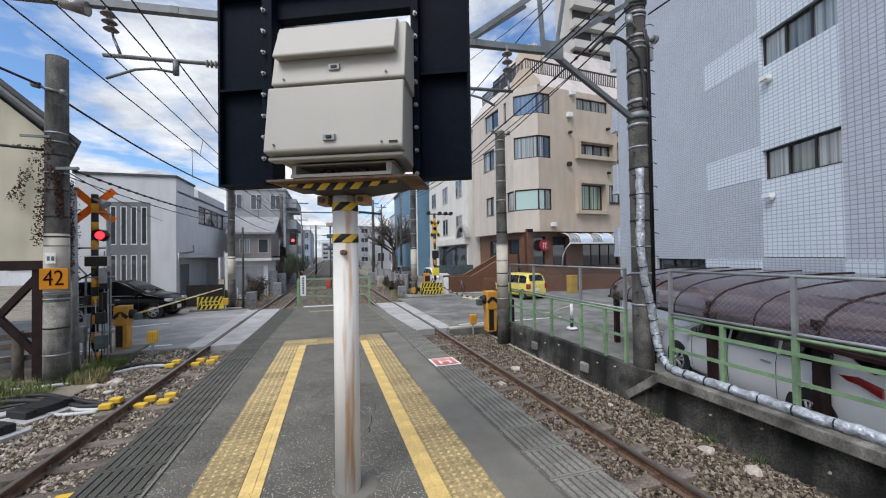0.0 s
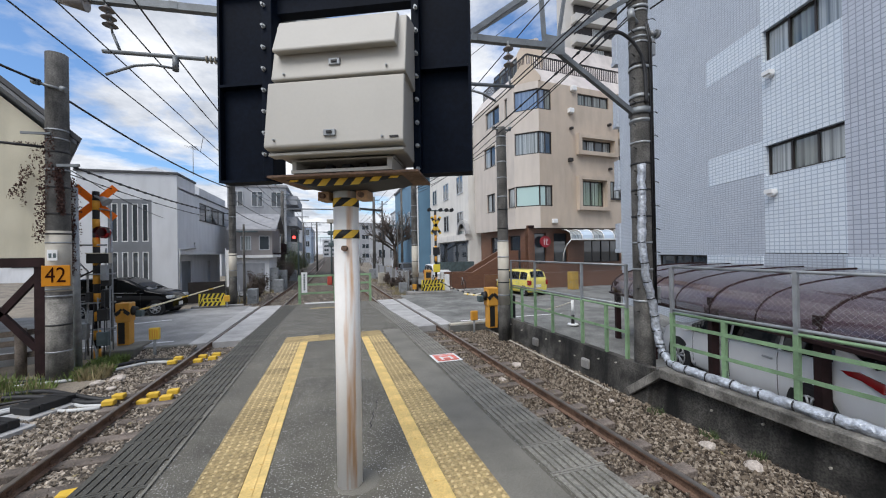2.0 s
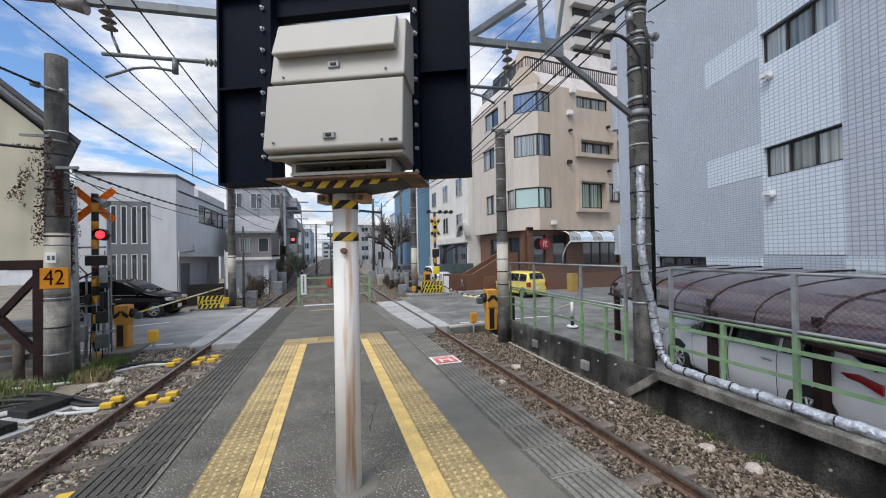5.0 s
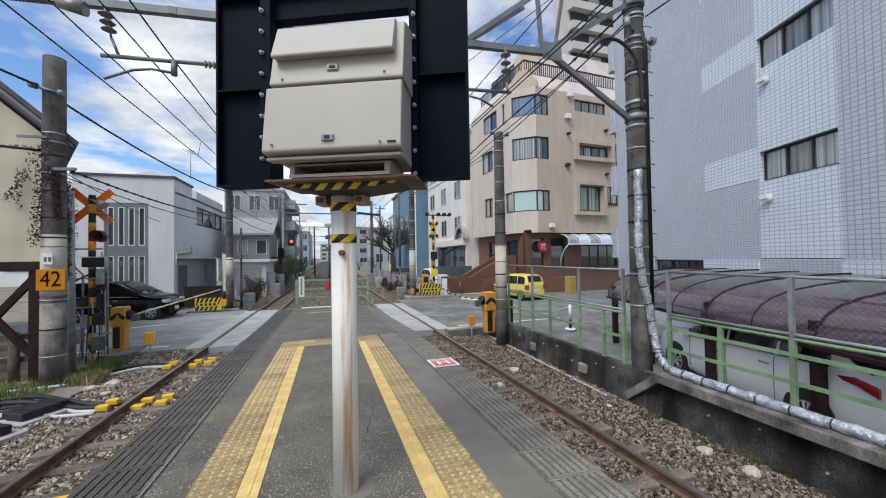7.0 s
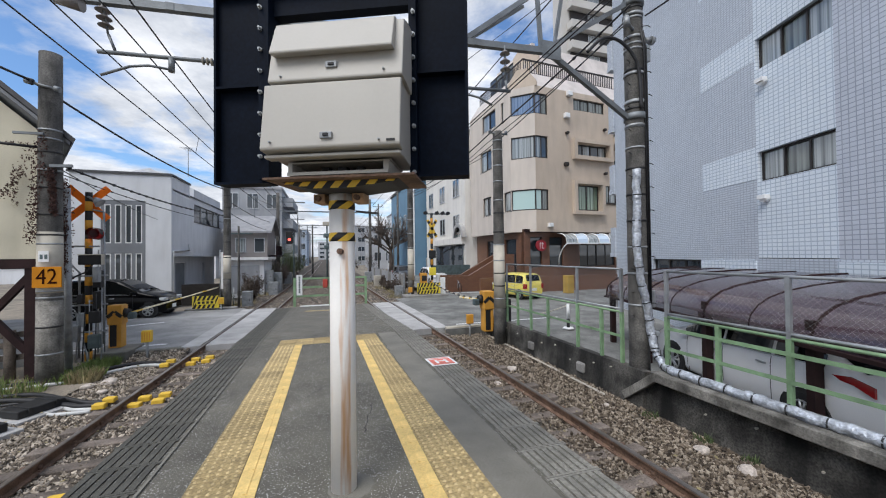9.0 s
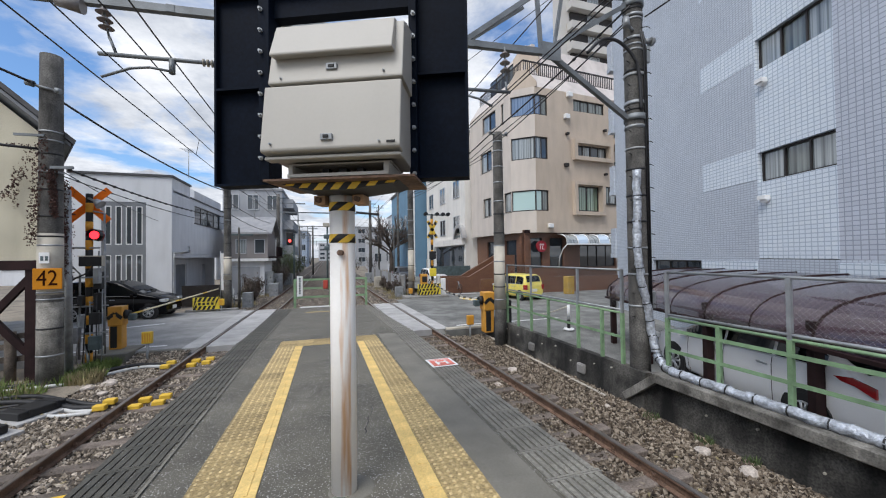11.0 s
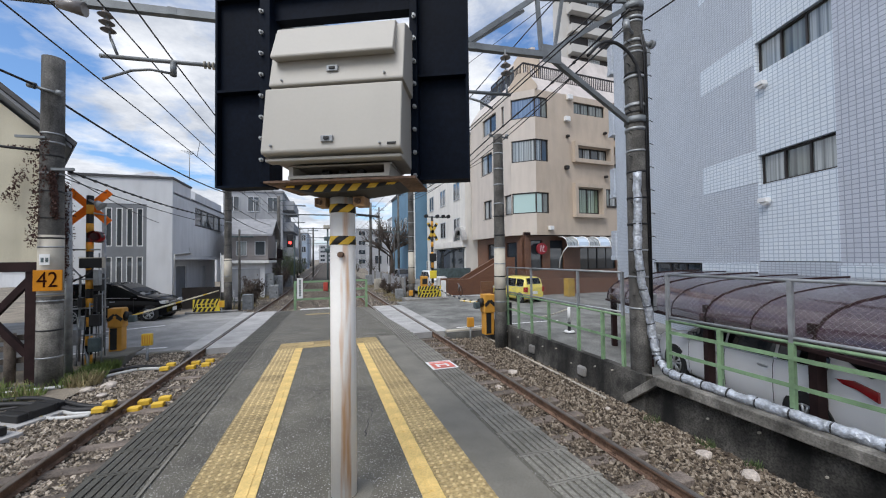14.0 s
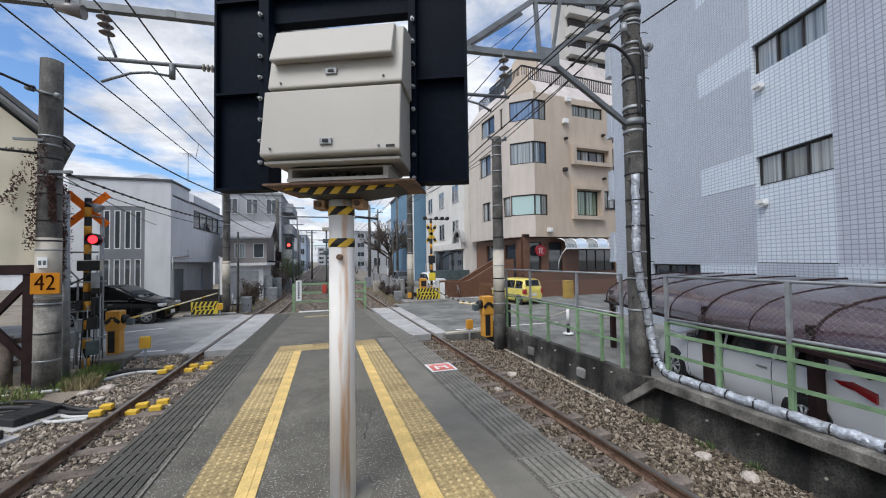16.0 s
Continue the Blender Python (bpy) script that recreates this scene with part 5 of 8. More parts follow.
# ---- fences along the wall ----
def bar(b, p, q, w, h=None):
    """A square-cut bar from p to q."""
    p, q = Vector(p), Vector(q)
    d = q - p
    h = h or w
    zax = Vector((0, 0, 1)) if abs(d.normalized().z) < 0.95 else Vector((0, 1, 0))
    x = d.normalized()
    y = zax.cross(x).normalized()
    z = x.cross(y)
    m = Matrix((x, y, z)).transposed().to_4x4()
    m.translation = p
    bx(b, 0, d.length, -w / 2, w / 2, -h / 2, h / 2, m)
    return b


def chain_link(b, x, y0, y1, z0, z1, step=0.075, r=0.0011):
    """Diamond mesh of thin wires in the plane x."""
    h = z1 - z0
    n = int((y1 - y0 + h) / step)
    for i in range(n):
        for s in (1, -1):
            a = y0 - h + i * step if s > 0 else y0 + i * step
            ya, yb, za, zb = a, a + s * h, z0, z1
            pts = []
            for yy, zz in ((ya, za), (yb, zb)):
                t = min(max(yy, y0), y1)
                pts.append((x, t, za + (zb - za) * (t - ya) / (yb - ya)))
            if abs(pts[0][1] - pts[1][1]) > 0.02:
                tube(b, pts, r, 3, cap=False)
    return b


def rail_fence(label, posts, zb, z_low, z_top, mids, x):
    f = thing("fence", None, label, "fence", "wall fences")
    for y in posts:
        b = N()
        bx(b, x - 0.03, x + 0.03, y - 0.03, y + 0.03, zb, z_low)
        part("post", b, GREEN, f, "green painted steel post")
    y0, y1 = min(posts), max(posts)
    for z in mids:
        b = N()
        bx(b, x - 0.035, x - 0.031, y0, y1, z - 0.028, z + 0.028)
        part("rail", b, GREEN, f, "flat green rail")
    b = N()
    tube(b, [(x, y0, z_low), (x, y1, z_low)], 0.024, 8)
    part("rail", b, GREEN, f, "green rail")
    for z in (z_low + 0.06, z_top):
        b = N()
        tube(b, [(x, y0, z), (x, y1, z)], 0.022, 10)
        part("tube_rail", b, GALV, f, "galvanised tube rail")
    for y in posts[::2]:
        b = N()
        bx(b, x - 0.025, x + 0.025, y - 0.026, y + 0.026, z_low, z_top + 0.01)
        part("upper_post", b, GALV, f, "galvanised upper post")
    b = N()
    chain_link(b, x, y0, y1, z_low + 0.06, z_top)
    part("wire_mesh", b, GALV, f, "chain-link mesh")
    return f


rail_fence("green rail fence topped with galvanised chain-link mesh", [4.92, 4.05, 3.15, 2.25, 1.35, 0.45], 0.5, 1.47, 2.26, (1.28, 0.93), 5.62)
rail_fence("green rail fence with chain-link mesh above the retaining wall", [10.75, 10.05, 9.3, 8.45, 7.25, 6.47, 5.9], 0.4, 1.42, 2.27, (0.95,), 5.58)

# silver-wrapped duct down the pole and along the coping
WRAPTIE = mat("cable_tie", (0.03, 0.03, 0.032), 0.6)
duct = thing("wrapped_duct", None, "silver foil-wrapped cable duct tied with black straps", "cable duct")
dp = [(5.53, 5.42, 4.15), (5.52, 5.42, 3.5), (5.5, 5.42, 2.7), (5.56, 5.4, 2.1), (5.68, 5.38, 1.6), (5.74, 5.36, 1.1), (5.72, 5.25, 0.75), (5.64, 5.0, 0.6), (5.55, 4.75, 0.58), (5.56, 4.2, 0.58), (5.57, 3.6, 0.58), (5.56, 3.0, 0.58), (5.57, 2.3, 0.58), (5.57, 1.0, 0.58), (5.57, -3, 0.58)]
fine = []
for a, c in zip(dp, dp[1:]):
    for k in range(8):
        fine.append(Vector(a).lerp(Vector(c), k / 8) + Vector((random.uniform(-1, 1), random.uniform(-1, 1), random.uniform(-1, 1))) * 0.009)
fine.append(Vector(dp[-1]))
b = N()
tube(b, fine, 0.07, 12)
for v in b.verts:
    v.co += Vector((random.uniform(-1, 1), random.uniform(-1, 1), random.uniform(-1, 1))) * 0.011
part("wrap", b, SILVERWRAP, duct)
for i in range(6, len(fine) - 8, 5):
    b = N()
    d = (fine[i + 1] - fine[i - 1]).normalized() * 0.009
    tube(b, [fine[i] - d, fine[i] + d], 0.076, 12)
    part("strap", b, WRAPTIE, duct)
for i in (52, 60, 68, 75):
    b = N()
    tube(b, [fine[i] + Vector((0, 0, 0.06)), fine[i] + Vector((0.02, 0.01, 0.17))], 0.005, 5)
    part("tie_end", b, WRAPTIE, duct)

# thin guard sleeves, steps and boxes on the tall pole
for i in range(26):
    z = 1.7 + i * 0.22
    b = N()
    s = 1 if i % 2 else -1
    tube(b, [(0.0, -0.15, z), (0.16, -0.2, z + 0.02), (0.22, -0.2, z)] if s > 0 else [(-0.15, -0.06, z), (-0.26, -0.1, z + 0.01)], 0.008, 5)
    part("step_bolt", b, BLACK, pole_e1)
for z in (6.75, 2.0):
    b = N()
    bev(bx(b, 0.16, 0.30, -0.12, 0.02, z - 0.16, z + 0.16), 0.01, 1)
    part("box", b, GALV, pole_e1, "small grey box")
for x in (0.08, 0.13):
    b = N()
    tube(b, [(x, -0.17, 1.6), (x, -0.17, 6.8), (x - 0.1, -0.2, 7.1)], 0.018, 6)
    part("conduit", b, CABLE, pole_e1, "black cable run")
for z in (7.45, 7.0, 6.3, 5.75, 5.3):
    b = N()
    tube(b, [(0, 0, z), (0, 0, z + 0.05)], 0.187, 20)
    part("band", b, GALV, pole_e1)
b = N()
tube(b, [(-0.1, -0.1, 7.15), (-0.35, -0.2, 7.2)], 0.03, 8)
tube(b, [(-0.35, -0.2, 7.12), (-0.35, -0.2, 7.3)], 0.07, 10, 0.05)
part("insulator", b, GALV, pole_e1)
b = N()
tube(b, [(0.18, -0.1, 7.0), (0.3, -0.12, 7.0)], 0.05, 10)
tube(b, [(0.3, -0.12, 7.0), (0.36, -0.12, 7.0)], 0.08, 10)
part("insulator", b, GALV, pole_e1)

# ---- carport: curved brown polycarbonate roof on dark posts ----
CA = Euler((0, 0, radians(-17.2))).to_matrix().to_4x4()
POLY = bpy.data.materials.new("brown_polycarbonate")
POLY.use_nodes = True
_p = POLY.node_tree.nodes["Principled BSDF"]
_p.inputs["Base Color"].default_value = (0.075, 0.045, 0.058, 1)
_p.inputs["Specular IOR Level"].default_value = 0.8
_p.inputs["Coat Weight"].default_value = 0.5
_p.inputs["Coat Roughness"].default_value = 0.05
_p.inputs["Alpha"].default_value = 0.72
_n = POLY.node_tree.nodes.new("ShaderNodeTexNoise")
_n.inputs["Scale"].default_value = 2.2
_rr = POLY.node_tree.nodes.new("ShaderNodeMapRange")
_rr.inputs["To Min"].default_value, _rr.inputs["To Max"].default_value = 0.05, 0.14
POLY.node_tree.links.new(_n.outputs["Fac"], _rr.inputs["Value"])
POLY.node_tree.links.new(_rr.outputs[0], _p.inputs["Roughness"])
carport = thing("carport", CA, "carport with a curved brown polycarbonate roof on dark posts", "carport")
arc = [(5.2, 1.27), (5.2, 1.4), (5.25, 1.54), (5.36, 1.67), (5.55, 1.8), (5.85, 1.91), (6.3, 2.0), (6.9, 2.07), (7.6, 2.11), (8.1, 2.12)]
for i in range(9):
    y0 = 11.5 - i * 1.06
    b = N()
    sheet(b, [[(x, y0, z) for x, z in arc], [(x, y0 - 1.055, z) for x, z in arc]])
    sheet(b, [[(x, y0, z - 0.006) for x, z in arc][::-1], [(x, y0 - 1.055, z - 0.006) for x, z in arc][::-1]])
    for f in b.faces:
        f.smooth = True
    part("roof_sheet", b, POLY, carport)
for i in range(10):
    y0 = 11.5 - i * 1.06
    b = N()
    tube(b, [(x, y0, z + 0.004) for x, z in arc], 0.012 if i % 2 else 0.02, 6)
    part("rib", b, BROWNWOOD, carport, "dark brown rib")
b = N()
bx(b, 5.14, 5.24, 1.9, 11.55, 1.215, 1.27)
part("gutter", b, BROWNWOOD, carport, "dark brown gutter")
b = N()
bx(b, 8.05, 8.15, 1.9, 11.55, 2.0, 2.11)
part("gutter", b, BROWNWOOD, carport)
for y in (11.3, 9.4, 7.3, 5.2, 3.1):
    b = N()
    bx(b, 5.22, 5.36, y - 0.06, y + 0.06, -0.3, 1.6)
    part("post", b, BROWNWOOD, carport)
    b = N()
    bx(b, 7.96, 8.08, y - 0.06, y + 0.06, -0.3, 2.05)
    part("post", b, BROWNWOOD, carport)


# ---- cars ----
def car_paint(name, col):
    m = mat(name, col, 0.3, 0.0, var=0.04, scale=2.0)
    m.node_tree.nodes["Principled BSDF"].inputs["Coat Weight"].default_value = 0.35
    return m


RUBBERTYRE = mat("tyre", (0.018, 0.018, 0.019), 0.85, var=0.2)
RIM = mat("alloy_rim", (0.45, 0.46, 0.47), 0.35, 0.7, var=0.1)
REDLENS = glass("red_lamp_lens", (0.35, 0.012, 0.015))
CLEARLENS = glass("clear_lamp_lens", (0.55, 0.57, 0.58))
DARKGLASS = glass("dark_car_glass", (0.006, 0.007, 0.008))
DARKGLASS.node_tree.nodes["Principled BSDF"].inputs["Coat Weight"].default_value = 0.0
DARKGLASS.node_tree.nodes["Principled BSDF"].inputs["Specular IOR Level"].default_value = 0.35


def car(name, m, label, paint, W, top, belt, wheel_r, axles, cabin, tall=0.25, plain_lamps=True):
    """A car along +y from its tail at 0 to its nose. top and belt: side outlines (y, z); cabin: y of the
    tail window's foot and head and of the windscreen's head and foot; tall: how far the cabin leans in."""
    c = thing(name, m, label, "car")
    L = top[-1][0]
    t0, t1, w1, w0 = cabin

    def half(y):
        e = abs(2 * y / L - 1)
        return W / 2 * (1 - 0.05 * e ** 3 - 0.13 * e ** 12)

    def ring(y):
        w, t = half(y), interp(top, y)
        b = min(interp(belt, y), t - 0.05)
        xr = 0.965 * w - tall * (t - b)
        f = 0.0 if 0.12 < y < L - 0.12 else 1 - min(y, L - y) / 0.12
        lo = 0.2 + 0.12 * f
        return [(0.9 * w, lo), (0.975 * w, lo + 0.09), (w, 0.55 * b), (0.995 * w, b - 0.12), (0.965 * w, b), (xr, t - 0.04), (xr - 0.07, t - 0.008), (0, t + 0.012)]
    ys = sorted({0.0, 0.02, 0.06, L - 0.06, L - 0.02, L} | {round(k * 0.09, 3) for k in range(1, int(L / 0.09))})
    body = N()
    rings = []
    for y in ys:
        r = ring(y)
        rings.append([body.verts.new((x, y, z)) for x, z in r] + [body.verts.new((-x, y, z)) for x, z in r[-2::-1]])
    for a, b in zip(rings, rings[1:]):
        for k in range(len(a)):
            body.faces.new((a[k], a[(k + 1) % len(a)], b[(k + 1) % len(a)], b[k]))
    body.faces.new(rings[0])
    body.faces.new(rings[-1][::-1])
    for f in body.faces:
        f.smooth = len(f.verts) == 4
    part("body", body, paint, c)

    def flank(s, y, f, out=0.008):
        r = ring(y)
        (xa, za), (xb, zb) = r[4], r[5]
        return (s * (xa + (xb - xa) * f + out), y, za + (zb - za) * f)

    def strip(y0, y1, f0, f1, s):
        q = N()
        n = max(2, int((y1 - y0) / 0.09))
        sheet(q, [[flank(s, y0 + (y1 - y0) * k / n, f0), flank(s, y0 + (y1 - y0) * k / n, f1)] for k in range(n + 1)])
        return q
    for s in (-1, 1):
        a, d = t0 + (t1 - t0) * 0.55 + 0.08, w0 - (w0 - w1) * 0.22
        m1, m2 = a + (d - a) * 0.27, a + (d - a) * 0.62
        for y0, y1 in ((a, m1 - 0.03), (m1 + 0.03, m2 - 0.03), (m2 + 0.03, d)):
            part("side_window", strip(y0, y1, 0.05, 0.88, s), DARKGLASS, c)
        q = N()
        n = 24
        sheet(q, [[flank(s, a + (d - a) * k / n, 0.0, 0.012), flank(s, a + (d - a) * k / n, 0.05, 0.012)] for k in range(n + 1)])
        part("window_trim", q, RIM, c, "bright window trim")
        for yy in (m1 + 0.02, m2, d - 0.12):
            q = N()
            b = interp(belt, yy)
            sheet(q, [[(s * (half(yy) * g + 0.003), yy - 0.007, z), (s * (half(yy) * g + 0.003), yy + 0.007, z)] for g, z in ((0.985, 0.34), (1.0, 0.55 * b), (0.995, b - 0.12), (0.972, b - 0.01))])
            part("door_seam", q, BLACK, c)
        for yy in (m1 + 0.1, m2 + 0.08):
            b = interp(belt, yy) - 0.16
            q = N()
            bev(bx(q, s * half(yy) - 0.02, s * half(yy) + 0.025, yy, yy + 0.2, b, b + 0.03), 0.01, 1)
            part("door_handle", q, RIM, c, "chrome door handle")
        q = N()
        b = interp(belt, d - 0.1)
        bev(bx(q, s * (half(d) + 0.11) - 0.09, s * (half(d) + 0.11) + 0.09, d - 0.16, d - 0.04, b + 0.02, b + 0.15), 0.03, 2)
        bx(q, s * half(d) - 0.05, s * half(d) + 0.05, d - 0.12, d - 0.08, b + 0.03, b + 0.06)
        part("mirror", q, paint, c)
        for yw in axles:
            w = half(yw)
            # flat black disc over the body paints the shade of the wheel well
            q = N()
            tube(q, [(s * (w - 0.2), yw, wheel_r + 0.02), (s * (w + 0.004), yw, wheel_r + 0.02)], wheel_r + 0.055, 28)
            part("wheel_arch", q, BLACK, c)
            q = N()
            tube(q, [(s * (w - 0.19), yw, wheel_r), (s * (w + 0.014), yw, wheel_r)], wheel_r, 28)
            wheel = part("wheel", q, RUBBERTYRE, c)
            q = N()
            tube(q, [(s * (w - 0.05), yw, wheel_r), (s * (w + 0.017), yw, wheel_r)], wheel_r * 0.68, 24, wheel_r * 0.66)
            part("rim", q, BLACK, wheel)
            q = N()
            for k in range(10):
                g = 2 * math.pi * (k // 2 + (0.18 if k % 2 else -0.18) * 0.9) / 5
                bar_a = (s * (w + 0.02), yw, wheel_r)
                tube(q, [bar_a, (s * (w + 0.022), yw + math.sin(g) * wheel_r * 0.64, wheel_r + math.cos(g) * wheel_r * 0.64)], 0.02, 6)
            tube(q, [(s * (w + 0.02), yw + wheel_r * 0.66 * math.sin(k * 0.2618), wheel_r + wheel_r * 0.66 * math.cos(k * 0.2618)) for k in range(25)], 0.016, 6)
            part("spokes", q, RIM, wheel, "alloy spokes")
        if plain_lamps:
            zt = interp(belt, 0.2)
            q = N()
            bev(bx(q, s * (W / 2 - 0.13) - 0.09, s * (W / 2 - 0.13) + 0.09, -0.012, 0.2, zt - 0.3, zt - 0.02), 0.025, 2)
            part("tail_lamp", q, REDLENS, c, "red tail lamp")
        zn = interp(top, L - 0.2)
        q = N()
        bev(bx(q, s * (W / 2 - 0.24) - 0.17, s * (W / 2 - 0.24) + 0.17, L - 0.3, L - 0.005, zn - 0.2, zn - 0.06), 0.03, 2)
        part("headlight", q, CLEARLENS, c, "clear headlight")

    def pane(y0, y1, pane_name):
        q = N()
        rows = []
        for k in range(9):
            y = y0 + (y1 - y0) * k / 8
            r = ring(y)
            e = (interp(top, y + 0.02) - interp(top, y - 0.02)) / 0.04
            n_ = math.hypot(1, e)
            rows.append([(x * (r[6][0] - 0.03), y - 0.012 * e / n_, r[6][1] + 0.016 / n_ + 0.014 * (1 - x * x)) for x in (-1, -0.5, 0, 0.5, 1)])
        sheet(q, rows)
        part(pane_name, q, DARKGLASS, c)
    pane(w1 + 0.05, w0 - 0.06, "windscreen")
    pane(t0 + 0.03, t1 - 0.03, "tail_window")
    for y, h0 in ((-0.02, 0.5), (L - 0.02, 0.36)):
        q = N()
        bx(q, -0.165, 0.165, y, y + 0.04, h0, h0 + 0.16)
        part("number_plate", q, WHITE, c, "blank white plate")
    zn = interp(top, L - 0.15)
    q = N()
    for k in range(3):
        bx(q, -W / 2 + 0.46, W / 2 - 0.46, L - 0.03, L + 0.014, zn - 0.2 + k * 0.04, zn - 0.175 + k * 0.04)
    part("grille", q, RIM, c, "chrome grille bars")
    q = N()
    bx(q, -W / 2 + 0.25, W / 2 - 0.25, L - 0.05, L + 0.008, 0.26, 0.35)
    part("air_intake", q, BLACK, c)
    return c


white_car = car("white_car", CA @ pose(6.30, 4.55, -0.22), "white crossover parked under the carport", car_paint("white_car_paint", (0.74, 0.74, 0.75)), 1.8,
                [(0, 0.86), (0.08, 1.02), (0.25, 1.14), (0.8, 1.47), (1.3, 1.55), (2.5, 1.56), (3.0, 1.5), (3.85, 1.08), (4.5, 0.98), (4.8, 0.84), (4.9, 0.6)],
                [(0, 1.0), (0.5, 1.16), (1.2, 1.12), (3.6, 0.97), (4.9, 0.9)], 0.34, (0.95, 4.02), (0.25, 0.85, 2.95, 3.85), plain_lamps=False)
black_paint = car_paint("black_car_paint", (0.003, 0.003, 0.004))
black_paint.node_tree.nodes["Principled BSDF"].inputs["Coat Weight"].default_value = 0.0
black_paint.node_tree.nodes["Principled BSDF"].inputs["Specular IOR Level"].default_value = 0.16
black_paint.node_tree.nodes["Principled BSDF"].inputs["Roughness"].default_value = 0.1
car("black_minivan", pose(-10.9, 20.45, 0, 0, 0, -96), "glossy black minivan waiting at the crossing", black_paint, 1.7,
    [(0, 0.95), (0.05, 1.12), (0.25, 1.58), (0.6, 1.67), (2.0, 1.68), (2.45, 1.6), (3.35, 1.1), (3.95, 0.97), (4.15, 0.84), (4.22, 0.6)],
    [(0, 1.05), (2.6, 1.02), (3.4, 0.98), (4.22, 0.9)], 0.31, (0.75, 3.6), (0.06, 0.3, 2.4, 3.35))
car("yellow_hatchback", pose(11.25, 18.35, 0, 0, 0, 9), "small pale yellow hatchback parked by the shop", car_paint("yellow_car_paint", (0.78, 0.66, 0.13)), 1.44,
    [(0, 0.8), (0.03, 0.95), (0.2, 1.38), (0.5, 1.46), (1.9, 1.47), (2.2, 1.38), (2.65, 0.98), (3.1, 0.86), (3.25, 0.72), (3.3, 0.5)],
    [(0, 0.92), (1.5, 0.9), (2.6, 0.88), (3.3, 0.8)], 0.26, (0.5, 2.75), (0.04, 0.24, 2.15, 2.65), 0.2)

for s in (-1, 1):
    b = N()
    prism(b, [(0.06, 0.93), (0.3, 1.02), (0.72, 1.06), (0.35, 1.12), (0.06, 1.06)], 0, 0.03)
    b.transform(Matrix.Translation((s * 0.86, 0, 0)) @ Matrix(((0, -s, 0, 0), (1, 0, 0, 0), (0, 0, 1, 0), (0, 0, 0, 1))))
    part("tail_lamp", b, REDLENS, white_car, "red wraparound tail lamp")
# white and black bollard in the lot
bol = thing("bollard", pose(7.95, 10.83, 0), "white and black bollard on a round base", "bollard")
b = N()
tube(b, [(0, 0, 0), (0, 0, 0.05)], 0.2, 20, 0.16)
part("base", b, WHITE, bol)
b = N()
tube(b, [(0, 0, 0.05), (0, 0, 0.35)], 0.055, 14)
part("sleeve", b, BLACK, bol)
b = N()
tube(b, [(0, 0, 0.35), (0, 0, 0.85)], 0.05, 14)
part("pillar", b, WHITE, bol)
hose("chain", [(7.95, 10.83, 0.8), (7.2, 11.6, 0.45), (6.5, 12.4, 0.75), (5.8, 13.2, 0.85)], 0.02, POLEPALE, "white plastic chain hanging between posts")
b = N()
bx(b, 5.7, 5.85, 11.0, 11.15, 0, 1.1)
solid("dark_post", b, BLACK, "short black post beside the fence", "post")
ye = N()
bev(bx(ye, 14.9, 15.4, 20.3, 20.8, 0, 1.15), 0.02, 1)
solid("vending_box", ye, mat("ochre_board", (0.45, 0.29, 0.06), 0.7), "ochre board standing by the shop wall", "board")


# ---- level crossing, west side ----
def striped_mast(parent, x, y, z0, z1, r, n, name="mast"):
    b = N()
    tube(b, [(x, y, z0), (x, y, z1)], r, 16)
    o = part(name, b, BLACK, parent, "black and yellow banded mast")
    h = (z1 - z0) / n
    for i in range(0, n, 2):
        q = N()
        tube(q, [(x, y, z0 + i * h), (x, y, z0 + (i + 1) * h)], r + 0.003, 16)
        part("band", q, mat_band, o)
    return o


mat_band = mat("amber_band", (0.72, 0.33, 0.03), 0.6, var=0.12)
cross = thing("crossing_signal", pose(-5.92, 12.0, -0.05), "black and amber crossing signal with orange crossbuck and red lamp", "crossing signal")
striped_mast(cross, 0, 0, 0.0, 4.4, 0.075, 18)
for s in (1, -1):
    b = N()
    bar(b, (-0.43 * s - 0.06, 0.1 + 0.012 * s, 4.12 - 0.42), (0.43 * s - 0.06, 0.1 + 0.012 * s, 4.12 + 0.42), 0.02, 0.18)
    part("crossbuck_arm", b, ORANGE, cross, "orange crossbuck board")
b = N()
tube(b, [(0.0, -0.05, 4.28), (0.2, -0.12, 4.18)], 0.03, 8)
tube(b, [(0.17, -0.1, 4.22), (0.3, -0.12, 4.1)], 0.06, 14, 0.13)
part("bell", b, GALV, cross, "grey warning bell")
# lamp: hooded housing, with an added turning lens that stands in for flashing
b = N()
tube(b, [(0.17, 0.1, 3.31), (0.17, -0.03, 3.31)], 0.15, 22)
lamp = part("lamp_housing", b, BLACK, cross)
b = N()
rows = []
for k in range(13):
    a = math.pi * (k / 12) * 1.1 - 0.15
    rows.append([(0.17 + 0.155 * math.cos(a), yy, 3.31 + 0.155 * math.sin(a)) for yy in (-0.02, -0.2)])
sheet(b, rows)
part("visor", b, BLACK, lamp)
b = N()
tube(b, [(0.17, -0.02, 3.31), (0.17, -0.055, 3.31)], 0.165, 22)
bmesh.ops.delete(b, geom=[f for f in b.faces if len(f.verts) > 4], context="FACES")
part("lamp_rim", b, REDLENS, lamp)
LIT = glow("red_lamp_lit", (1.0, 0.02, 0.03), 3.0)
UNLIT = glass("red_lamp_dark", (0.03, 0.006, 0.008))
b = N()
tube(b, [(0, -0.016, 0), (0, 0.016, 0)], 0.105, 22)
lens = part("lens", b, LIT, lamp, "red lamp lens turned to imitate flashing")
lens.matrix_basis = pose(0.17, -0.12, 3.31)
lens.data.materials.append(UNLIT)
UNLIT.node_tree.nodes["Principled BSDF"].inputs["Specular IOR Level"].default_value = 0.12
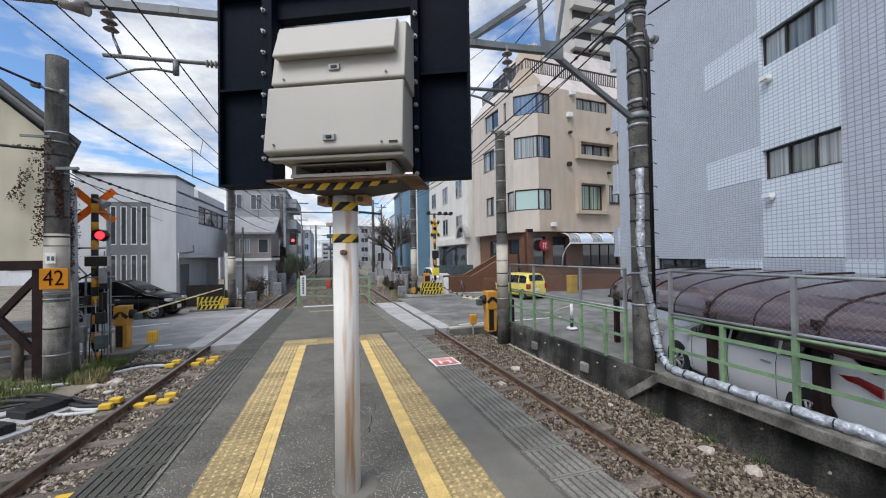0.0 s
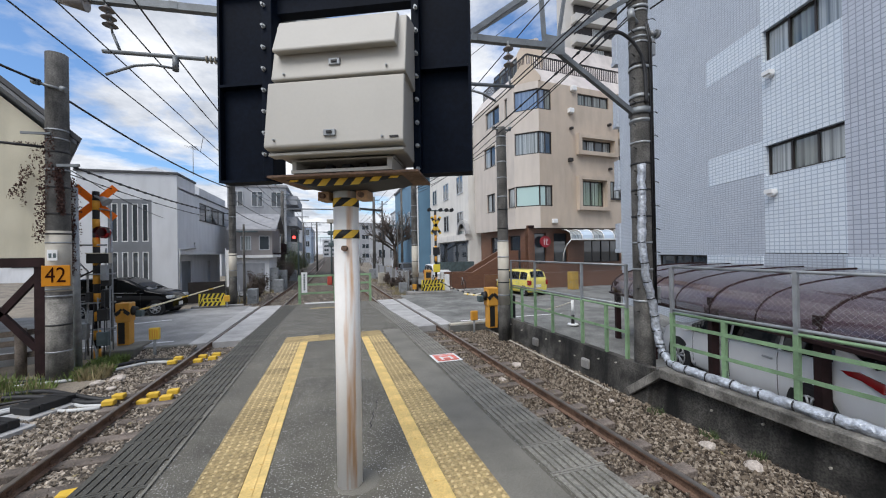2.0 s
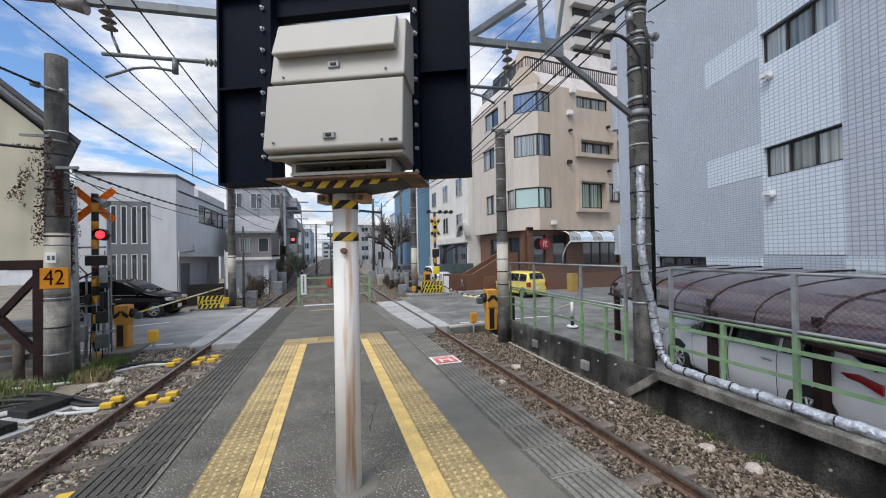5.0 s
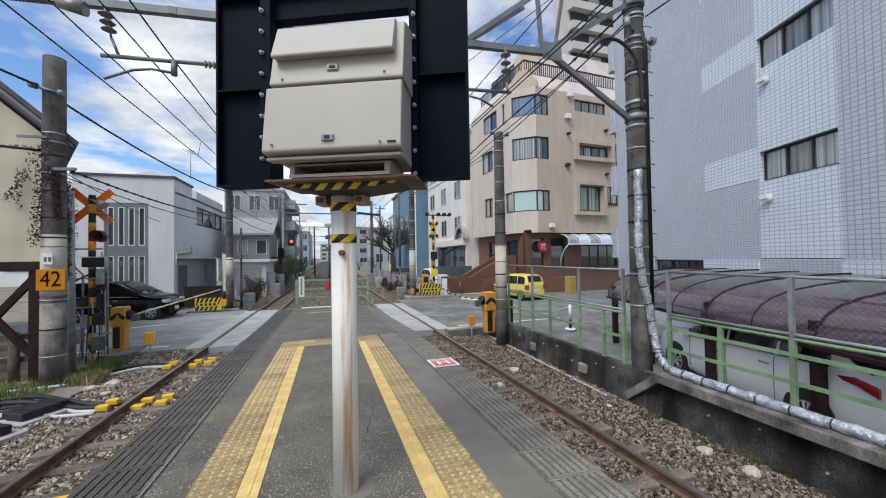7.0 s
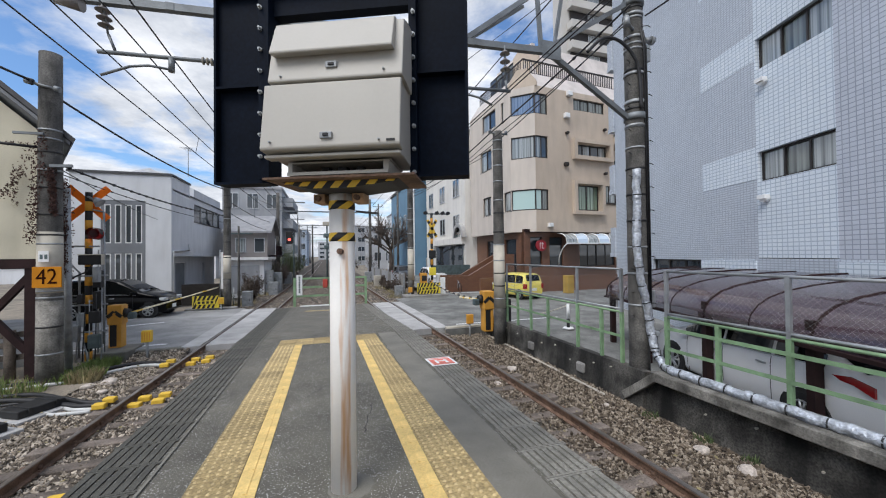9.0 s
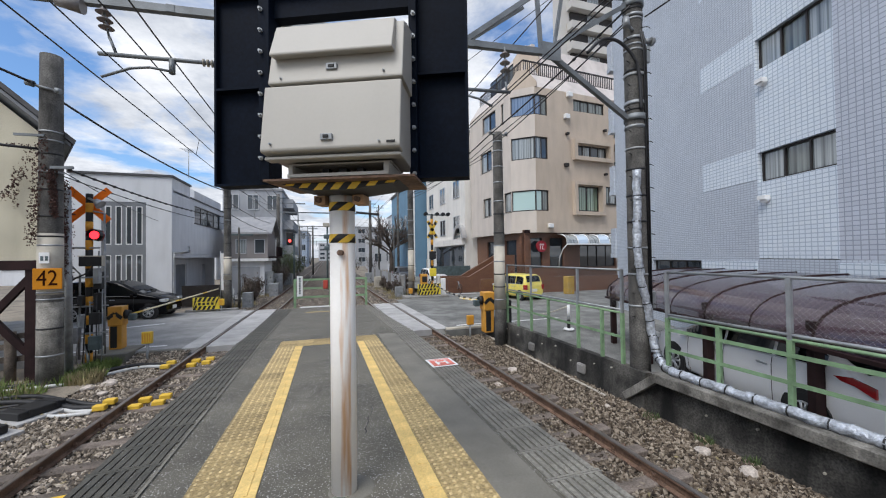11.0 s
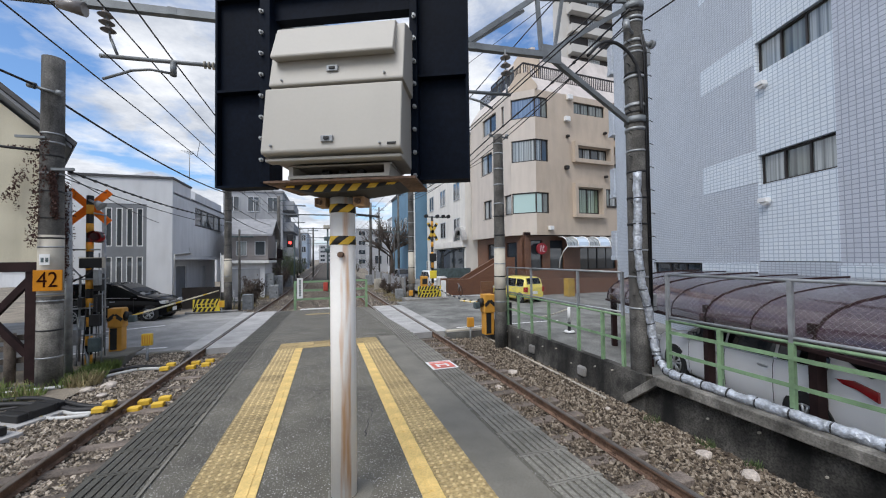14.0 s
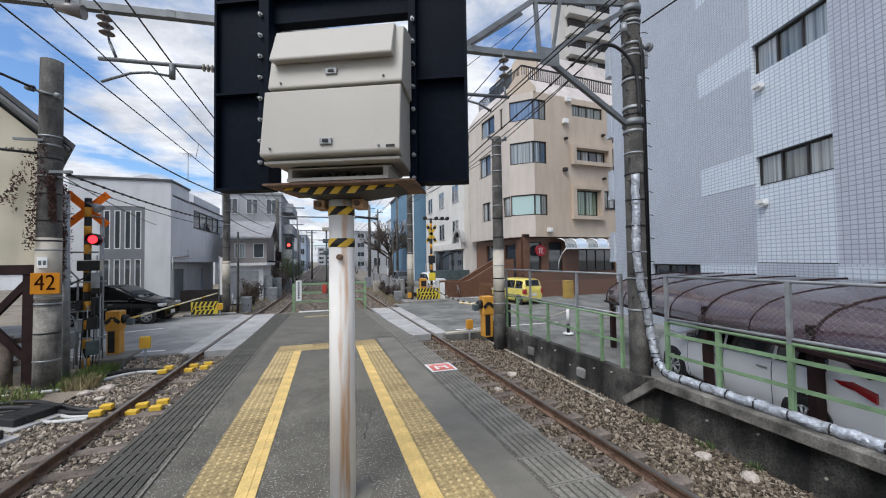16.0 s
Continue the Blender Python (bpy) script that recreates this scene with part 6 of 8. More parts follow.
UNLIT.node_tree.nodes["Principled BSDF"].inputs["Coat Weight"].default_value = 0.0
for f in lens.data.polygons:
    if f.normal.y > -0.5:
        f.material_index = 1
b = N()
tube(b, [(0, 0, 3.31), (0.17, 0.06, 3.31)], 0.03, 8)
tube(b, [(0.3, 0.05, 3.9), (0.3, 0.05, 0.4)], 0.025, 8)
tube(b, [(0.3, 0.05, 3.9), (0.05, 0.0, 3.95)], 0.02, 8)
part("bracket", b, GALV, cross)
b = N()
bev(bx(b, -0.13, 0.36, -0.2, -0.08, 2.5, 2.75), 0.015, 1)
ind = part("direction_indicator", b, BLACK, cross, "black train direction box with pale cap")
b = N()
bx(b, -0.14, 0.37, -0.21, -0.07, 2.75, 2.775)
bx(b, 0.36, 0.375, -0.21, -0.07, 2.5, 2.75)
part("cap", b, POLEPALE, ind)
b = N()
tube(b, [(-0.42, -0.05, 2.98), (0.25, -0.05, 2.98)], 0.022, 8)
tube(b, [(-0.42, -0.05, 2.98), (-0.56, -0.05, 2.98)], 0.05, 10, 0.12)
part("loudspeaker", b, GALV, cross, "grey horn loudspeaker on a bar")
for x0, z0, z1 in ((0.14, 1.9, 2.35), (0.14, 1.35, 1.8), (-0.2, 0.9, 1.25)):
    b = N()
    bev(bx(b, x0, x0 + 0.17, -0.12, 0.06, z0, z1), 0.012, 1)
    part("relay_box", b, BLACK if z0 > 1.2 else GALV, cross)
# ladder and conduits behind
for x in (0.11, 0.25):
    b = N()
    tube(b, [(x, 0.2, 0.15), (x, 0.2, 2.9)], 0.018, 6)
    part("ladder_rail", b, GALV, cross)
for i in range(9):
    b = N()
    tube(b, [(0.11, 0.2, 0.4 + i * 0.28), (0.25, 0.2, 0.4 + i * 0.28)], 0.012, 6)
    part("ladder_rung", b, GALV, cross)
for x0, w, z0, z1, mm_ in ((0.2, 0.12, 2.05, 2.45, GALV), (-0.3, 0.2, 0.55, 0.95, GALV), (0.1, 0.25, 0.35, 0.7, DARKSTEEL), (-0.12, 0.1, 1.5, 1.75, BLACK), (0.12, 0.22, 1.0, 1.3, BLACK), (-0.52, 0.14, 1.2, 1.5, GALV)):
    b = N()
    bev(bx(b, x0, x0 + w, -0.26, -0.1, z0, z1), 0.01, 1)
    part("relay_box", b, mm_, cross)
for zz in (0.75, 1.45, 2.2):
    b = N()
    bar(b, (-0.5, -0.08, zz), (0.45, -0.08, zz + 0.02), 0.03, 0.04)
    part("bracket", b, GALV, cross)
for k in range(7):
    b = N()
    x = -0.45 + k * 0.13
    tube(b, [(x, -0.14, 0.0), (x + 0.03, -0.16, 0.5), (x + random.uniform(-0.08, 0.08), -0.15, 1.0 + 0.15 * k)], 0.014, 6)
    part("cable", b, CABLE if k % 2 else GALV, cross)
for pts in ([(-0.15, -0.1, 0.1), (-0.14, -0.1, 2.3), (-0.3, -0.1, 2.5), (-0.5, -0.1, 2.5)], [(-0.4, -0.05, 0.0), (-0.38, -0.05, 1.5), (0.1, -0.05, 1.55)], [(-0.05, -0.12, 0.5), (0.06, -0.2, 0.25), (0.12, -0.25, 0.0)]):
    b = N()
    tube(b, pts, 0.025, 8)
    part("conduit", b, GALV, cross)
hose("signal_cable", [(-6.3, 11.8, 2.0), (-6.1, 11.8, 2.15), (-5.85, 11.8, 2.3), (-5.7, 11.85, 2.6)], 0.02, CABLE, "black cable looping to the crossing signal")
# pale base slab
b = N()
bev(bx(b, -6.15, -5.2, 12.2, 13.3, -0.3, 0.06), 0.02, 1)
solid("concrete_slab", b, PATCHED, "dark grey concrete slab under the barrier machine", "slab")
# slim pipe beside the utility pole
b = N()
tube(b, [(-5.85, 11.1, -0.3), (-5.91, 11.1, 4.3)], 0.075, 14)
solid("riser_pipe", b, GALV, "grey steel riser pipe beside the utility pole", "pipe")


def barrier(m, label, arm_len, arm_up, cut=0.5):
    """A yellow barrier machine with black chevron and its lowered arm."""
    g = thing("barrier_machine", m, label, "barrier", "crossing barriers")
    b = N()
    bev(bx(b, -0.2, 0.2, -0.2, 0.2, 0.75, 1.38), 0.03, 2)
    head = part("gear_case", b, mat_case, g, "amber gear case")
    b = N()
    bev(bx(b, -0.17, 0.17, -0.17, 0.17, 0.0, 0.75), 0.015, 1)
    part("pedestal", b, mat_case, g)
    b = N()
    bx(b, -0.13, 0.05, -0.175, -0.171, 0.05, 0.74)
    bx(b, -0.05, 0.13, 0.171, 0.175, 0.05, 0.74)
    part("pedestal_panel", b, BLACK, g)
    b = N()
    for s in (-1, 1):
        bar(b, (0, -0.206, 1.17), (s * 0.19, -0.206, 1.0), 0.008, 0.11)
        bar(b, (0, 0.206, 1.17), (s * 0.19, 0.206, 1.0), 0.008, 0.11)
        bar(b, (-0.206, 0, 1.17), (-0.206, s * 0.19, 1.0), 0.008, 0.11)
    part("chevron", b, BLACK, head, "black chevron band")
    b = N()
    tube(b, [(0, -0.21, 1.1), (0, -0.222, 1.1)], 0.04, 14)
    part("emblem", b, mat_case, head)
    b = N()
    tube(b, [(0.2, 0, 1.1), (0.34, 0, 1.1)], 0.16, 16, 0.13)
    hub = part("hub", b, BLACK, g)
    b = N()
    bev(bx(b, 0.3, 0.5, -0.12, 0.1, 0.9, 1.12), 0.03, 1)
    part("counterweight", b, DARKSTEEL, g)
    d = Vector(arm_up).normalized()
    p0 = Vector((0.38, 0, 1.1))
    n = 14
    for i in range(n):
        b = N()
        a, c = p0 + d * (arm_len * i / n), p0 + d * (arm_len * (i + 1) / n)
        tube(b, [a, c], 0.032, 8)
        part("arm_section", b, mat_arm if i % 5 else HAZARD, g)
    return g


mat_case = mat("amber_case", (0.66, 0.32, 0.045), 0.55, var=0.12, scale=3.0, stain=0.15)
mat_arm = mat("pale_arm_paint", (0.82, 0.72, 0.5), 0.6, var=0.12, scale=4.0)
barrier(pose(-5.74, 13.0, 0.06) @ Matrix.Scale(0.88, 4), "amber barrier machine with black chevron and lowered pale arm", 10.2, (0.0, 1.0, 0.0))
barrier(pose(5.32, 11.75, -0.05, 0, 0, 180), "amber barrier machine beside the east pole", 0.7, (0.6, -0.8, 0.05), 0.2)

# far gates: hazard boards with machines


def hazard_board(m, w, h, label, slope=0.18):
    g = thing("hazard_board", m, label, "hazard board", "hazard boards")
    b = N()
    bx(b, 0, w, 0, 0.03, 0.12, h)
    board = part("board", b, HAZARD_LIME, g)
    n = int(w / 0.2)
    for i in range(-1, n):
        q = N()
        x = i * 0.2
        prism(q, [(max(0, x), 0.12), (max(0.001, x + 0.11), 0.12), (min(w, x + 0.11 + slope * 1.7), h), (min(w - 0.001, x + slope * 1.7), h)], -0.006, -0.002)
        part("stripe", q, BLACK, board)
    q = N()
    bx(q, w * 0.15, w * 0.85, -0.012, -0.008, h * 0.42, h * 0.7)
    pl = part("text_strip", q, HAZARD_LIME, board)
    for i in range(4):
        q = N()
        bx(q, w * (0.2 + i * 0.16), w * (0.3 + i * 0.16), -0.018, -0.013, h * 0.48, h * 0.64)
        part("text_bar", q, BLACK, pl)
    for x in (0.08, w - 0.12):
        q = N()
        bx(q, x, x + 0.05, 0.03, 0.08, 0, h)
        part("leg", q, GALV, g)
    return g


HAZARD_LIME = mat("lime_yellow", (0.74, 0.58, 0.05), 0.6, var=0.12)
hazard_board(pose(-6.2, 20.75, 0), 1.15, 0.72, "yellow and black hazard board at the far barrier")
hazard_board(pose(5.4, 22.3, 0.05), 1.5, 0.8, "yellow and black hazard board at the far barrier")
for x, y, z in ((-4.95, 20.7, 0), (4.95, 22.3, 0), (-4.7, 12.15, 0.0), (4.75, 11.95, -0.1)):
    mk = thing("marker_post", pose(x, y, z), "short yellow marker box on a post", "marker", "marker posts")
    b = N()
    tube(b, [(0, 0, -0.3), (0, 0, 0.35)], 0.035, 8)
    part("stem", b, GALV, mk)
    b = N()
    bev(bx(b, -0.12, 0.12, -0.06, 0.06, 0.3, 0.62), 0.012, 1)
    hd = part("marker_head", b, HAZARD if x < 0 else mat_case, mk)
    for i in range(4):
        q = N()
        bx(q, -0.1 + i * 0.055, -0.075 + i * 0.055, -0.066, -0.062, 0.34, 0.58)
        part("slot", q, mat_band, hd)
# far barrier machines and arms
for m, L_, lab in ((pose(5.95, 22.9, 0, 0, 0, 180), 8.6, "amber barrier machine with arm across the road"), ):
    g = thing("barrier_machine", m, lab, "barrier", "crossing barriers")
    b = N()
    bev(bx(b, -0.2, 0.2, -0.2, 0.2, 0.0, 1.45), 0.03, 2)
    cs = part("gear_case", b, mat_case, g)
    b = N()
    bx(b, -0.16, 0.16, 0.2, 0.215, 0.95, 1.3)
    part("case_panel", b, BLACK, cs)
ea = thing("lowered_barrier", None, "black and white barrier arm lowered across the road", "barrier")
for i in range(24):
    p = Vector((6.25, 22.4, 1.05)).lerp(Vector((5.45, 12.0, 1.0)), i / 24)
    q_ = Vector((6.25, 22.4, 1.05)).lerp(Vector((5.45, 12.0, 1.0)), (i + 1) / 24)
    sag = lambda v: v + Vector((0, 0, -0.28 * math.sin(math.pi * (22.4 - v.y) / 10.4)))
    b = N()
    tube(b, [sag(p), sag(q_)], 0.035, 8)
    part("arm_section", b, BLACK if i % 2 else POLEPALE, ea)
# east crossing signal with crossbuck seen edge-on
cr = thing("crossing_signal", pose(6.5, 22.8, 0), "black and yellow crossing signal beside the far barrier", "crossing signal")
striped_mast(cr, 0, 0, 0.0, 5.3, 0.08, 16)
for s in (1, -1):
    b = N()
    bar(b, (-0.3 * s, -0.1, 3.75), (0.3 * s, -0.1, 4.85), 0.02, 0.17)
    part("crossbuck_arm", b, HAZARD, cr)
    for k in (0.15, 0.5, 0.85):
        b = N()
        c0 = Vector((-0.3 * s, -0.115, 3.75)).lerp(Vector((0.3 * s, -0.115, 4.85)), k)
        bar(b, c0 - Vector((0.04 * s, 0, 0.08)), c0 + Vector((0.04 * s, 0, 0.08)), 0.01, 0.175)
        part("stripe", b, BLACK, cr)
b = N()
tube(b, [(-0.5, 0, 5.25), (1.2, 0, 5.25)], 0.04, 8)
part("cross_arm", b, DARKSTEEL, cr)
for x in (-0.4, 0.35, 0.75, 1.1):
    b = N()
    tube(b, [(x, 0.1, 5.3), (x, -0.15, 5.3)], 0.115, 14)
    part("lamp_housing", b, BLACK, cr)
for z in (1.3, 2.4):
    b = N()
    bev(bx(b, -0.22, 0.22, -0.2, -0.08, z, z + 0.5), 0.02, 1)
    part("relay_box", b, BLACK if z > 2 else HAZARD_LIME, cr)
for x, y, h, w in ((7.15, 22.6, 1.15, 0.16), (6.9, 22.9, 1.3, 0.1)):
    b = N()
    bev(bx(b, x - w, x + w, y - 0.08, y + 0.08, 0, h), 0.02, 1)
    solid("white_post", b, WHITE, "white roadside post at the crossing corner", "post", "roadside posts")
b = N()
bev(bx(b, 4.6, 7.4, 22.1, 23.3, -0.3, 0.12), 0.03, 1)
solid("kerb_island", b, CONCRETE, "concrete kerb island under the far barrier", "kerb")
b = N()
bev(bx(b, -6.6, -4.3, 20.95, 21.2, -0.3, 0.1), 0.03, 1)
bev(b, 0.001, 1)
solid("kerb", b, CONCRETE, "concrete kerb beside the far barrier", "kerb")
b = N()
bev(bx(b, -5.1, -3.95, 12.5, 12.68, -0.3, 0.0), 0.02, 1)
solid("kerb", b, PATCHED, "dark asphalt kerb edging the road", "kerb")
b = N()
bev(bx(b, 4.0, 5.6, 12.3, 12.5, -0.3, 0.06), 0.02, 1)
solid("kerb", b, POLEPALE, "pale kerb edging the road", "kerb")


# ---- yellow number plate on the pole ----
def lettering(text, size, material, parent, m, name="lettering"):
    cu = bpy.data.curves.new("text", "FONT")
    cu.body, cu.size, cu.extrude = text, size, 0.002
    cu.align_x, cu.align_y = "CENTER", "CENTER"
    tmp = bpy.data.objects.new("text", cu)
    scene.collection.objects.link(tmp)
    me = bpy.data.meshes.new_from_object(tmp.evaluated_get(bpy.context.evaluated_depsgraph_get()))
    bpy.data.objects.remove(tmp)
    me.materials.clear()
    me.materials.append(material)
    return shared(name, me, parent, m)


PLATE = mat("amber_plate", (0.53, 0.205, 0.009), 0.6, spec=0.2, var=0.1, scale=4.0)
sign = thing("pole_sign", pose(-5.83, 10.33, 2.21), "amber plate with dark numerals 42 on the pole", "sign")
b = N()
bev(bx(b, -0.255, 0.255, -0.012, 0.012, -0.23, 0.23), 0.006, 1)
part("plate", b, PLATE, sign)
lettering("42", 0.43, mat("dark_brown_print", (0.03, 0.009, 0.004), 0.95, spec=0.05), sign, pose(0, -0.016, 0.0, 90, 0, 0) @ Matrix.Diagonal((0.88, 1.12, 1, 1)))
b = N()
bx(b, -0.2, -0.02, -0.015, 0.0, 0.34, 0.58)
note = solid("pole_notice", b, WHITE, "small white notice on the pole", "notice", m=pose(-5.8, 10.37, 2.21))
for i in range(2):
    q = N()
    bx(q, -0.17 + i * 0.08, -0.12 + i * 0.08, -0.02, -0.016, 0.4, 0.5)
    part("print_bar", q, DARKSTEEL, note)

# dry vine on the pole, pipe and gable
def vine(name, spots, count, label):
    rng = random.Random(count)
    b = N()
    for _ in range(count):
        (p, q_, r) = rng.choice(spots)
        c = Vector(p).lerp(Vector(q_), rng.random()) + Vector((rng.uniform(-r, r), rng.uniform(-r, r), rng.uniform(-r, r)))
        s = rng.uniform(0.012, 0.035)
        e = Euler((rng.uniform(0, 6), rng.uniform(0, 6), rng.uniform(0, 6))).to_matrix()
        b.faces.new([b.verts.new(c + e @ Vector(v)) for v in ((-s, 0, 0), (0, -s * 0.6, 0), (s, 0, 0), (0, s * 0.6, 0.3 * s))])
    return solid(name, b, DRYLEAF, label, "vine", kind="stuff")


vine("dry_vine", [((-5.9, 11.04, 2.3), (-5.92, 11.04, 4.4), 0.08), ((-5.97, 11.15, 0.3), (-5.98, 11.15, 4.2), 0.09), ((-5.96, 11.15, 1.2), (-5.96, 11.15, 4.4), 0.12), ((-5.95, 10.4, 5.4), (-6.15, 10.4, 3.0), 0.1), ((-5.8, 10.4, 4.6), (-5.75, 10.4, 3.6), 0.06), ((-5.95, 11.1, 3.0), (-5.9, 10.35, 4.6), 0.12)], 5200, "dry brown vine climbing the pole and pipe")

vine("dry_vine", [((-7.3, 10.7, 5.2), (-6.0, 10.5, 5.15), 0.04), ((-6.3, 10.7, 5.1), (-6.7, 10.85, 4.4), 0.09), ((-6.6, 10.85, 4.6), (-7.0, 10.9, 4.0), 0.06), ((-6.72, 10.85, 4.7), (-6.75, 10.9, 3.8), 0.05)], 420, "sparse dry vine hanging on the cream wall")

vine("dry_vine", [((-5.96, 11.08, 1.2), (-6.0, 11.08, 4.5), 0.06), ((-5.95, 11.06, 2.2), (-5.97, 11.06, 4.5), 0.09)], 3200, "dense reddish-brown dry vine round the riser pipe")

# old plank fence behind the pole
pf = thing("plank_fence", pose(-8.6, 11.4, -0.3, 0, 0, 0), "weathered grey-brown timber plank fence", "fence")
OLDWOOD = mat("weathered_timber", (0.16, 0.13, 0.105), 0.9, var=0.4, scale=4.0, bump=0.3)
for x in (0.0, 0.9, 1.55, 2.1):
    b = N()
    tube(b, [(x, -0.1, 0), (x, -0.1, 1.25)], 0.1, 10)
    part("post", b, OLDWOOD, pf)
for z in (0.55, 0.85, 1.08):
    b = N()
    bar(b, (-0.5, 0, z - 0.08), (2.4, 0, z + 0.1), 0.05, 0.13)
    part("plank", b, OLDWOOD, pf)

# ---- green gate at the platform's far end ----
gate = thing("platform_gate", pose(-1.55, 20.4, 0), "low green steel gate with a white upright sign", "gate")
for x in (0.0, 1.75, 3.6):
    b = N()
    bx(b, x - 0.06, x + 0.06, -0.06, 0.06, -0.1, 1.5)
    part("post", b, GREEN, gate)
for z in (0.55, 1.0, 1.45):
    b = N()
    bx(b, 0.06, 3.55, -0.03, 0.03, z - 0.05, z + 0.05)
    part("rail", b, GREEN, gate)
b = N()
bx(b, 0.1, 0.38, -0.07, -0.05, 0.6, 1.65)
gs = part("sign_board", b, WHITE, gate, "white sign with a dark vertical line of writing")
for i in range(7):
    q = N()
    bx(q, 0.2, 0.28, -0.08, -0.072, 0.72 + i * 0.125, 0.81 + i * 0.125)
    part("text_bar", q, DARKSTEEL, gs)
REDBOX = mat("red_box_paint", (0.45, 0.06, 0.04), 0.6)
b = N()
bev(bx(b, 1.38, 1.62, -0.16, -0.06, 0.95, 1.4), 0.03, 1)
part("red_box", b, REDBOX, gate, "red box hung on the gate")
b = N()
bx(b, -1.3, 0.9, 20.3, 20.5, -0.2, 0.05)
solid("kerb", b, WHITE, "white-painted kerb below the gate", "kerb")


# ---- overhead line ----
STEEL = mat("grey_gantry_steel", (0.20, 0.215, 0.225), 0.55, 0.4, var=0.25, scale=3.0)
PORCELAIN = mat("grey_porcelain", (0.22, 0.20, 0.19), 0.3, var=0.15)
gantry = thing("catenary_gantry", None, "grey steel catenary beam braced to a concrete pole", "catenary gantry")
BL, BR = Vector((-7.2, 6.3, 5.98)), Vector((3.65, 5.36, 6.03))
for a, c, w, h in ((BL, BR, 0.09, 0.10),
                   ((3.65, 5.4, 6.05), (5.56, 5.62, 5.18), 0.07, 0.09), ((3.75, 5.5, 6.12), (5.62, 5.8, 5.3), 0.05, 0.06),
                   ((3.7, 5.4, 6.15), (5.56, 5.62, 7.4), 0.06, 0.08), ((2.2, 5.48, 6.1), (3.4, 5.5, 7.05), 0.06, 0.08), ((3.4, 5.5, 7.05), (4.6, 5.55, 8.1), 0.06, 0.08),
                   ((2.25, 5.58, 6.12), (3.3, 5.6, 6.9), 0.04, 0.05), ((3.55, 5.45, 6.05), (3.5, 5.5, 7.3), 0.06, 0.06), ((3.78, 5.45, 6.05), (4.1, 5.5, 7.6), 0.05, 0.05),
                   ((3.45, 5.5, 7.1), (5.55, 5.62, 7.55), 0.06, 0.08), ((4.6, 5.55, 8.1), (5.55, 5.62, 8.3), 0.06, 0.08)):
    b = N()
    bar(b, a, c, w, h)
    part("beam" if w > 0.08 else "brace", b, STEEL, gantry)
b = N()
bx(b, 3.5, 3.86, 5.33, 5.35, 5.9, 6.2)
part("gusset", b, STEEL, gantry, "riveted gusset plate")
for z in (5.2, 7.42):
    b = N()
    tube(b, [(5.72, 5.62, z - 0.06), (5.72, 5.62, z + 0.06)], 0.2, 20)
    part("clamp", b, STEEL, gantry)
for i in range(8):
    b = N()
    p = BL.lerp(BR, 0.18 + i * 0.1)
    bx(b, p.x - 0.05, p.x + 0.05, p.y - 0.055, p.y - 0.047, p.z - 0.05, p.z + 0.05)
    part("bolt_plate", b, STEEL, gantry)


def insulator(top, low, name="insulator"):
    """A string of porcelain sheds on a rod."""
    t, l = Vector(top), Vector(low)
    b = N()
    tube(b, [t, l], 0.014, 8)
    rod = part(name, b, STEEL, gantry, "steel rod of a porcelain insulator")
    for f in (0.15, 0.38, 0.6):
        c = t.lerp(l, f)
        q = N()
        tube(q, [c, c - Vector((0, 0, 0.035)), c - Vector((0, 0, 0.036)), c - Vector((0, 0, 0.05))], 0.035, 14, 0.085)
        part("shed", q, PORCELAIN, rod, "porcelain shed")


insulator((-2.772, 5.88, 5.96), (-2.699, 5.88, 5.519))
insulator((2.813, 5.376, 6.008), (2.822, 5.376, 5.432))
for pts, r in (([(-2.699, 5.88, 5.54), (-2.625, 5.88, 5.33)], 0.018),
               ([(-2.814, 5.88, 5.299), (-0.945, 5.88, 5.383)], 0.028),
               ([(-2.783, 5.88, 4.994), (-2.468, 5.88, 5.152), (-2.257, 5.88, 5.194), (-1.995, 5.88, 5.172)], 0.018),
               ([(-1.995, 5.88, 5.33), (-1.995, 5.88, 5.141)], 0.04),
               ([(2.822, 5.376, 5.432), (2.842, 5.376, 5.25)], 0.018),
               ([(1.152, 5.376, 5.173), (2.899, 5.376, 5.269)], 0.028),
               ([(2.573, 5.376, 5.0), (2.352, 5.376, 5.096), (2.112, 5.376, 5.134)], 0.018)):
    b = N()
    tube(b, pts, r, 8)
    part("registration_arm", b, STEEL, gantry)
for x in (-1.55, -1.5, -1.45):
    b = N()
    p = Vector((x * 1.05, 5.88, 5.351))
    tube(b, [p, p + Vector((0.02, 0, 0))], 0.05, 12)
    part("insulator", b, POLEPALE, gantry)
b = N()
t = Vector((-3.255, 5.88, 5.908))
tube(b, [t, t + Vector((0.28, 0, -0.03))], 0.06, 12, 0.09)
tube(b, [t + Vector((0.1, 0, 0.05)), t + Vector((0.1, 0, 0.3))], 0.02, 6)
part("insulator", b, PORCELAIN, gantry)


def wire(pts, r, label, sag=0.0, knots=0):
    w = thing("overhead_wire", None, label, "overhead wire", "overhead wires")
    b = N()
    for a, c in zip(pts, pts[1:]):
        a, c = Vector(a), Vector(c)
        tube(b, [a.lerp(c, i / 10) - Vector((0, 0, sag * 4 * (i / 10) * (1 - i / 10))) for i in range(11)], r, 5)
    part("strand", b, CABLE, w)
    a, c = Vector(pts[0]), Vector(pts[-1])
    for i in range(knots):
        f = (i + 1) / (knots + 1)
        p = a.lerp(c, f) - Vector((0, 0, sag * 4 * f * (1 - f)))
        q = N()
        d = (c - a).normalized() * 0.03
        tube(q, [p - d, p + d], r * 1.7, 6)
        part("spacer", q, CABLE, w)
    return w


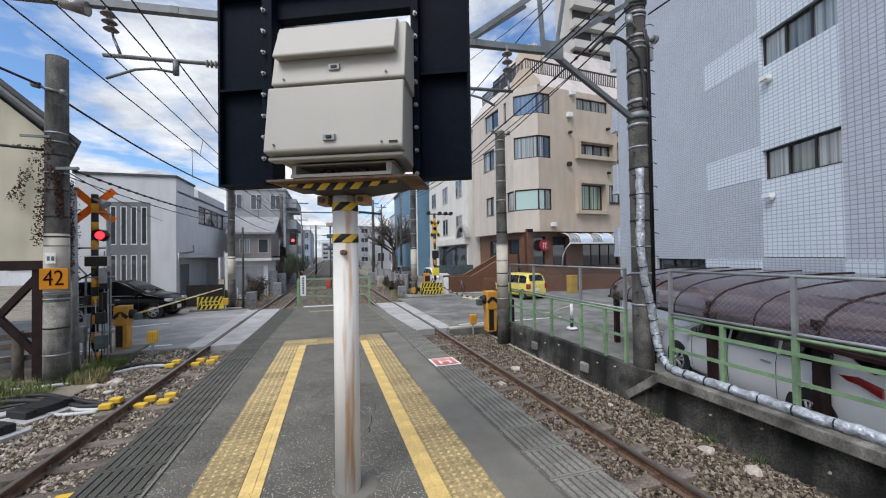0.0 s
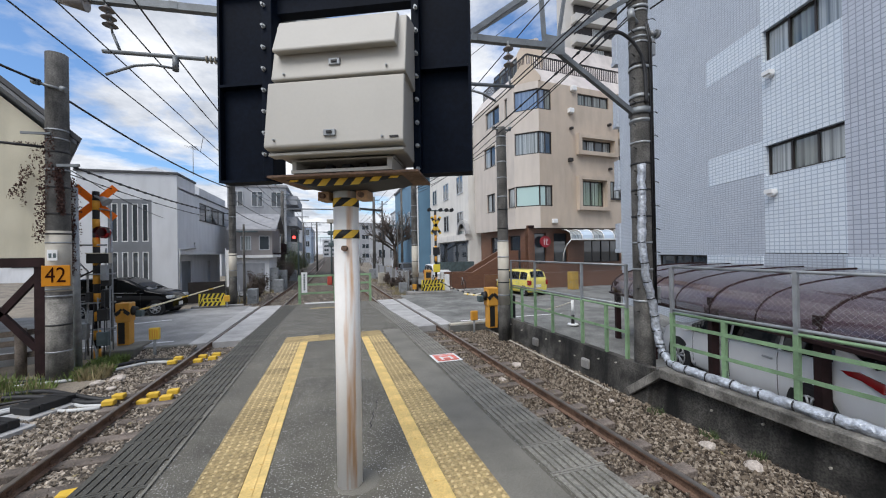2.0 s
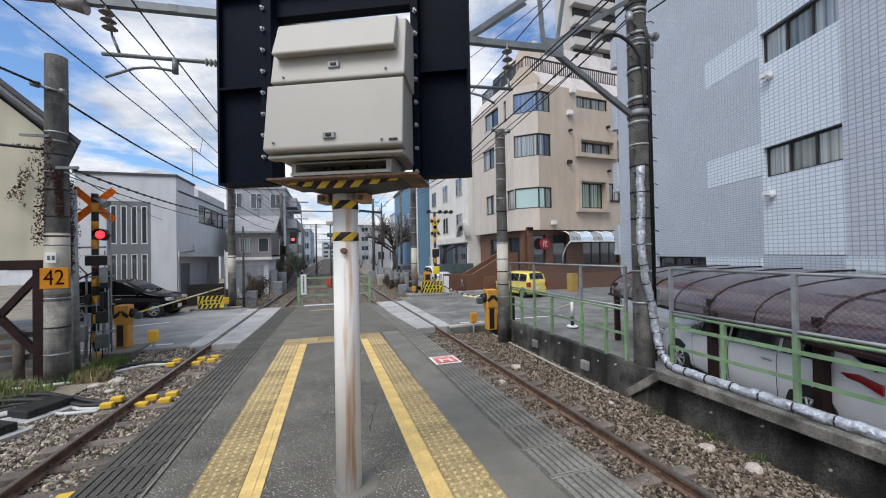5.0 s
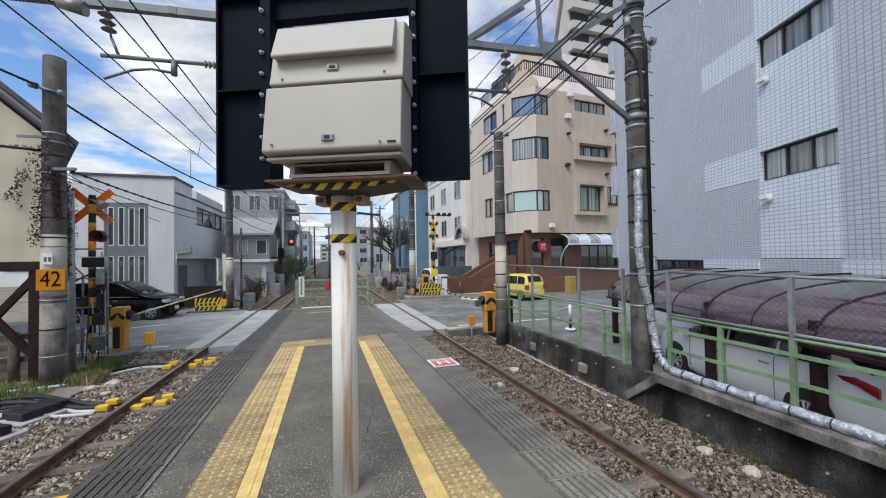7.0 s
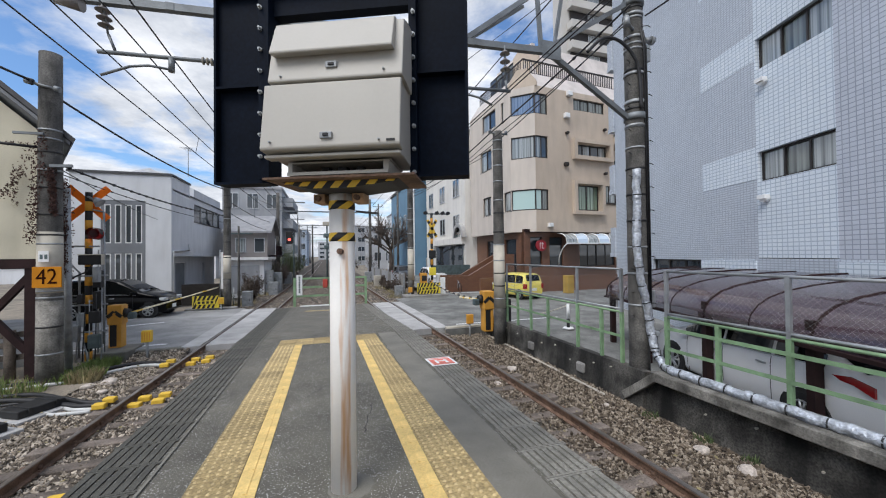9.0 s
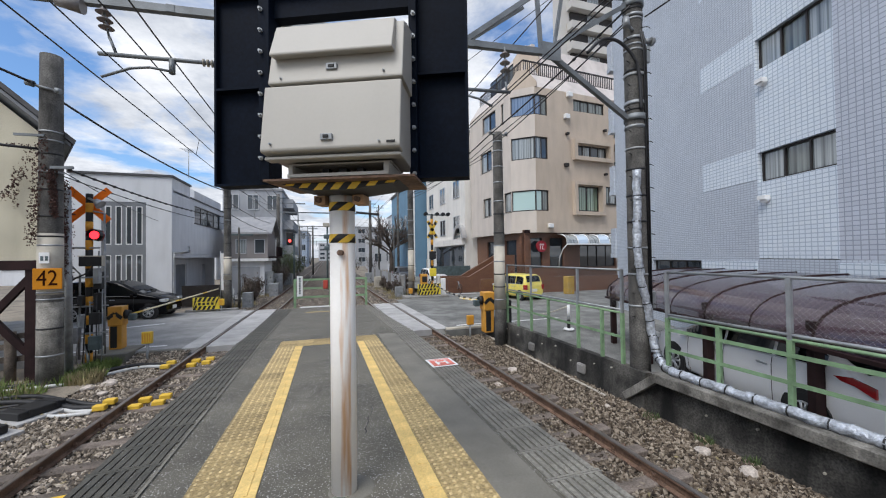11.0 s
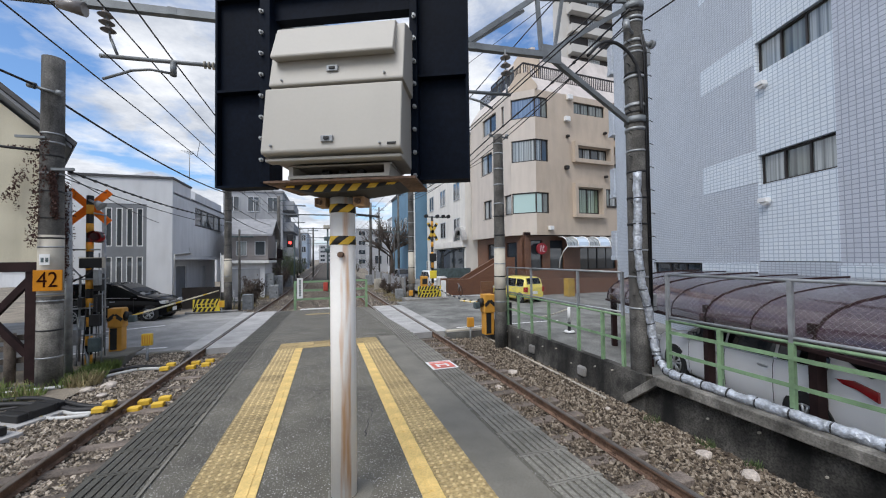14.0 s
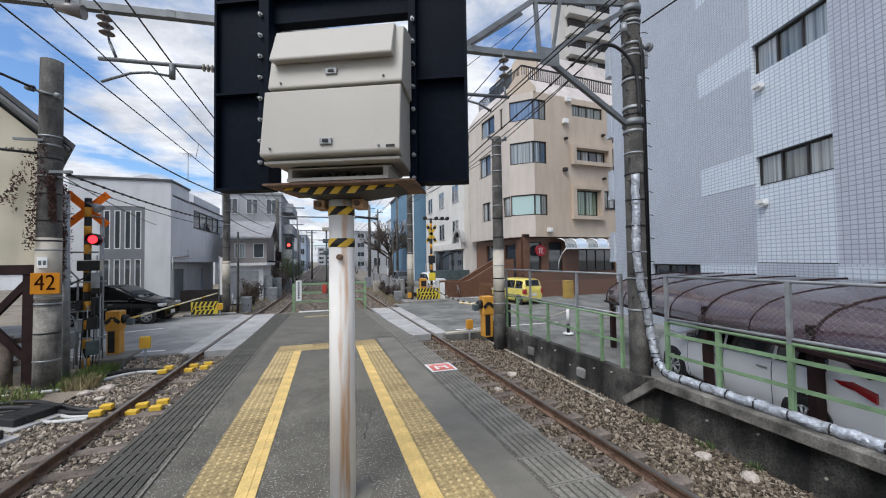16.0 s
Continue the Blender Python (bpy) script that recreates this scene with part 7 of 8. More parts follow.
for x, z, s in ((-2.68, 4.87, 0), (-2.62, 5.2, 1), (2.62, 5.02, 0), (2.85, 5.3, 1)):
    wire([(x, -6, z), (x * 1.0, 5.7, z), (x, 46, z), (x, 60, z), (x, 200, z)], 0.0085, "taut overhead contact wire above the track" if not s else "overhead messenger wire above the track", 0.0)
wire([(-2.9, -6, 6.0), (-2.75, 5.85, 5.92), (-2.7, 46, 5.6), (-2.7, 200, 5.6)], 0.011, "dark feeder wire along the railway", 0.0, 6)
wire([(-2.15, -6, 5.9), (-2.1, 6, 5.5), (-2.2, 46, 5.4), (-2.2, 200, 5.4)], 0.011, "dark feeder wire along the railway")
wire([(3.3, -6, 6.4), (3.2, 5.4, 6.35), (3.2, 46, 6.0), (3.2, 200, 6.0)], 0.010, "dark feeder wire along the railway", 0.0, 5)
for y in (9.2, 14, 19):
    for pa, pb in (((-2.68, y, 4.86), (-2.62, y, 5.21)), ((2.62, y, 5.01), (2.85, y, 5.31))):
        b = N()
        tube(b, [pa, pb], 0.005, 5)
        solid("dropper", b, CABLE, "thin dropper between overhead wires", "dropper", "droppers")
# thick twisted cables by the west pole
b_w = (-6.12, 10.35, 6.52)
wire([(-7.4, 5.0, 6.6), b_w], 0.028, "thick twisted supply cable at the west pole", 0.05)
wire([b_w, (-4.95, 21.5, 6.1)], 0.028, "thick twisted supply cable between poles", 0.25)
wire([(-5.75, 10.45, 4.75), (-4.95, 21.5, 4.75)], 0.022, "thick black telephone cable with spacers", 0.18, 26)
wire([(-5.75, 10.45, 4.68), (-9.5, 25.9, 4.9)], 0.012, "thin service cable to the white house", 0.1, 10)
wire([(-5.75, 10.45, 4.55), (-4.95, 21.5, 4.4)], 0.012, "thin service cable between poles", 0.15, 16)
wire([(-10.5, 8.5, 5.15), (-6.1, 10.5, 5.1)], 0.03, "vine-covered cable to the pole", 0.03)
wire([(-4.9, 21.6, 5.6), (-4.6, 40, 6.0)], 0.02, "black cable along the houses", 0.3)
wire([(-4.9, 21.6, 5.0), (-4.6, 40, 5.2)], 0.02, "black cable along the houses", 0.3)
wire([(-4.9, 21.6, 6.6), (-4.6, 40, 7.6)], 0.012, "thin cable along the houses", 0.2)
# brackets on the west pole
b = N()
tube(b, [(-0.22, -0.22, 6.92), (0.2, -0.22, 6.82)], 0.03, 8)
tube(b, [(-0.3, -0.24, 6.95), (-0.18, -0.24, 6.92)], 0.07, 10)
tube(b, [(0.2, -0.24, 6.83), (0.3, -0.24, 6.8)], 0.06, 10)
part("cross_arm", b, STEEL, pole_w)
b = N()
bar(b, (0.1, -0.2, 5.1), (0.5, -0.2, 5.12), 0.06)
bar(b, (-0.5, -0.25, 5.78), (0.0, -0.22, 5.8), 0.05)
part("cross_arm", b, STEEL, pole_w)
# cables on the east side, between the two poles and on to the far one
e1, e2, e3 = Vector((5.6, 5.45, 7.0)), Vector((5.24, 10.6, 6.42)), Vector((5.2, 23.2, 6.9))
for dx, dz, r, k in ((0.25, 0.0, 0.014, 0), (-0.25, 0.02, 0.02, 6), (-0.35, -0.3, 0.012, 0)):
    wire([e1 + Vector((dx * 0.4, 0, dz + 0.25)), e2 + Vector((dx, 0, dz))], r, "black cable between the east poles", 0.06, k)
    wire([e2 + Vector((dx, 0, dz)), e3 + Vector((dx * 0.5, 0, dz - 0.3))], r, "black cable towards the far pole", 0.3, k)
wire([(7.0, 2.0, 7.9), e1 + Vector((0.35, 0.1, 0.2))], 0.016, "black cable to the tall pole", 0.05)
wire([(2.0, 23.0, 9.6), (4.4, 5.4, 7.6)], 0.008, "thin wire above the gantry")
wire([(8.0, 40, 9.6), (5.2, 23.2, 7.2), (5.3, 10.6, 6.0)], 0.012, "black cable along the road", 0.3)
b = N()
tube(b, [(-0.32, -0.05, 6.85), (0.32, -0.05, 6.85)], 0.03, 8)
for x in (-0.28, 0.05, 0.28):
    tube(b, [(x, -0.05, 6.86), (x, -0.05, 6.95)], 0.05, 8)
part("cross_arm", b, STEEL, pole_e2)
hose("drop_cable", [(4.55, 5.5, 6.25), (4.9, 5.48, 6.55), (5.3, 5.45, 6.5), (5.62, 5.42, 6.1), (5.68, 5.42, 5.3)], 0.03, CABLE, "thick black cable bending down the pole")

# ---- poles, masts and gantries further along ----
for x, y, h, r in ((-4.55, 40, 9.0, 0.2), (-1.95, 60, 7.5, 0.15), (0.1, 34, 4.9, 0.07), (5.1, 45, 9.4, 0.2), (8.5, 45, 11.3, 0.16), (6.8, 50, 9.6, 0.12), (-4.55, 22.6, 4.3, 0.07), (-5.6, 60, 9.5, 0.2), (-5.5, 85, 9.5, 0.2), (5.6, 85, 9.5, 0.2), (9.5, 70, 10, 0.15), (5.3, 30, 5.2, 0.06)):
    pp = thing("line_pole", pose(x, y, -0.4), "slim grey line pole beside the railway", "utility pole", "far line poles")
    b = N()
    tube(b, [(0, 0, 0), (0, 0, h + 0.4)], r, 10, r * 0.75)
    part("shaft", b, POLE, pp)
    b = N()
    bar(b, (-0.7, 0, h), (0.7, 0, h), 0.08)
    part("cross_arm", b, DARKSTEEL, pp)
for y, z, xa, xb in ((40, 7.2, -4.5, 3.2), (60, 7.4, -5.6, 5.2), (85, 7.4, -5.5, 5.6), (115, 7.4, -5.5, 5.6)):
    gg = thing("catenary_gantry", None, "light steel catenary beam across the tracks", "catenary gantry", "far gantries")
    for dz in (0, 0.9):
        b = N()
        bar(b, (xa, y, z + dz), (xb if dz == 0 else xa + 2.5, y, z + dz), 0.12)
        part("beam", b, STEEL, gg)
    for x in (-2.7, 2.7):
        b = N()
        tube(b, [(x, y, z), (x, y, z - 1.4)], 0.05, 6)
        part("hanger", b, STEEL, gg)
b = N()
bar(b, (3.4, 44.8, 7.9), (6.1, 44.8, 7.7), 0.25)
solid("pole_beam", b, BLACK, "thick dark beam on the far pole", "beam")
# colour-light signal showing red
sig = thing("railway_signal", pose(-3.15, 36, 0), "railway colour-light signal showing red", "railway signal")
b = N()
tube(b, [(0.35, 0.2, -0.3), (0.35, 0.2, 4.6)], 0.07, 10)
part("mast", b, DARKSTEEL, sig)
b = N()
bev(bx(b, -0.28, 0.28, 0, 0.2, 3.75, 4.95), 0.08, 2)
part("signal_head", b, BLACK, sig)
b = N()
tube(b, [(0, 0.0, 4.15), (0, -0.03, 4.15)], 0.13, 14)
part("red_lens", b, glow("signal_red", (1.0, 0.05, 0.04), 4.0), sig, "lit red lens")
mast = thing("camera_mast", pose(0.1, 33, 0), "slim mast with lamps and loudspeaker between the tracks", "mast")
b = N()
tube(b, [(0, 0, -0.2), (0, 0, 5.4)], 0.07, 10)
part("shaft", b, DARKSTEEL, mast)
for z, w in ((5.2, 0.35), (4.2, 0.3), (3.2, 0.25)):
    b = N()
    bev(bx(b, -w, w, -0.2, 0.2, z, z + 0.35), 0.05, 1)
    part("fixture", b, POLEPALE if z > 5 else DARKSTEEL, mast)


# ---- houses and buildings further away ----
def block(name, x0, x1, y0, y1, h, wallm, label, rows=3, cols=3, face="s", roof=None, z0=-0.4, win=(0.6, 0.5), bands=False):
    g = thing(name, pose(x0, y0, 0), label, "building")
    b = N()
    bx(b, 0, x1 - x0, 0, y1 - y0, z0, h)
    part("wall", b, wallm, g)
    b = N()
    bx(b, -0.1, x1 - x0 + 0.1, -0.1, y1 - y0 + 0.1, h, h + 0.25)
    part("roof", b, roof or ROOFGREY, g)
    fh = h / rows
    if "s" in face:
        w = (x1 - x0) / cols
        for r in range(rows):
            for c in range(cols):
                window(g, (c + 0.5 - win[0] / 2) * w, (c + 0.5 + win[0] / 2) * w, r * fh + fh * 0.35, r * fh + fh * (0.35 + win[1]), -0.06, 2, GLASS, ALU, bar=0.07)
    if "w" in face:
        d = (y1 - y0) / cols
        m = pose(0, 0, 0, 0, 0, -90)
        for r in range(rows):
            for c in range(cols):
                a = -(c + 0.5) * d
                window(g, a - win[0] * d / 2, a + win[0] * d / 2, r * fh + fh * 0.35, r * fh + fh * (0.35 + win[1]), -0.06, 2, GLASS, ALU, m, bar=0.07)
    if "e" in face:
        d = (y1 - y0) / cols
        m = Matrix.Translation((x1 - x0, 0, 0)) @ pose(0, 0, 0, 0, 0, 90)
        for r in range(rows):
            for c in range(cols):
                a = (c + 0.5) * d
                window(g, a - win[0] * d / 2, a + win[0] * d / 2, r * fh + fh * 0.35, r * fh + fh * (0.35 + win[1]), -0.06, 2, GLASS, ALU, m, bar=0.07)
    return g


WINGWHITE = mat("white_wing_render", (0.74, 0.71, 0.66), 0.85, var=0.06, scale=0.5, stain=0.1)
GREYRENDER = mat("grey_render", (0.36, 0.37, 0.39), 0.85, var=0.1, scale=0.6, stain=0.15)
TAUPE = mat("taupe_siding", (0.27, 0.245, 0.235), 0.85, var=0.1, scale=1.0)
wing = block("annex_building", 12.2, 20, 31.6, 45, 14, WINGWHITE, "white rendered annex with rows of windows and sills", 4, 3, "w", win=(0.4, 0.5))
b = N()
bx(b, -0.35, 0, 0, 10, 3.6, 4.2)
part("ledge", b, WINGWHITE, wing)
b = N()
rows = []
for k in range(13):
    a = math.pi * k / 12
    rows.append([(-0.4, 1.0 + r * math.cos(a), 4.2 + r * math.sin(a)) for r in (1.0, 1.35)] + [(0.0, 1.0 + 1.35 * math.cos(a), 4.2 + 1.35 * math.sin(a))])
sheet(b, rows)
part("arch", b, PALE, wing, "grey arch above the entrance")
for i in range(4):
    b = N()
    bx(b, -0.42, -0.405, 0.35 + i * 0.35, 0.55 + i * 0.35, 4.25, 4.5)
    part("text_bar", b, DARKSTEEL, wing)
b = N()
bx(b, -0.1, -0.02, 0.4, 9.0, 0.3, 3.5)
part("shopfront", b, GLASS, wing, "dark glazed ground-floor shopfront")

# shop details on the corner building
shop = thing("round_shop_sign", pose(15.1, 23.72, 3.2), "round red shop sign with white strokes", "sign")
SIGNRED = mat("red_sign", (0.33, 0.018, 0.03), 0.5, var=0.1)
b = N()
tube(b, [(0, 0, 0), (0, -0.16, 0)], 0.42, 28)
part("disc", b, SIGNRED, shop)
for x0, x1, z0, z1 in ((-0.2, 0.2, 0.1, 0.14), (-0.1, -0.06, 0.04, 0.24), (0.08, 0.12, 0.04, 0.24), (-0.14, -0.1, -0.22, 0.04), (0.04, 0.08, -0.22, 0.04), (0.04, 0.22, -0.22, -0.18)):
    b = N()
    bx(b, x0, x1, -0.175, -0.162, z0, z1)
    part("stroke", b, WHITE, shop)
awn = thing("shop_awning", pose(16.6, 22.6, 3.35), "curved white-framed awning with blue translucent panels", "awning")
AWN = glass("pale_blue_awning", (0.55, 0.66, 0.78), 0.25)
prof = [(0, 0.0), (0.05, 0.3), (0.25, 0.55), (0.6, 0.7), (1.1, 0.75)]
for i in range(5):
    b = N()
    sheet(b, [[(i * 0.95, y, z) for y, z in prof], [(i * 0.95 + 0.93, y, z) for y, z in prof]])
    part("awning_panel", b, AWN if i % 2 else CURTAIN, awn)
for i in range(6):
    b = N()
    tube(b, [(i * 0.95, y - 0.01, z) for y, z in prof], 0.04, 6)
    part("awning_rib", b, WHITE, awn)
b = N()
bx(b, -0.05, 4.8, -0.06, 0.02, -0.08, 0.02)
part("front_rail", b, WHITE, awn)
b = N()
tube(b, [(-0.02, 1.0, -1.6), (-0.02, 0.9, -1.0), (-0.02, 0.5, -0.4), (-0.02, 0, -0.05)], 0.04, 8)
part("stay", b, WHITE, awn)
# wall units on the beige face
for x, z, s in ((3.85, 13.25, 0.2), (3.6, 11.75, 0.2), (3.62, 10.6, 0.1), (3.5, 8.5, 0.15), (6.85, 11.15, 0.1), (6.85, 8.1, 0.1), (2.15, 4.45, 0.17)):
    b = N()
    bev(bx(b, x - s, x + s, -0.25, 0, z - s * 0.8, z + s * 0.8), 0.03, 1)
    part("vent_hood", b, WHITE if s > 0.15 else FRAME, beige)
# stair with brown walls before the shop
st = thing("shop_stair", pose(9.2, 24.2, 0), "brown tiled stair walls leading up to the shop", "stair")
for y in (0, 1.6):
    b = N()
    prism(b, [(-1.2, -0.1), (4.0, -0.1), (4.0, 2.6), (3.2, 2.6), (0.4, 1.1), (-1.2, 1.1)], y, y + 0.25)
    part("stair_wall", b, BRICK, st)
for i in range(9):
    b = N()
    bx(b, 0.2 + i * 0.3, 4, 0.25, 1.6, 0.17 * i, 0.17 * (i + 1))
    part("step", b, CONCRETE, st)
b = N()
bx(b, 9.5, 21, 21.9, 22.1, 0, 1.05)
solid("low_wall", b, BRICK, "low brown tiled wall before the shop", "wall")
b = N()
bx(b, 8.6, 12.1, 30.2, 30.5, 0, 1.7)
solid("grey_wall", b, DARKSTEEL, "grey rendered boundary wall", "wall")
bk = thing("bicycle", pose(8.7, 23.6, 0), "parked bicycle beside the brown wall", "bicycle")
for y in (0, 1.0):
    b = N()
    pts = [(0, y + 0.32 * math.cos(a * math.pi / 8), 0.33 + 0.32 * math.sin(a * math.pi / 8)) for a in range(17)]
    tube(b, pts, 0.02, 6)
    part("wheel", b, BLACK, bk)
b = N()
tube(b, [(0, 0, 0.33), (0, 0.35, 0.8), (0, 0.8, 0.8), (0, 1.0, 0.33), (0, 0.5, 0.3), (0, 0.35, 0.8)], 0.02, 6)
tube(b, [(0, 0.8, 0.8), (0, 0.8, 1.0), (-0.25, 0.75, 1.02)], 0.015, 6)
part("frame", b, GALV, bk)

# tall block far behind; dark strips on its wall paint the balconies' shade
tall = thing("high_rise", pose(33.6, 45, 0), "pale high-rise block with stacked balconies", "apartment building")
HIGH = mat("high_rise_render", (0.55, 0.53, 0.50), 0.85, var=0.06, scale=0.2)
b = N()
bx(b, 0, 16, 1.2, 3.2, 0, 48)
part("wall", b, HIGH, tall)
for i in range(15):
    z = 3.1 * i + 3
    b = N()
    bx(b, 1.5, 16, 0.9, 1.19, z, z + 1.75)
    part("recess", b, FRAME, tall, "dark strip painted as balcony shade")
    b = N()
    bx(b, 1.0, 16, 0, 1.18, z - 1.2, z - 0.05)
    part("balcony", b, HIGH, tall)
    window(tall, 4.5, 6.5, z + 0.1, z + 1.6, 0.8, 2, CURTAIN, ALU)

# west side: grey block, tiled-roof house, garage, cabinet
apt = block("grey_apartment", -10.4, -4.6, 44, 54, 10.0, GREYRENDER, "grey three-storey apartment with stepped balconies", 3, 3, "s", ROOFGREY)
for z in (3.0, 5.8, 8.2):
    b = N()
    bx(b, 5.8, 6.9, 0.5, 8, z, z + 1.0)
    part("balcony", b, GREYRENDER, apt)
hs = thing("taupe_house", pose(-7.6, 34, 0), "taupe two-storey house with a grey tiled gable roof", "house")
b = N()
bx(b, 0, 2.9, 0, 5, -0.3, 4.8)
prism(b, [(0, 4.8), (5, 4.8), (2.5, 6.1)], 0.0, 2.9)
for v in list(b.verts)[8:]:
    v.co = Vector((v.co.y, v.co.x, v.co.z))
part("wall", b, TAUPE, hs)
for s in (0, 1):
    b = N()
    prism(b, [(2.5, 6.15), (2.5, 6.3), (5.5, 4.75), (5.5, 4.6)] if s else [(2.5, 6.15), (2.5, 6.3), (-0.5, 4.75), (-0.5, 4.6)], -0.4, 3.3)
    for v in b.verts:
        v.co = Vector((v.co.y, v.co.x, v.co.z))
    part("roof_slope", b, ROOFGREY, hs)
window(hs, 0.5, 1.3, 3.0, 4.2, -0.06, 1, CURTAIN, ALU)
window(hs, 1.9, 2.7, 3.0, 4.2, -0.06, 1, GLASS, ALU)
b = N()
bx(b, 2.9, 3.6, 0.5, 5, 2.6, 2.75)
for i in range(12):
    bx(b, 3.5, 3.55, 0.5 + i * 0.38, 0.55 + i * 0.38, 2.75, 3.6)
part("balcony", b, BROWNWOOD, hs)
gr = thing("garage", pose(-6.7, 29.5, 0), "low white garage with a pale flat roof", "garage")
b = N()
bx(b, 0, 2.4, 0, 4, -0.3, 2.4)
part("wall", b, HOUSEWHITE, gr)
b = N()
bx(b, -0.2, 2.7, -0.3, 4.2, 2.4, 2.6)
part("roof", b, WHITE, gr)
b = N()
bx(b, 0.3, 2.1, -0.03, -0.005, 0, 2.0)
part("shutter", b, GREYRENDER, gr)
for x, y, w, h in ((-4.1, 30, 0.35, 1.9), (-3.55, 31, 0.3, 1.7)):
    cb_ = thing("trackside_cabinet", pose(x, y, -0.3), "grey metal trackside cabinet", "cabinet", "trackside cabinets")
    b = N()
    bev(bx(b, -w, w, -0.3, 0.3, 0.3, h), 0.02, 1)
    part("body", b, GALV, cb_)
    b = N()
    bx(b, -w - 0.03, w + 0.03, -0.33, 0.33, 0, 0.3)
    part("plinth", b, CONCRETE, cb_)
# fence, banner and small walls by the white house
b = N()
bx(b, -7.5, -5.6, 23.4, 23.5, 0, 1.15)
solid("dark_fence_panel", b, FRAME, "dark boundary panel beside the house", "fence panel")
bn = thing("banner", pose(-5.45, 22.6, 0), "tall white banner with red writing", "banner")
b = N()
tube(b, [(0, 0, 0), (0, 0, 3.0)], 0.025, 8)
part("pole", b, GALV, bn)
b = N()
bx(b, 0.03, 0.5, -0.01, 0.01, 0.9, 2.9)
cl = part("cloth", b, WHITE, bn)
for i in range(6):
    b = N()
    bx(b, 0.15, 0.38, -0.016, -0.012, 1.1 + i * 0.3, 1.3 + i * 0.3)
    part("text_bar", b, SIGNRED, cl)

# far centre and east: blocks along the line
for x0, x1, y0, y1, h, m_, f in ((-14, -6.5, 62, 75, 7, HOUSEWHITE, "s"), (-12, -6.2, 90, 105, 9, FAR, "s"), (-13, -5.8, 125, 140, 11, mat("far_blue_render", (0.35, 0.42, 0.52), 0.9), "s"), (-16, -7, 170, 190, 13, FAR, "s"),
                                 (11.5, 20, 58, 72, 10, HOUSEWHITE, "sw"), (10, 18, 85, 100, 8, FAR, "sw"), (9, 20, 120, 140, 12, GREYRENDER, "sw"), (-6, 12, 320, 340, 14, FAR, "s"), (-40, -12, 240, 260, 16, FAR, "s"), (10, 60, 240, 270, 15, FAR, "s"), (-40, -15, 60, 80, 8, HOUSEWHITE, "s")):
    block("distant_building", x0, x1, y0, y1, h, m_, "pale distant building along the railway", max(2, int(h / 3)), 3, f)
# blue building's openings and edge
b = N()
bx(b, -0.1, 2.5, -0.1, 12.1, 9.7, 9.95)
part("roof", b, ROOF, blue)
b = N()
bx(b, -0.05, 0.12, -0.05, 0.12, -0.3, 9.7)
part("corner_trim", b, WHITE, blue, "pale corner strip")
window(blue, 1.2, 2.2, 0.2, 2.3, -0.05, 1, GREYSIDING, ALU, name="door")
for i in range(4):
    window(blue, -1.6 - i * 2.6, -0.6 - i * 2.6, 5.5, 6.8, -0.05, 1, GLASS, ALU, pose(0, 0, 0, 0, 0, -90))
# grey boundary fence along the east track
ff = thing("boundary_fence", None, "grey panel fence along the east track", "fence")
for i in range(14):
    y = 24.4 + i * 1.8
    x = 5.0 + i * 0.02
    b = N()
    bx(b, x - 0.02, x + 0.02, y, y + 1.72, -0.2, 1.25)
    part("panel", b, GREYRENDER if i % 3 else CONCRETE, ff)
    b = N()
    bx(b, x - 0.05, x + 0.05, y - 0.08, y, -0.3, 1.4)
    part("post", b, GALV, ff)
far_top = [(0, 0.8), (0.05, 1.0), (0.35, 1.45), (0.7, 1.52), (2.0, 1.52), (2.3, 1.42), (2.9, 1.0), (3.5, 0.9), (3.75, 0.75), (3.8, 0.5)]
far_belt = [(0, 0.98), (3.8, 0.86)]
for nm, mm_, lab, col in (("white_car", pose(8.9, 33, 0, 0, 0, 183), "white car waiting on the road beyond", (0.72, 0.72, 0.72)), ("dark_car", pose(7.6, 40, 0, 0, 0, 183), "dark car parked along the fence", (0.03, 0.035, 0.045))):
    car(nm, mm_, lab, car_paint(nm + "_far_paint", col), 1.6, far_top, far_belt, 0.3, (0.65, 3.1), (0.06, 0.38, 2.25, 2.9))


# ---- shrubs and a bare tree ----
def shrub(x, y, z, r, h, count, material, label, name="shrub"):
    rng = random.Random(int(x * 100 + y * 10))
    s = thing(name, pose(x, y, z), label, "shrub", "trackside shrubs")
    b = N()
    tips = []
    for i in range(14):
        a = rng.uniform(0, 6.28)
        tip = Vector((math.cos(a) * r * rng.uniform(0.3, 0.9), math.sin(a) * r * rng.uniform(0.3, 0.9), h * rng.uniform(0.45, 1.0)))
        tube(b, [(0, 0, 0), tip * 0.5 + Vector((0, 0, 0.1)), tip], 0.025, 5, 0.006)
        tips.append(tip)
    part("stem", b, BROWNWOOD, s)
    b = N()
    for _ in range(count):
        t = rng.choice(tips)
        c = t * rng.uniform(0.55, 1.05) + Vector((rng.gauss(0, 0.16), rng.gauss(0, 0.16), rng.gauss(0, 0.14))) * r
        e = Euler((rng.uniform(0, 6), rng.uniform(0, 6), rng.uniform(0, 6))).to_matrix()
        l = rng.uniform(0.03, 0.075)
        b.faces.new([b.verts.new(c + e @ Vector(v)) for v in ((-l, 0, 0), (0, -l * 0.5, 0), (l, 0, 0), (0, l * 0.5, 0.01))])
    f = part("foliage", b, material, s)
    return s


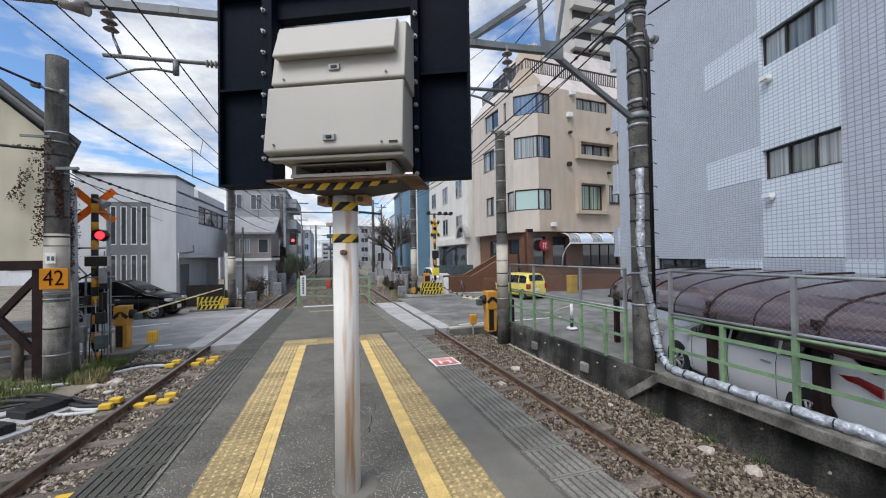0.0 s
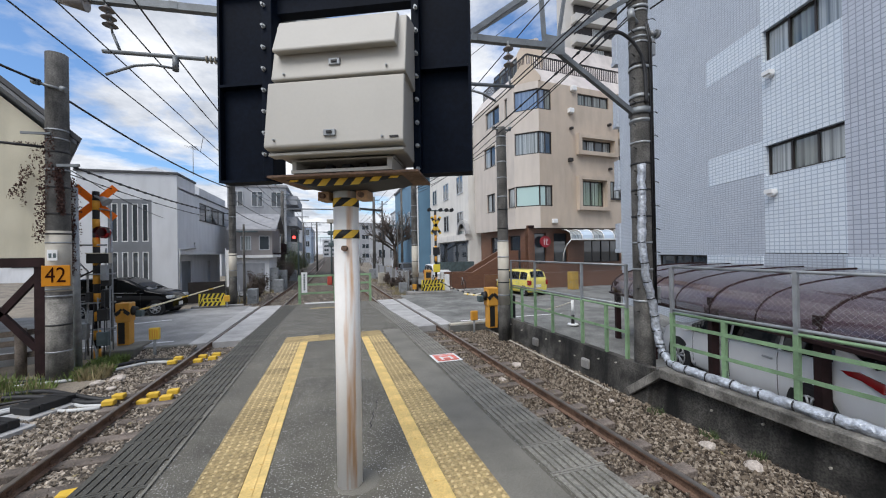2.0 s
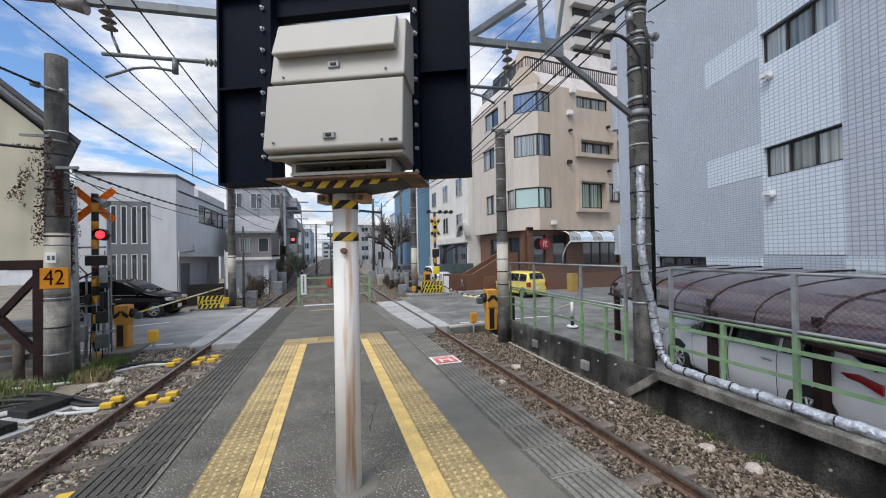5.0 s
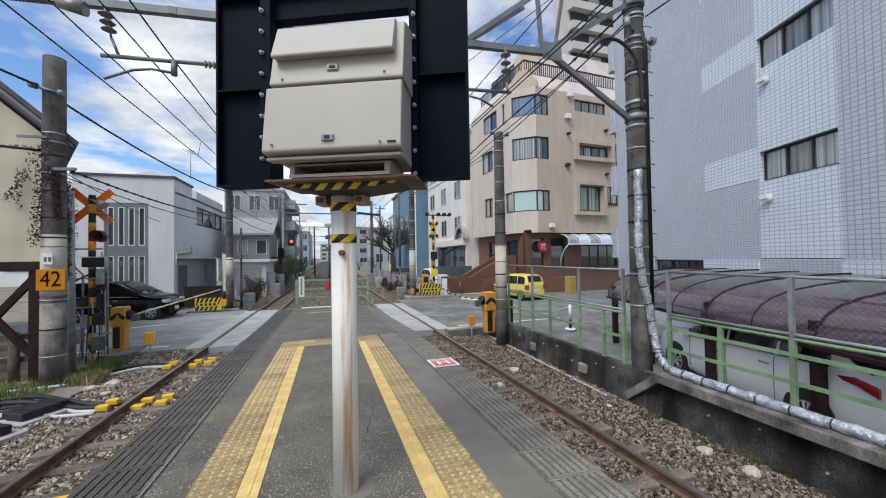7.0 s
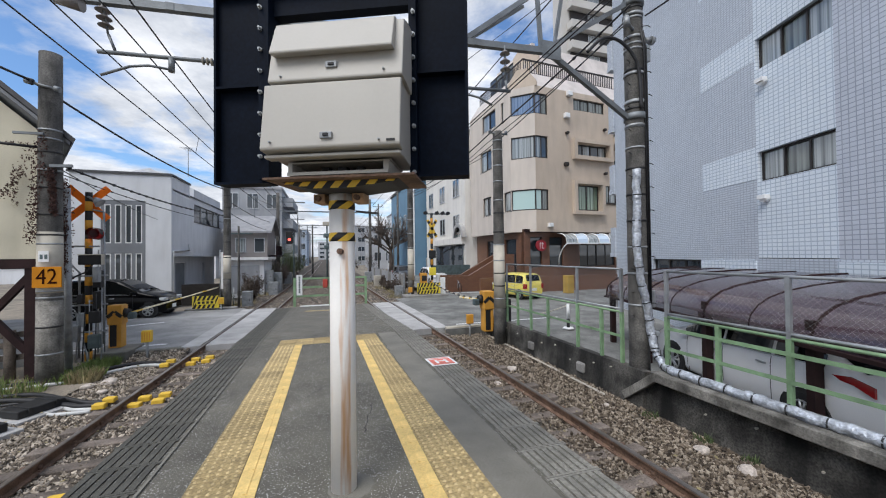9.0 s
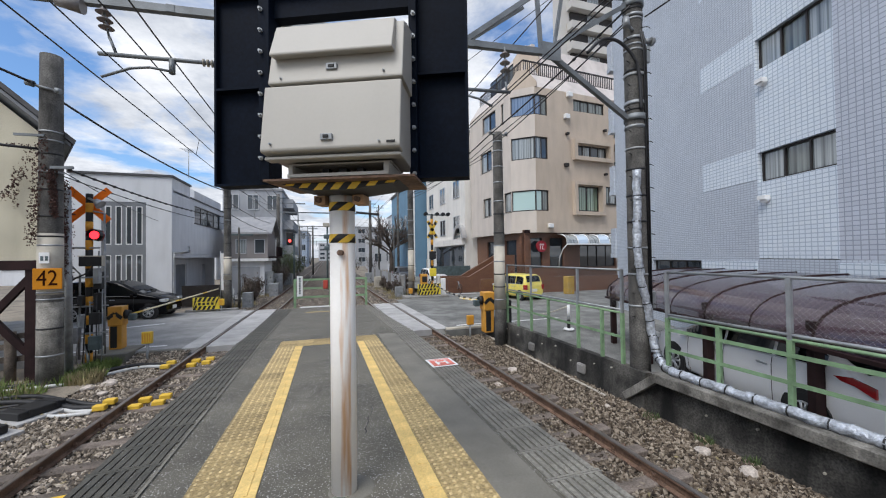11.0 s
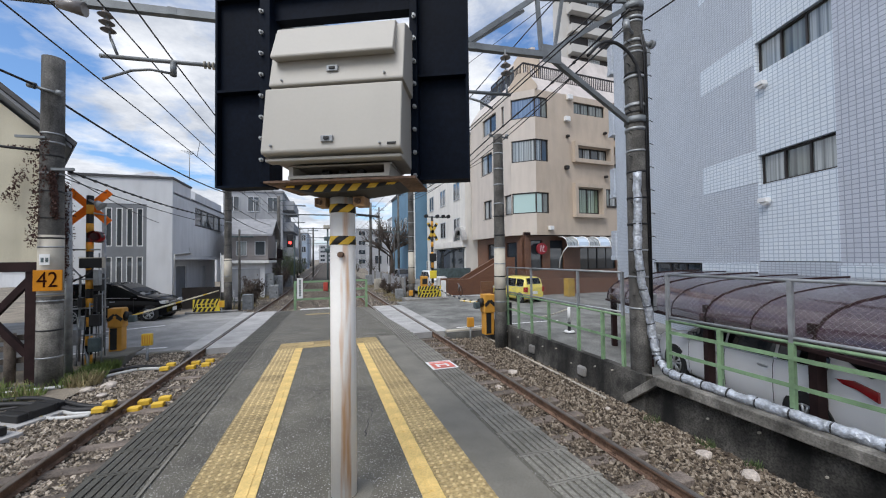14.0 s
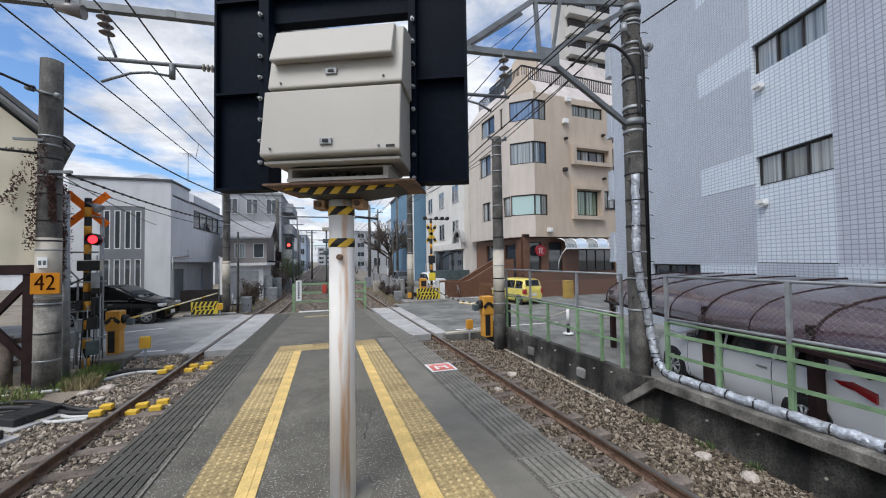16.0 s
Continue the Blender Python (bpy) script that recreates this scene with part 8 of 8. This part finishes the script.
DULLGREEN = mat("dull_shrub_leaf", (0.075, 0.08, 0.04), 0.85, var=0.45, scale=4.0)
TWIG = mat("bare_twig", (0.11, 0.085, 0.07), 0.9, var=0.35)
shrub(-4.35, 25.5, -0.3, 0.75, 1.9, 1800, TWIG, "brown leafless shrub by the track")
shrub(-4.9, 27.2, -0.3, 0.7, 1.4, 1200, DULLGREEN, "dull green shrub by the track")
shrub(-3.9, 34.5, -0.3, 1.0, 2.6, 1800, TWIG, "brown shrub by the cabinets")
shrub(-4.0, 42, -0.3, 1.4, 4.0, 2500, LEAF, "green shrub along the line")
shrub(-4.6, 52, -0.3, 1.6, 3.2, 2000, DULLGREEN, "dull green shrub along the line")
shrub(4.75, 25.6, -0.3, 0.55, 1.3, 1200, TWIG, "brown twiggy shrub by the fence")
shrub(4.6, 29, -0.3, 0.5, 0.9, 900, TWIG, "brown twiggy shrub by the fence")
for x, y, r, h, mm_ in ((-4.3, 30.5, 0.8, 1.7, DULLGREEN), (-4.4, 32.6, 0.9, 2.2, DULLGREEN), (-4.0, 37.5, 1.1, 2.6, TWIG), (-4.2, 47, 1.3, 2.8, DULLGREEN), (-3.9, 57, 1.4, 3.0, LEAF), (4.9, 33, 0.6, 1.1, TWIG), (5.4, 27.4, 0.6, 1.5, TWIG), (-5.6, 23.6, 0.5, 0.9, DULLGREEN)):
    shrub(x, y, -0.3, r, h, 1500, mm_, "unkempt shrub growing along the line")
tree = thing("bare_tree", pose(8.4, 50, -0.3) @ Matrix.Diagonal((1.25, 1.25, 1.3, 1)), "leafless tree with a spreading crown of fine twigs", "tree")
rng = random.Random(11)
trunk, twigs = N(), N()
tube(trunk, [(0, 0, 0), (0.1, 0, 1.5), (0.0, 0.1, 3.0)], 0.28, 10, 0.18)
for i in range(13):
    a = i * 2.4 + rng.uniform(-0.3, 0.3)
    el = rng.uniform(0.25, 1.2)
    p = Vector((0, 0.1, rng.uniform(2.2, 3.0)))
    d = Vector((math.cos(a) * math.cos(el), math.sin(a) * math.cos(el), math.sin(el)))
    q_ = p + d * rng.uniform(2.2, 3.4)
    tube(trunk, [p, p.lerp(q_, 0.5) + Vector((0, 0, 0.15)), q_], 0.09, 6, 0.04)
    for k in range(16):
        s0 = p.lerp(q_, rng.uniform(0.35, 1.0))
        dd = (d + Vector((rng.uniform(-1, 1), rng.uniform(-1, 1), rng.uniform(-0.4, 1))) * 0.8).normalized()
        e0 = s0 + dd * rng.uniform(0.6, 1.5)
        tube(twigs, [s0, e0], 0.04, 4, 0.014)
        for _ in range(5):
            e1_ = e0 + Vector((rng.uniform(-1, 1), rng.uniform(-1, 1), rng.uniform(-0.5, 1))) * 0.5
            tube(twigs, [s0.lerp(e0, rng.uniform(0.4, 1)), e1_], 0.022, 3, 0.008)
part("trunk", trunk, TWIG, tree)
part("crown", twigs, TWIG, tree)


# ---- more along the line: rails, boxes, signs and far shrubs ----
for i, (x, y, h, w, mm_) in enumerate(((-4.2, 23.0, 1.0, 0.25, GALV), (-3.6, 29.0, 1.1, 0.3, GALV), (4.55, 24.0, 0.9, 0.25, GALV), (4.4, 33.5, 1.1, 0.3, POLEPALE), (-3.7, 40.5, 1.3, 0.4, GALV), (4.3, 40.0, 1.2, 0.35, GALV))):
    g = thing("relay_cabinet", pose(x, y, -0.3), "small metal relay cabinet on a plinth by the track", "cabinet", "relay cabinets")
    b = N()
    bev(bx(b, -w, w, -0.22, 0.22, 0.15, h), 0.02, 1)
    part("body", b, mm_, g)
    b = N()
    bx(b, -w - 0.04, w + 0.04, -0.26, 0.26, 0, 0.15)
    part("plinth", b, CONCRETE, g)
    b = N()
    bx(b, w * 0.5, w * 0.6, -0.235, -0.222, h * 0.45, h * 0.6)
    part("handle", b, BLACK, g)
for x, y, z, w, h, mm_ in ((-5.9, 38, 2.4, 0.4, 0.9, WHITE),):
    g = thing("street_sign", pose(x, y, 0), "small street sign on a slim post", "sign", "street signs")
    b = N()
    tube(b, [(0, 0, -0.2), (0, 0, z + h)], 0.04, 8)
    part("post", b, GALV, g)
    b = N()
    bx(b, -w, w, -0.06, -0.04, z, z + h)
    part("sign_board", b, mm_, g)
for k in range(10):
    x, y = (-5.2 - random.random(), 64 + k * 11) if k % 2 else (6.2 + random.random() * 2, 60 + k * 12)
    shrub(x, y, -0.3, 1.6, 3.2, 700, DULLGREEN if k % 3 else TWIG, "distant shrub along the line")
# handrail and step fence beside the west houses
hr = thing("track_fence", None, "low wire fence on slim posts beside the west track", "fence")
for i in range(16):
    b = N()
    tube(b, [(-5.1, 24 + i * 1.6, -0.3), (-5.1, 24 + i * 1.6, 0.85)], 0.03, 6)
    part("post", b, GALV, hr)
for z in (0.3, 0.55, 0.8):
    b = N()
    tube(b, [(-5.1, 24, z), (-5.1, 48, z)], 0.012, 5)
    part("wire", b, GALV, hr)
# television aerials on the roofs
for x, y, z in ((-9.5, 31, 8.8), (-6.0, 36, 6.2), (-8, 46, 10.2), (14, 62, 10.2)):
    g = thing("roof_aerial", pose(x, y, z), "thin television aerial on a roof", "aerial", "roof aerials")
    b = N()
    tube(b, [(0, 0, -0.3), (0, 0, 1.8)], 0.025, 6)
    part("mast", b, GALV, g)
    for k in range(5):
        b = N()
        tube(b, [(-0.4 + 0.04 * k, -0.5 + k * 0.25, 1.7), (0.4 - 0.04 * k, -0.5 + k * 0.25, 1.7)], 0.012, 4)
        part("element", b, GALV, g)
    b = N()
    tube(b, [(0, -0.55, 1.7), (0, 0.55, 1.7)], 0.015, 5)
    part("boom", b, GALV, g)


def motions():
    """Warning lamp flashes imitated by an added turning lens, one face lit, one dark."""
    here = (0.17, -0.12, 3.31)
    changes = (0.3, 0.9, 1.5, 2.1, 2.72, 3.38, 4.02, 4.62, 5.23, 5.82, 6.45, 7.05, 7.65,
               8.3, 8.87, 9.5, 10.1, 10.75, 11.28, 11.85, 12.55, 13.15, 13.85, 14.38,
               15.12, 15.65)

    def turned(deg):
        return pose(*here, 0, 0, deg)
    rows = [(0.0, turned(0))]
    angle = 0
    for t in changes:
        for k in range(4):
            rows.append((t + k * 0.0333, turned(angle + 60 * k)))
        angle += 180
    rows.append((16.0, turned(angle)))
    walk(lens, rows)


motions()
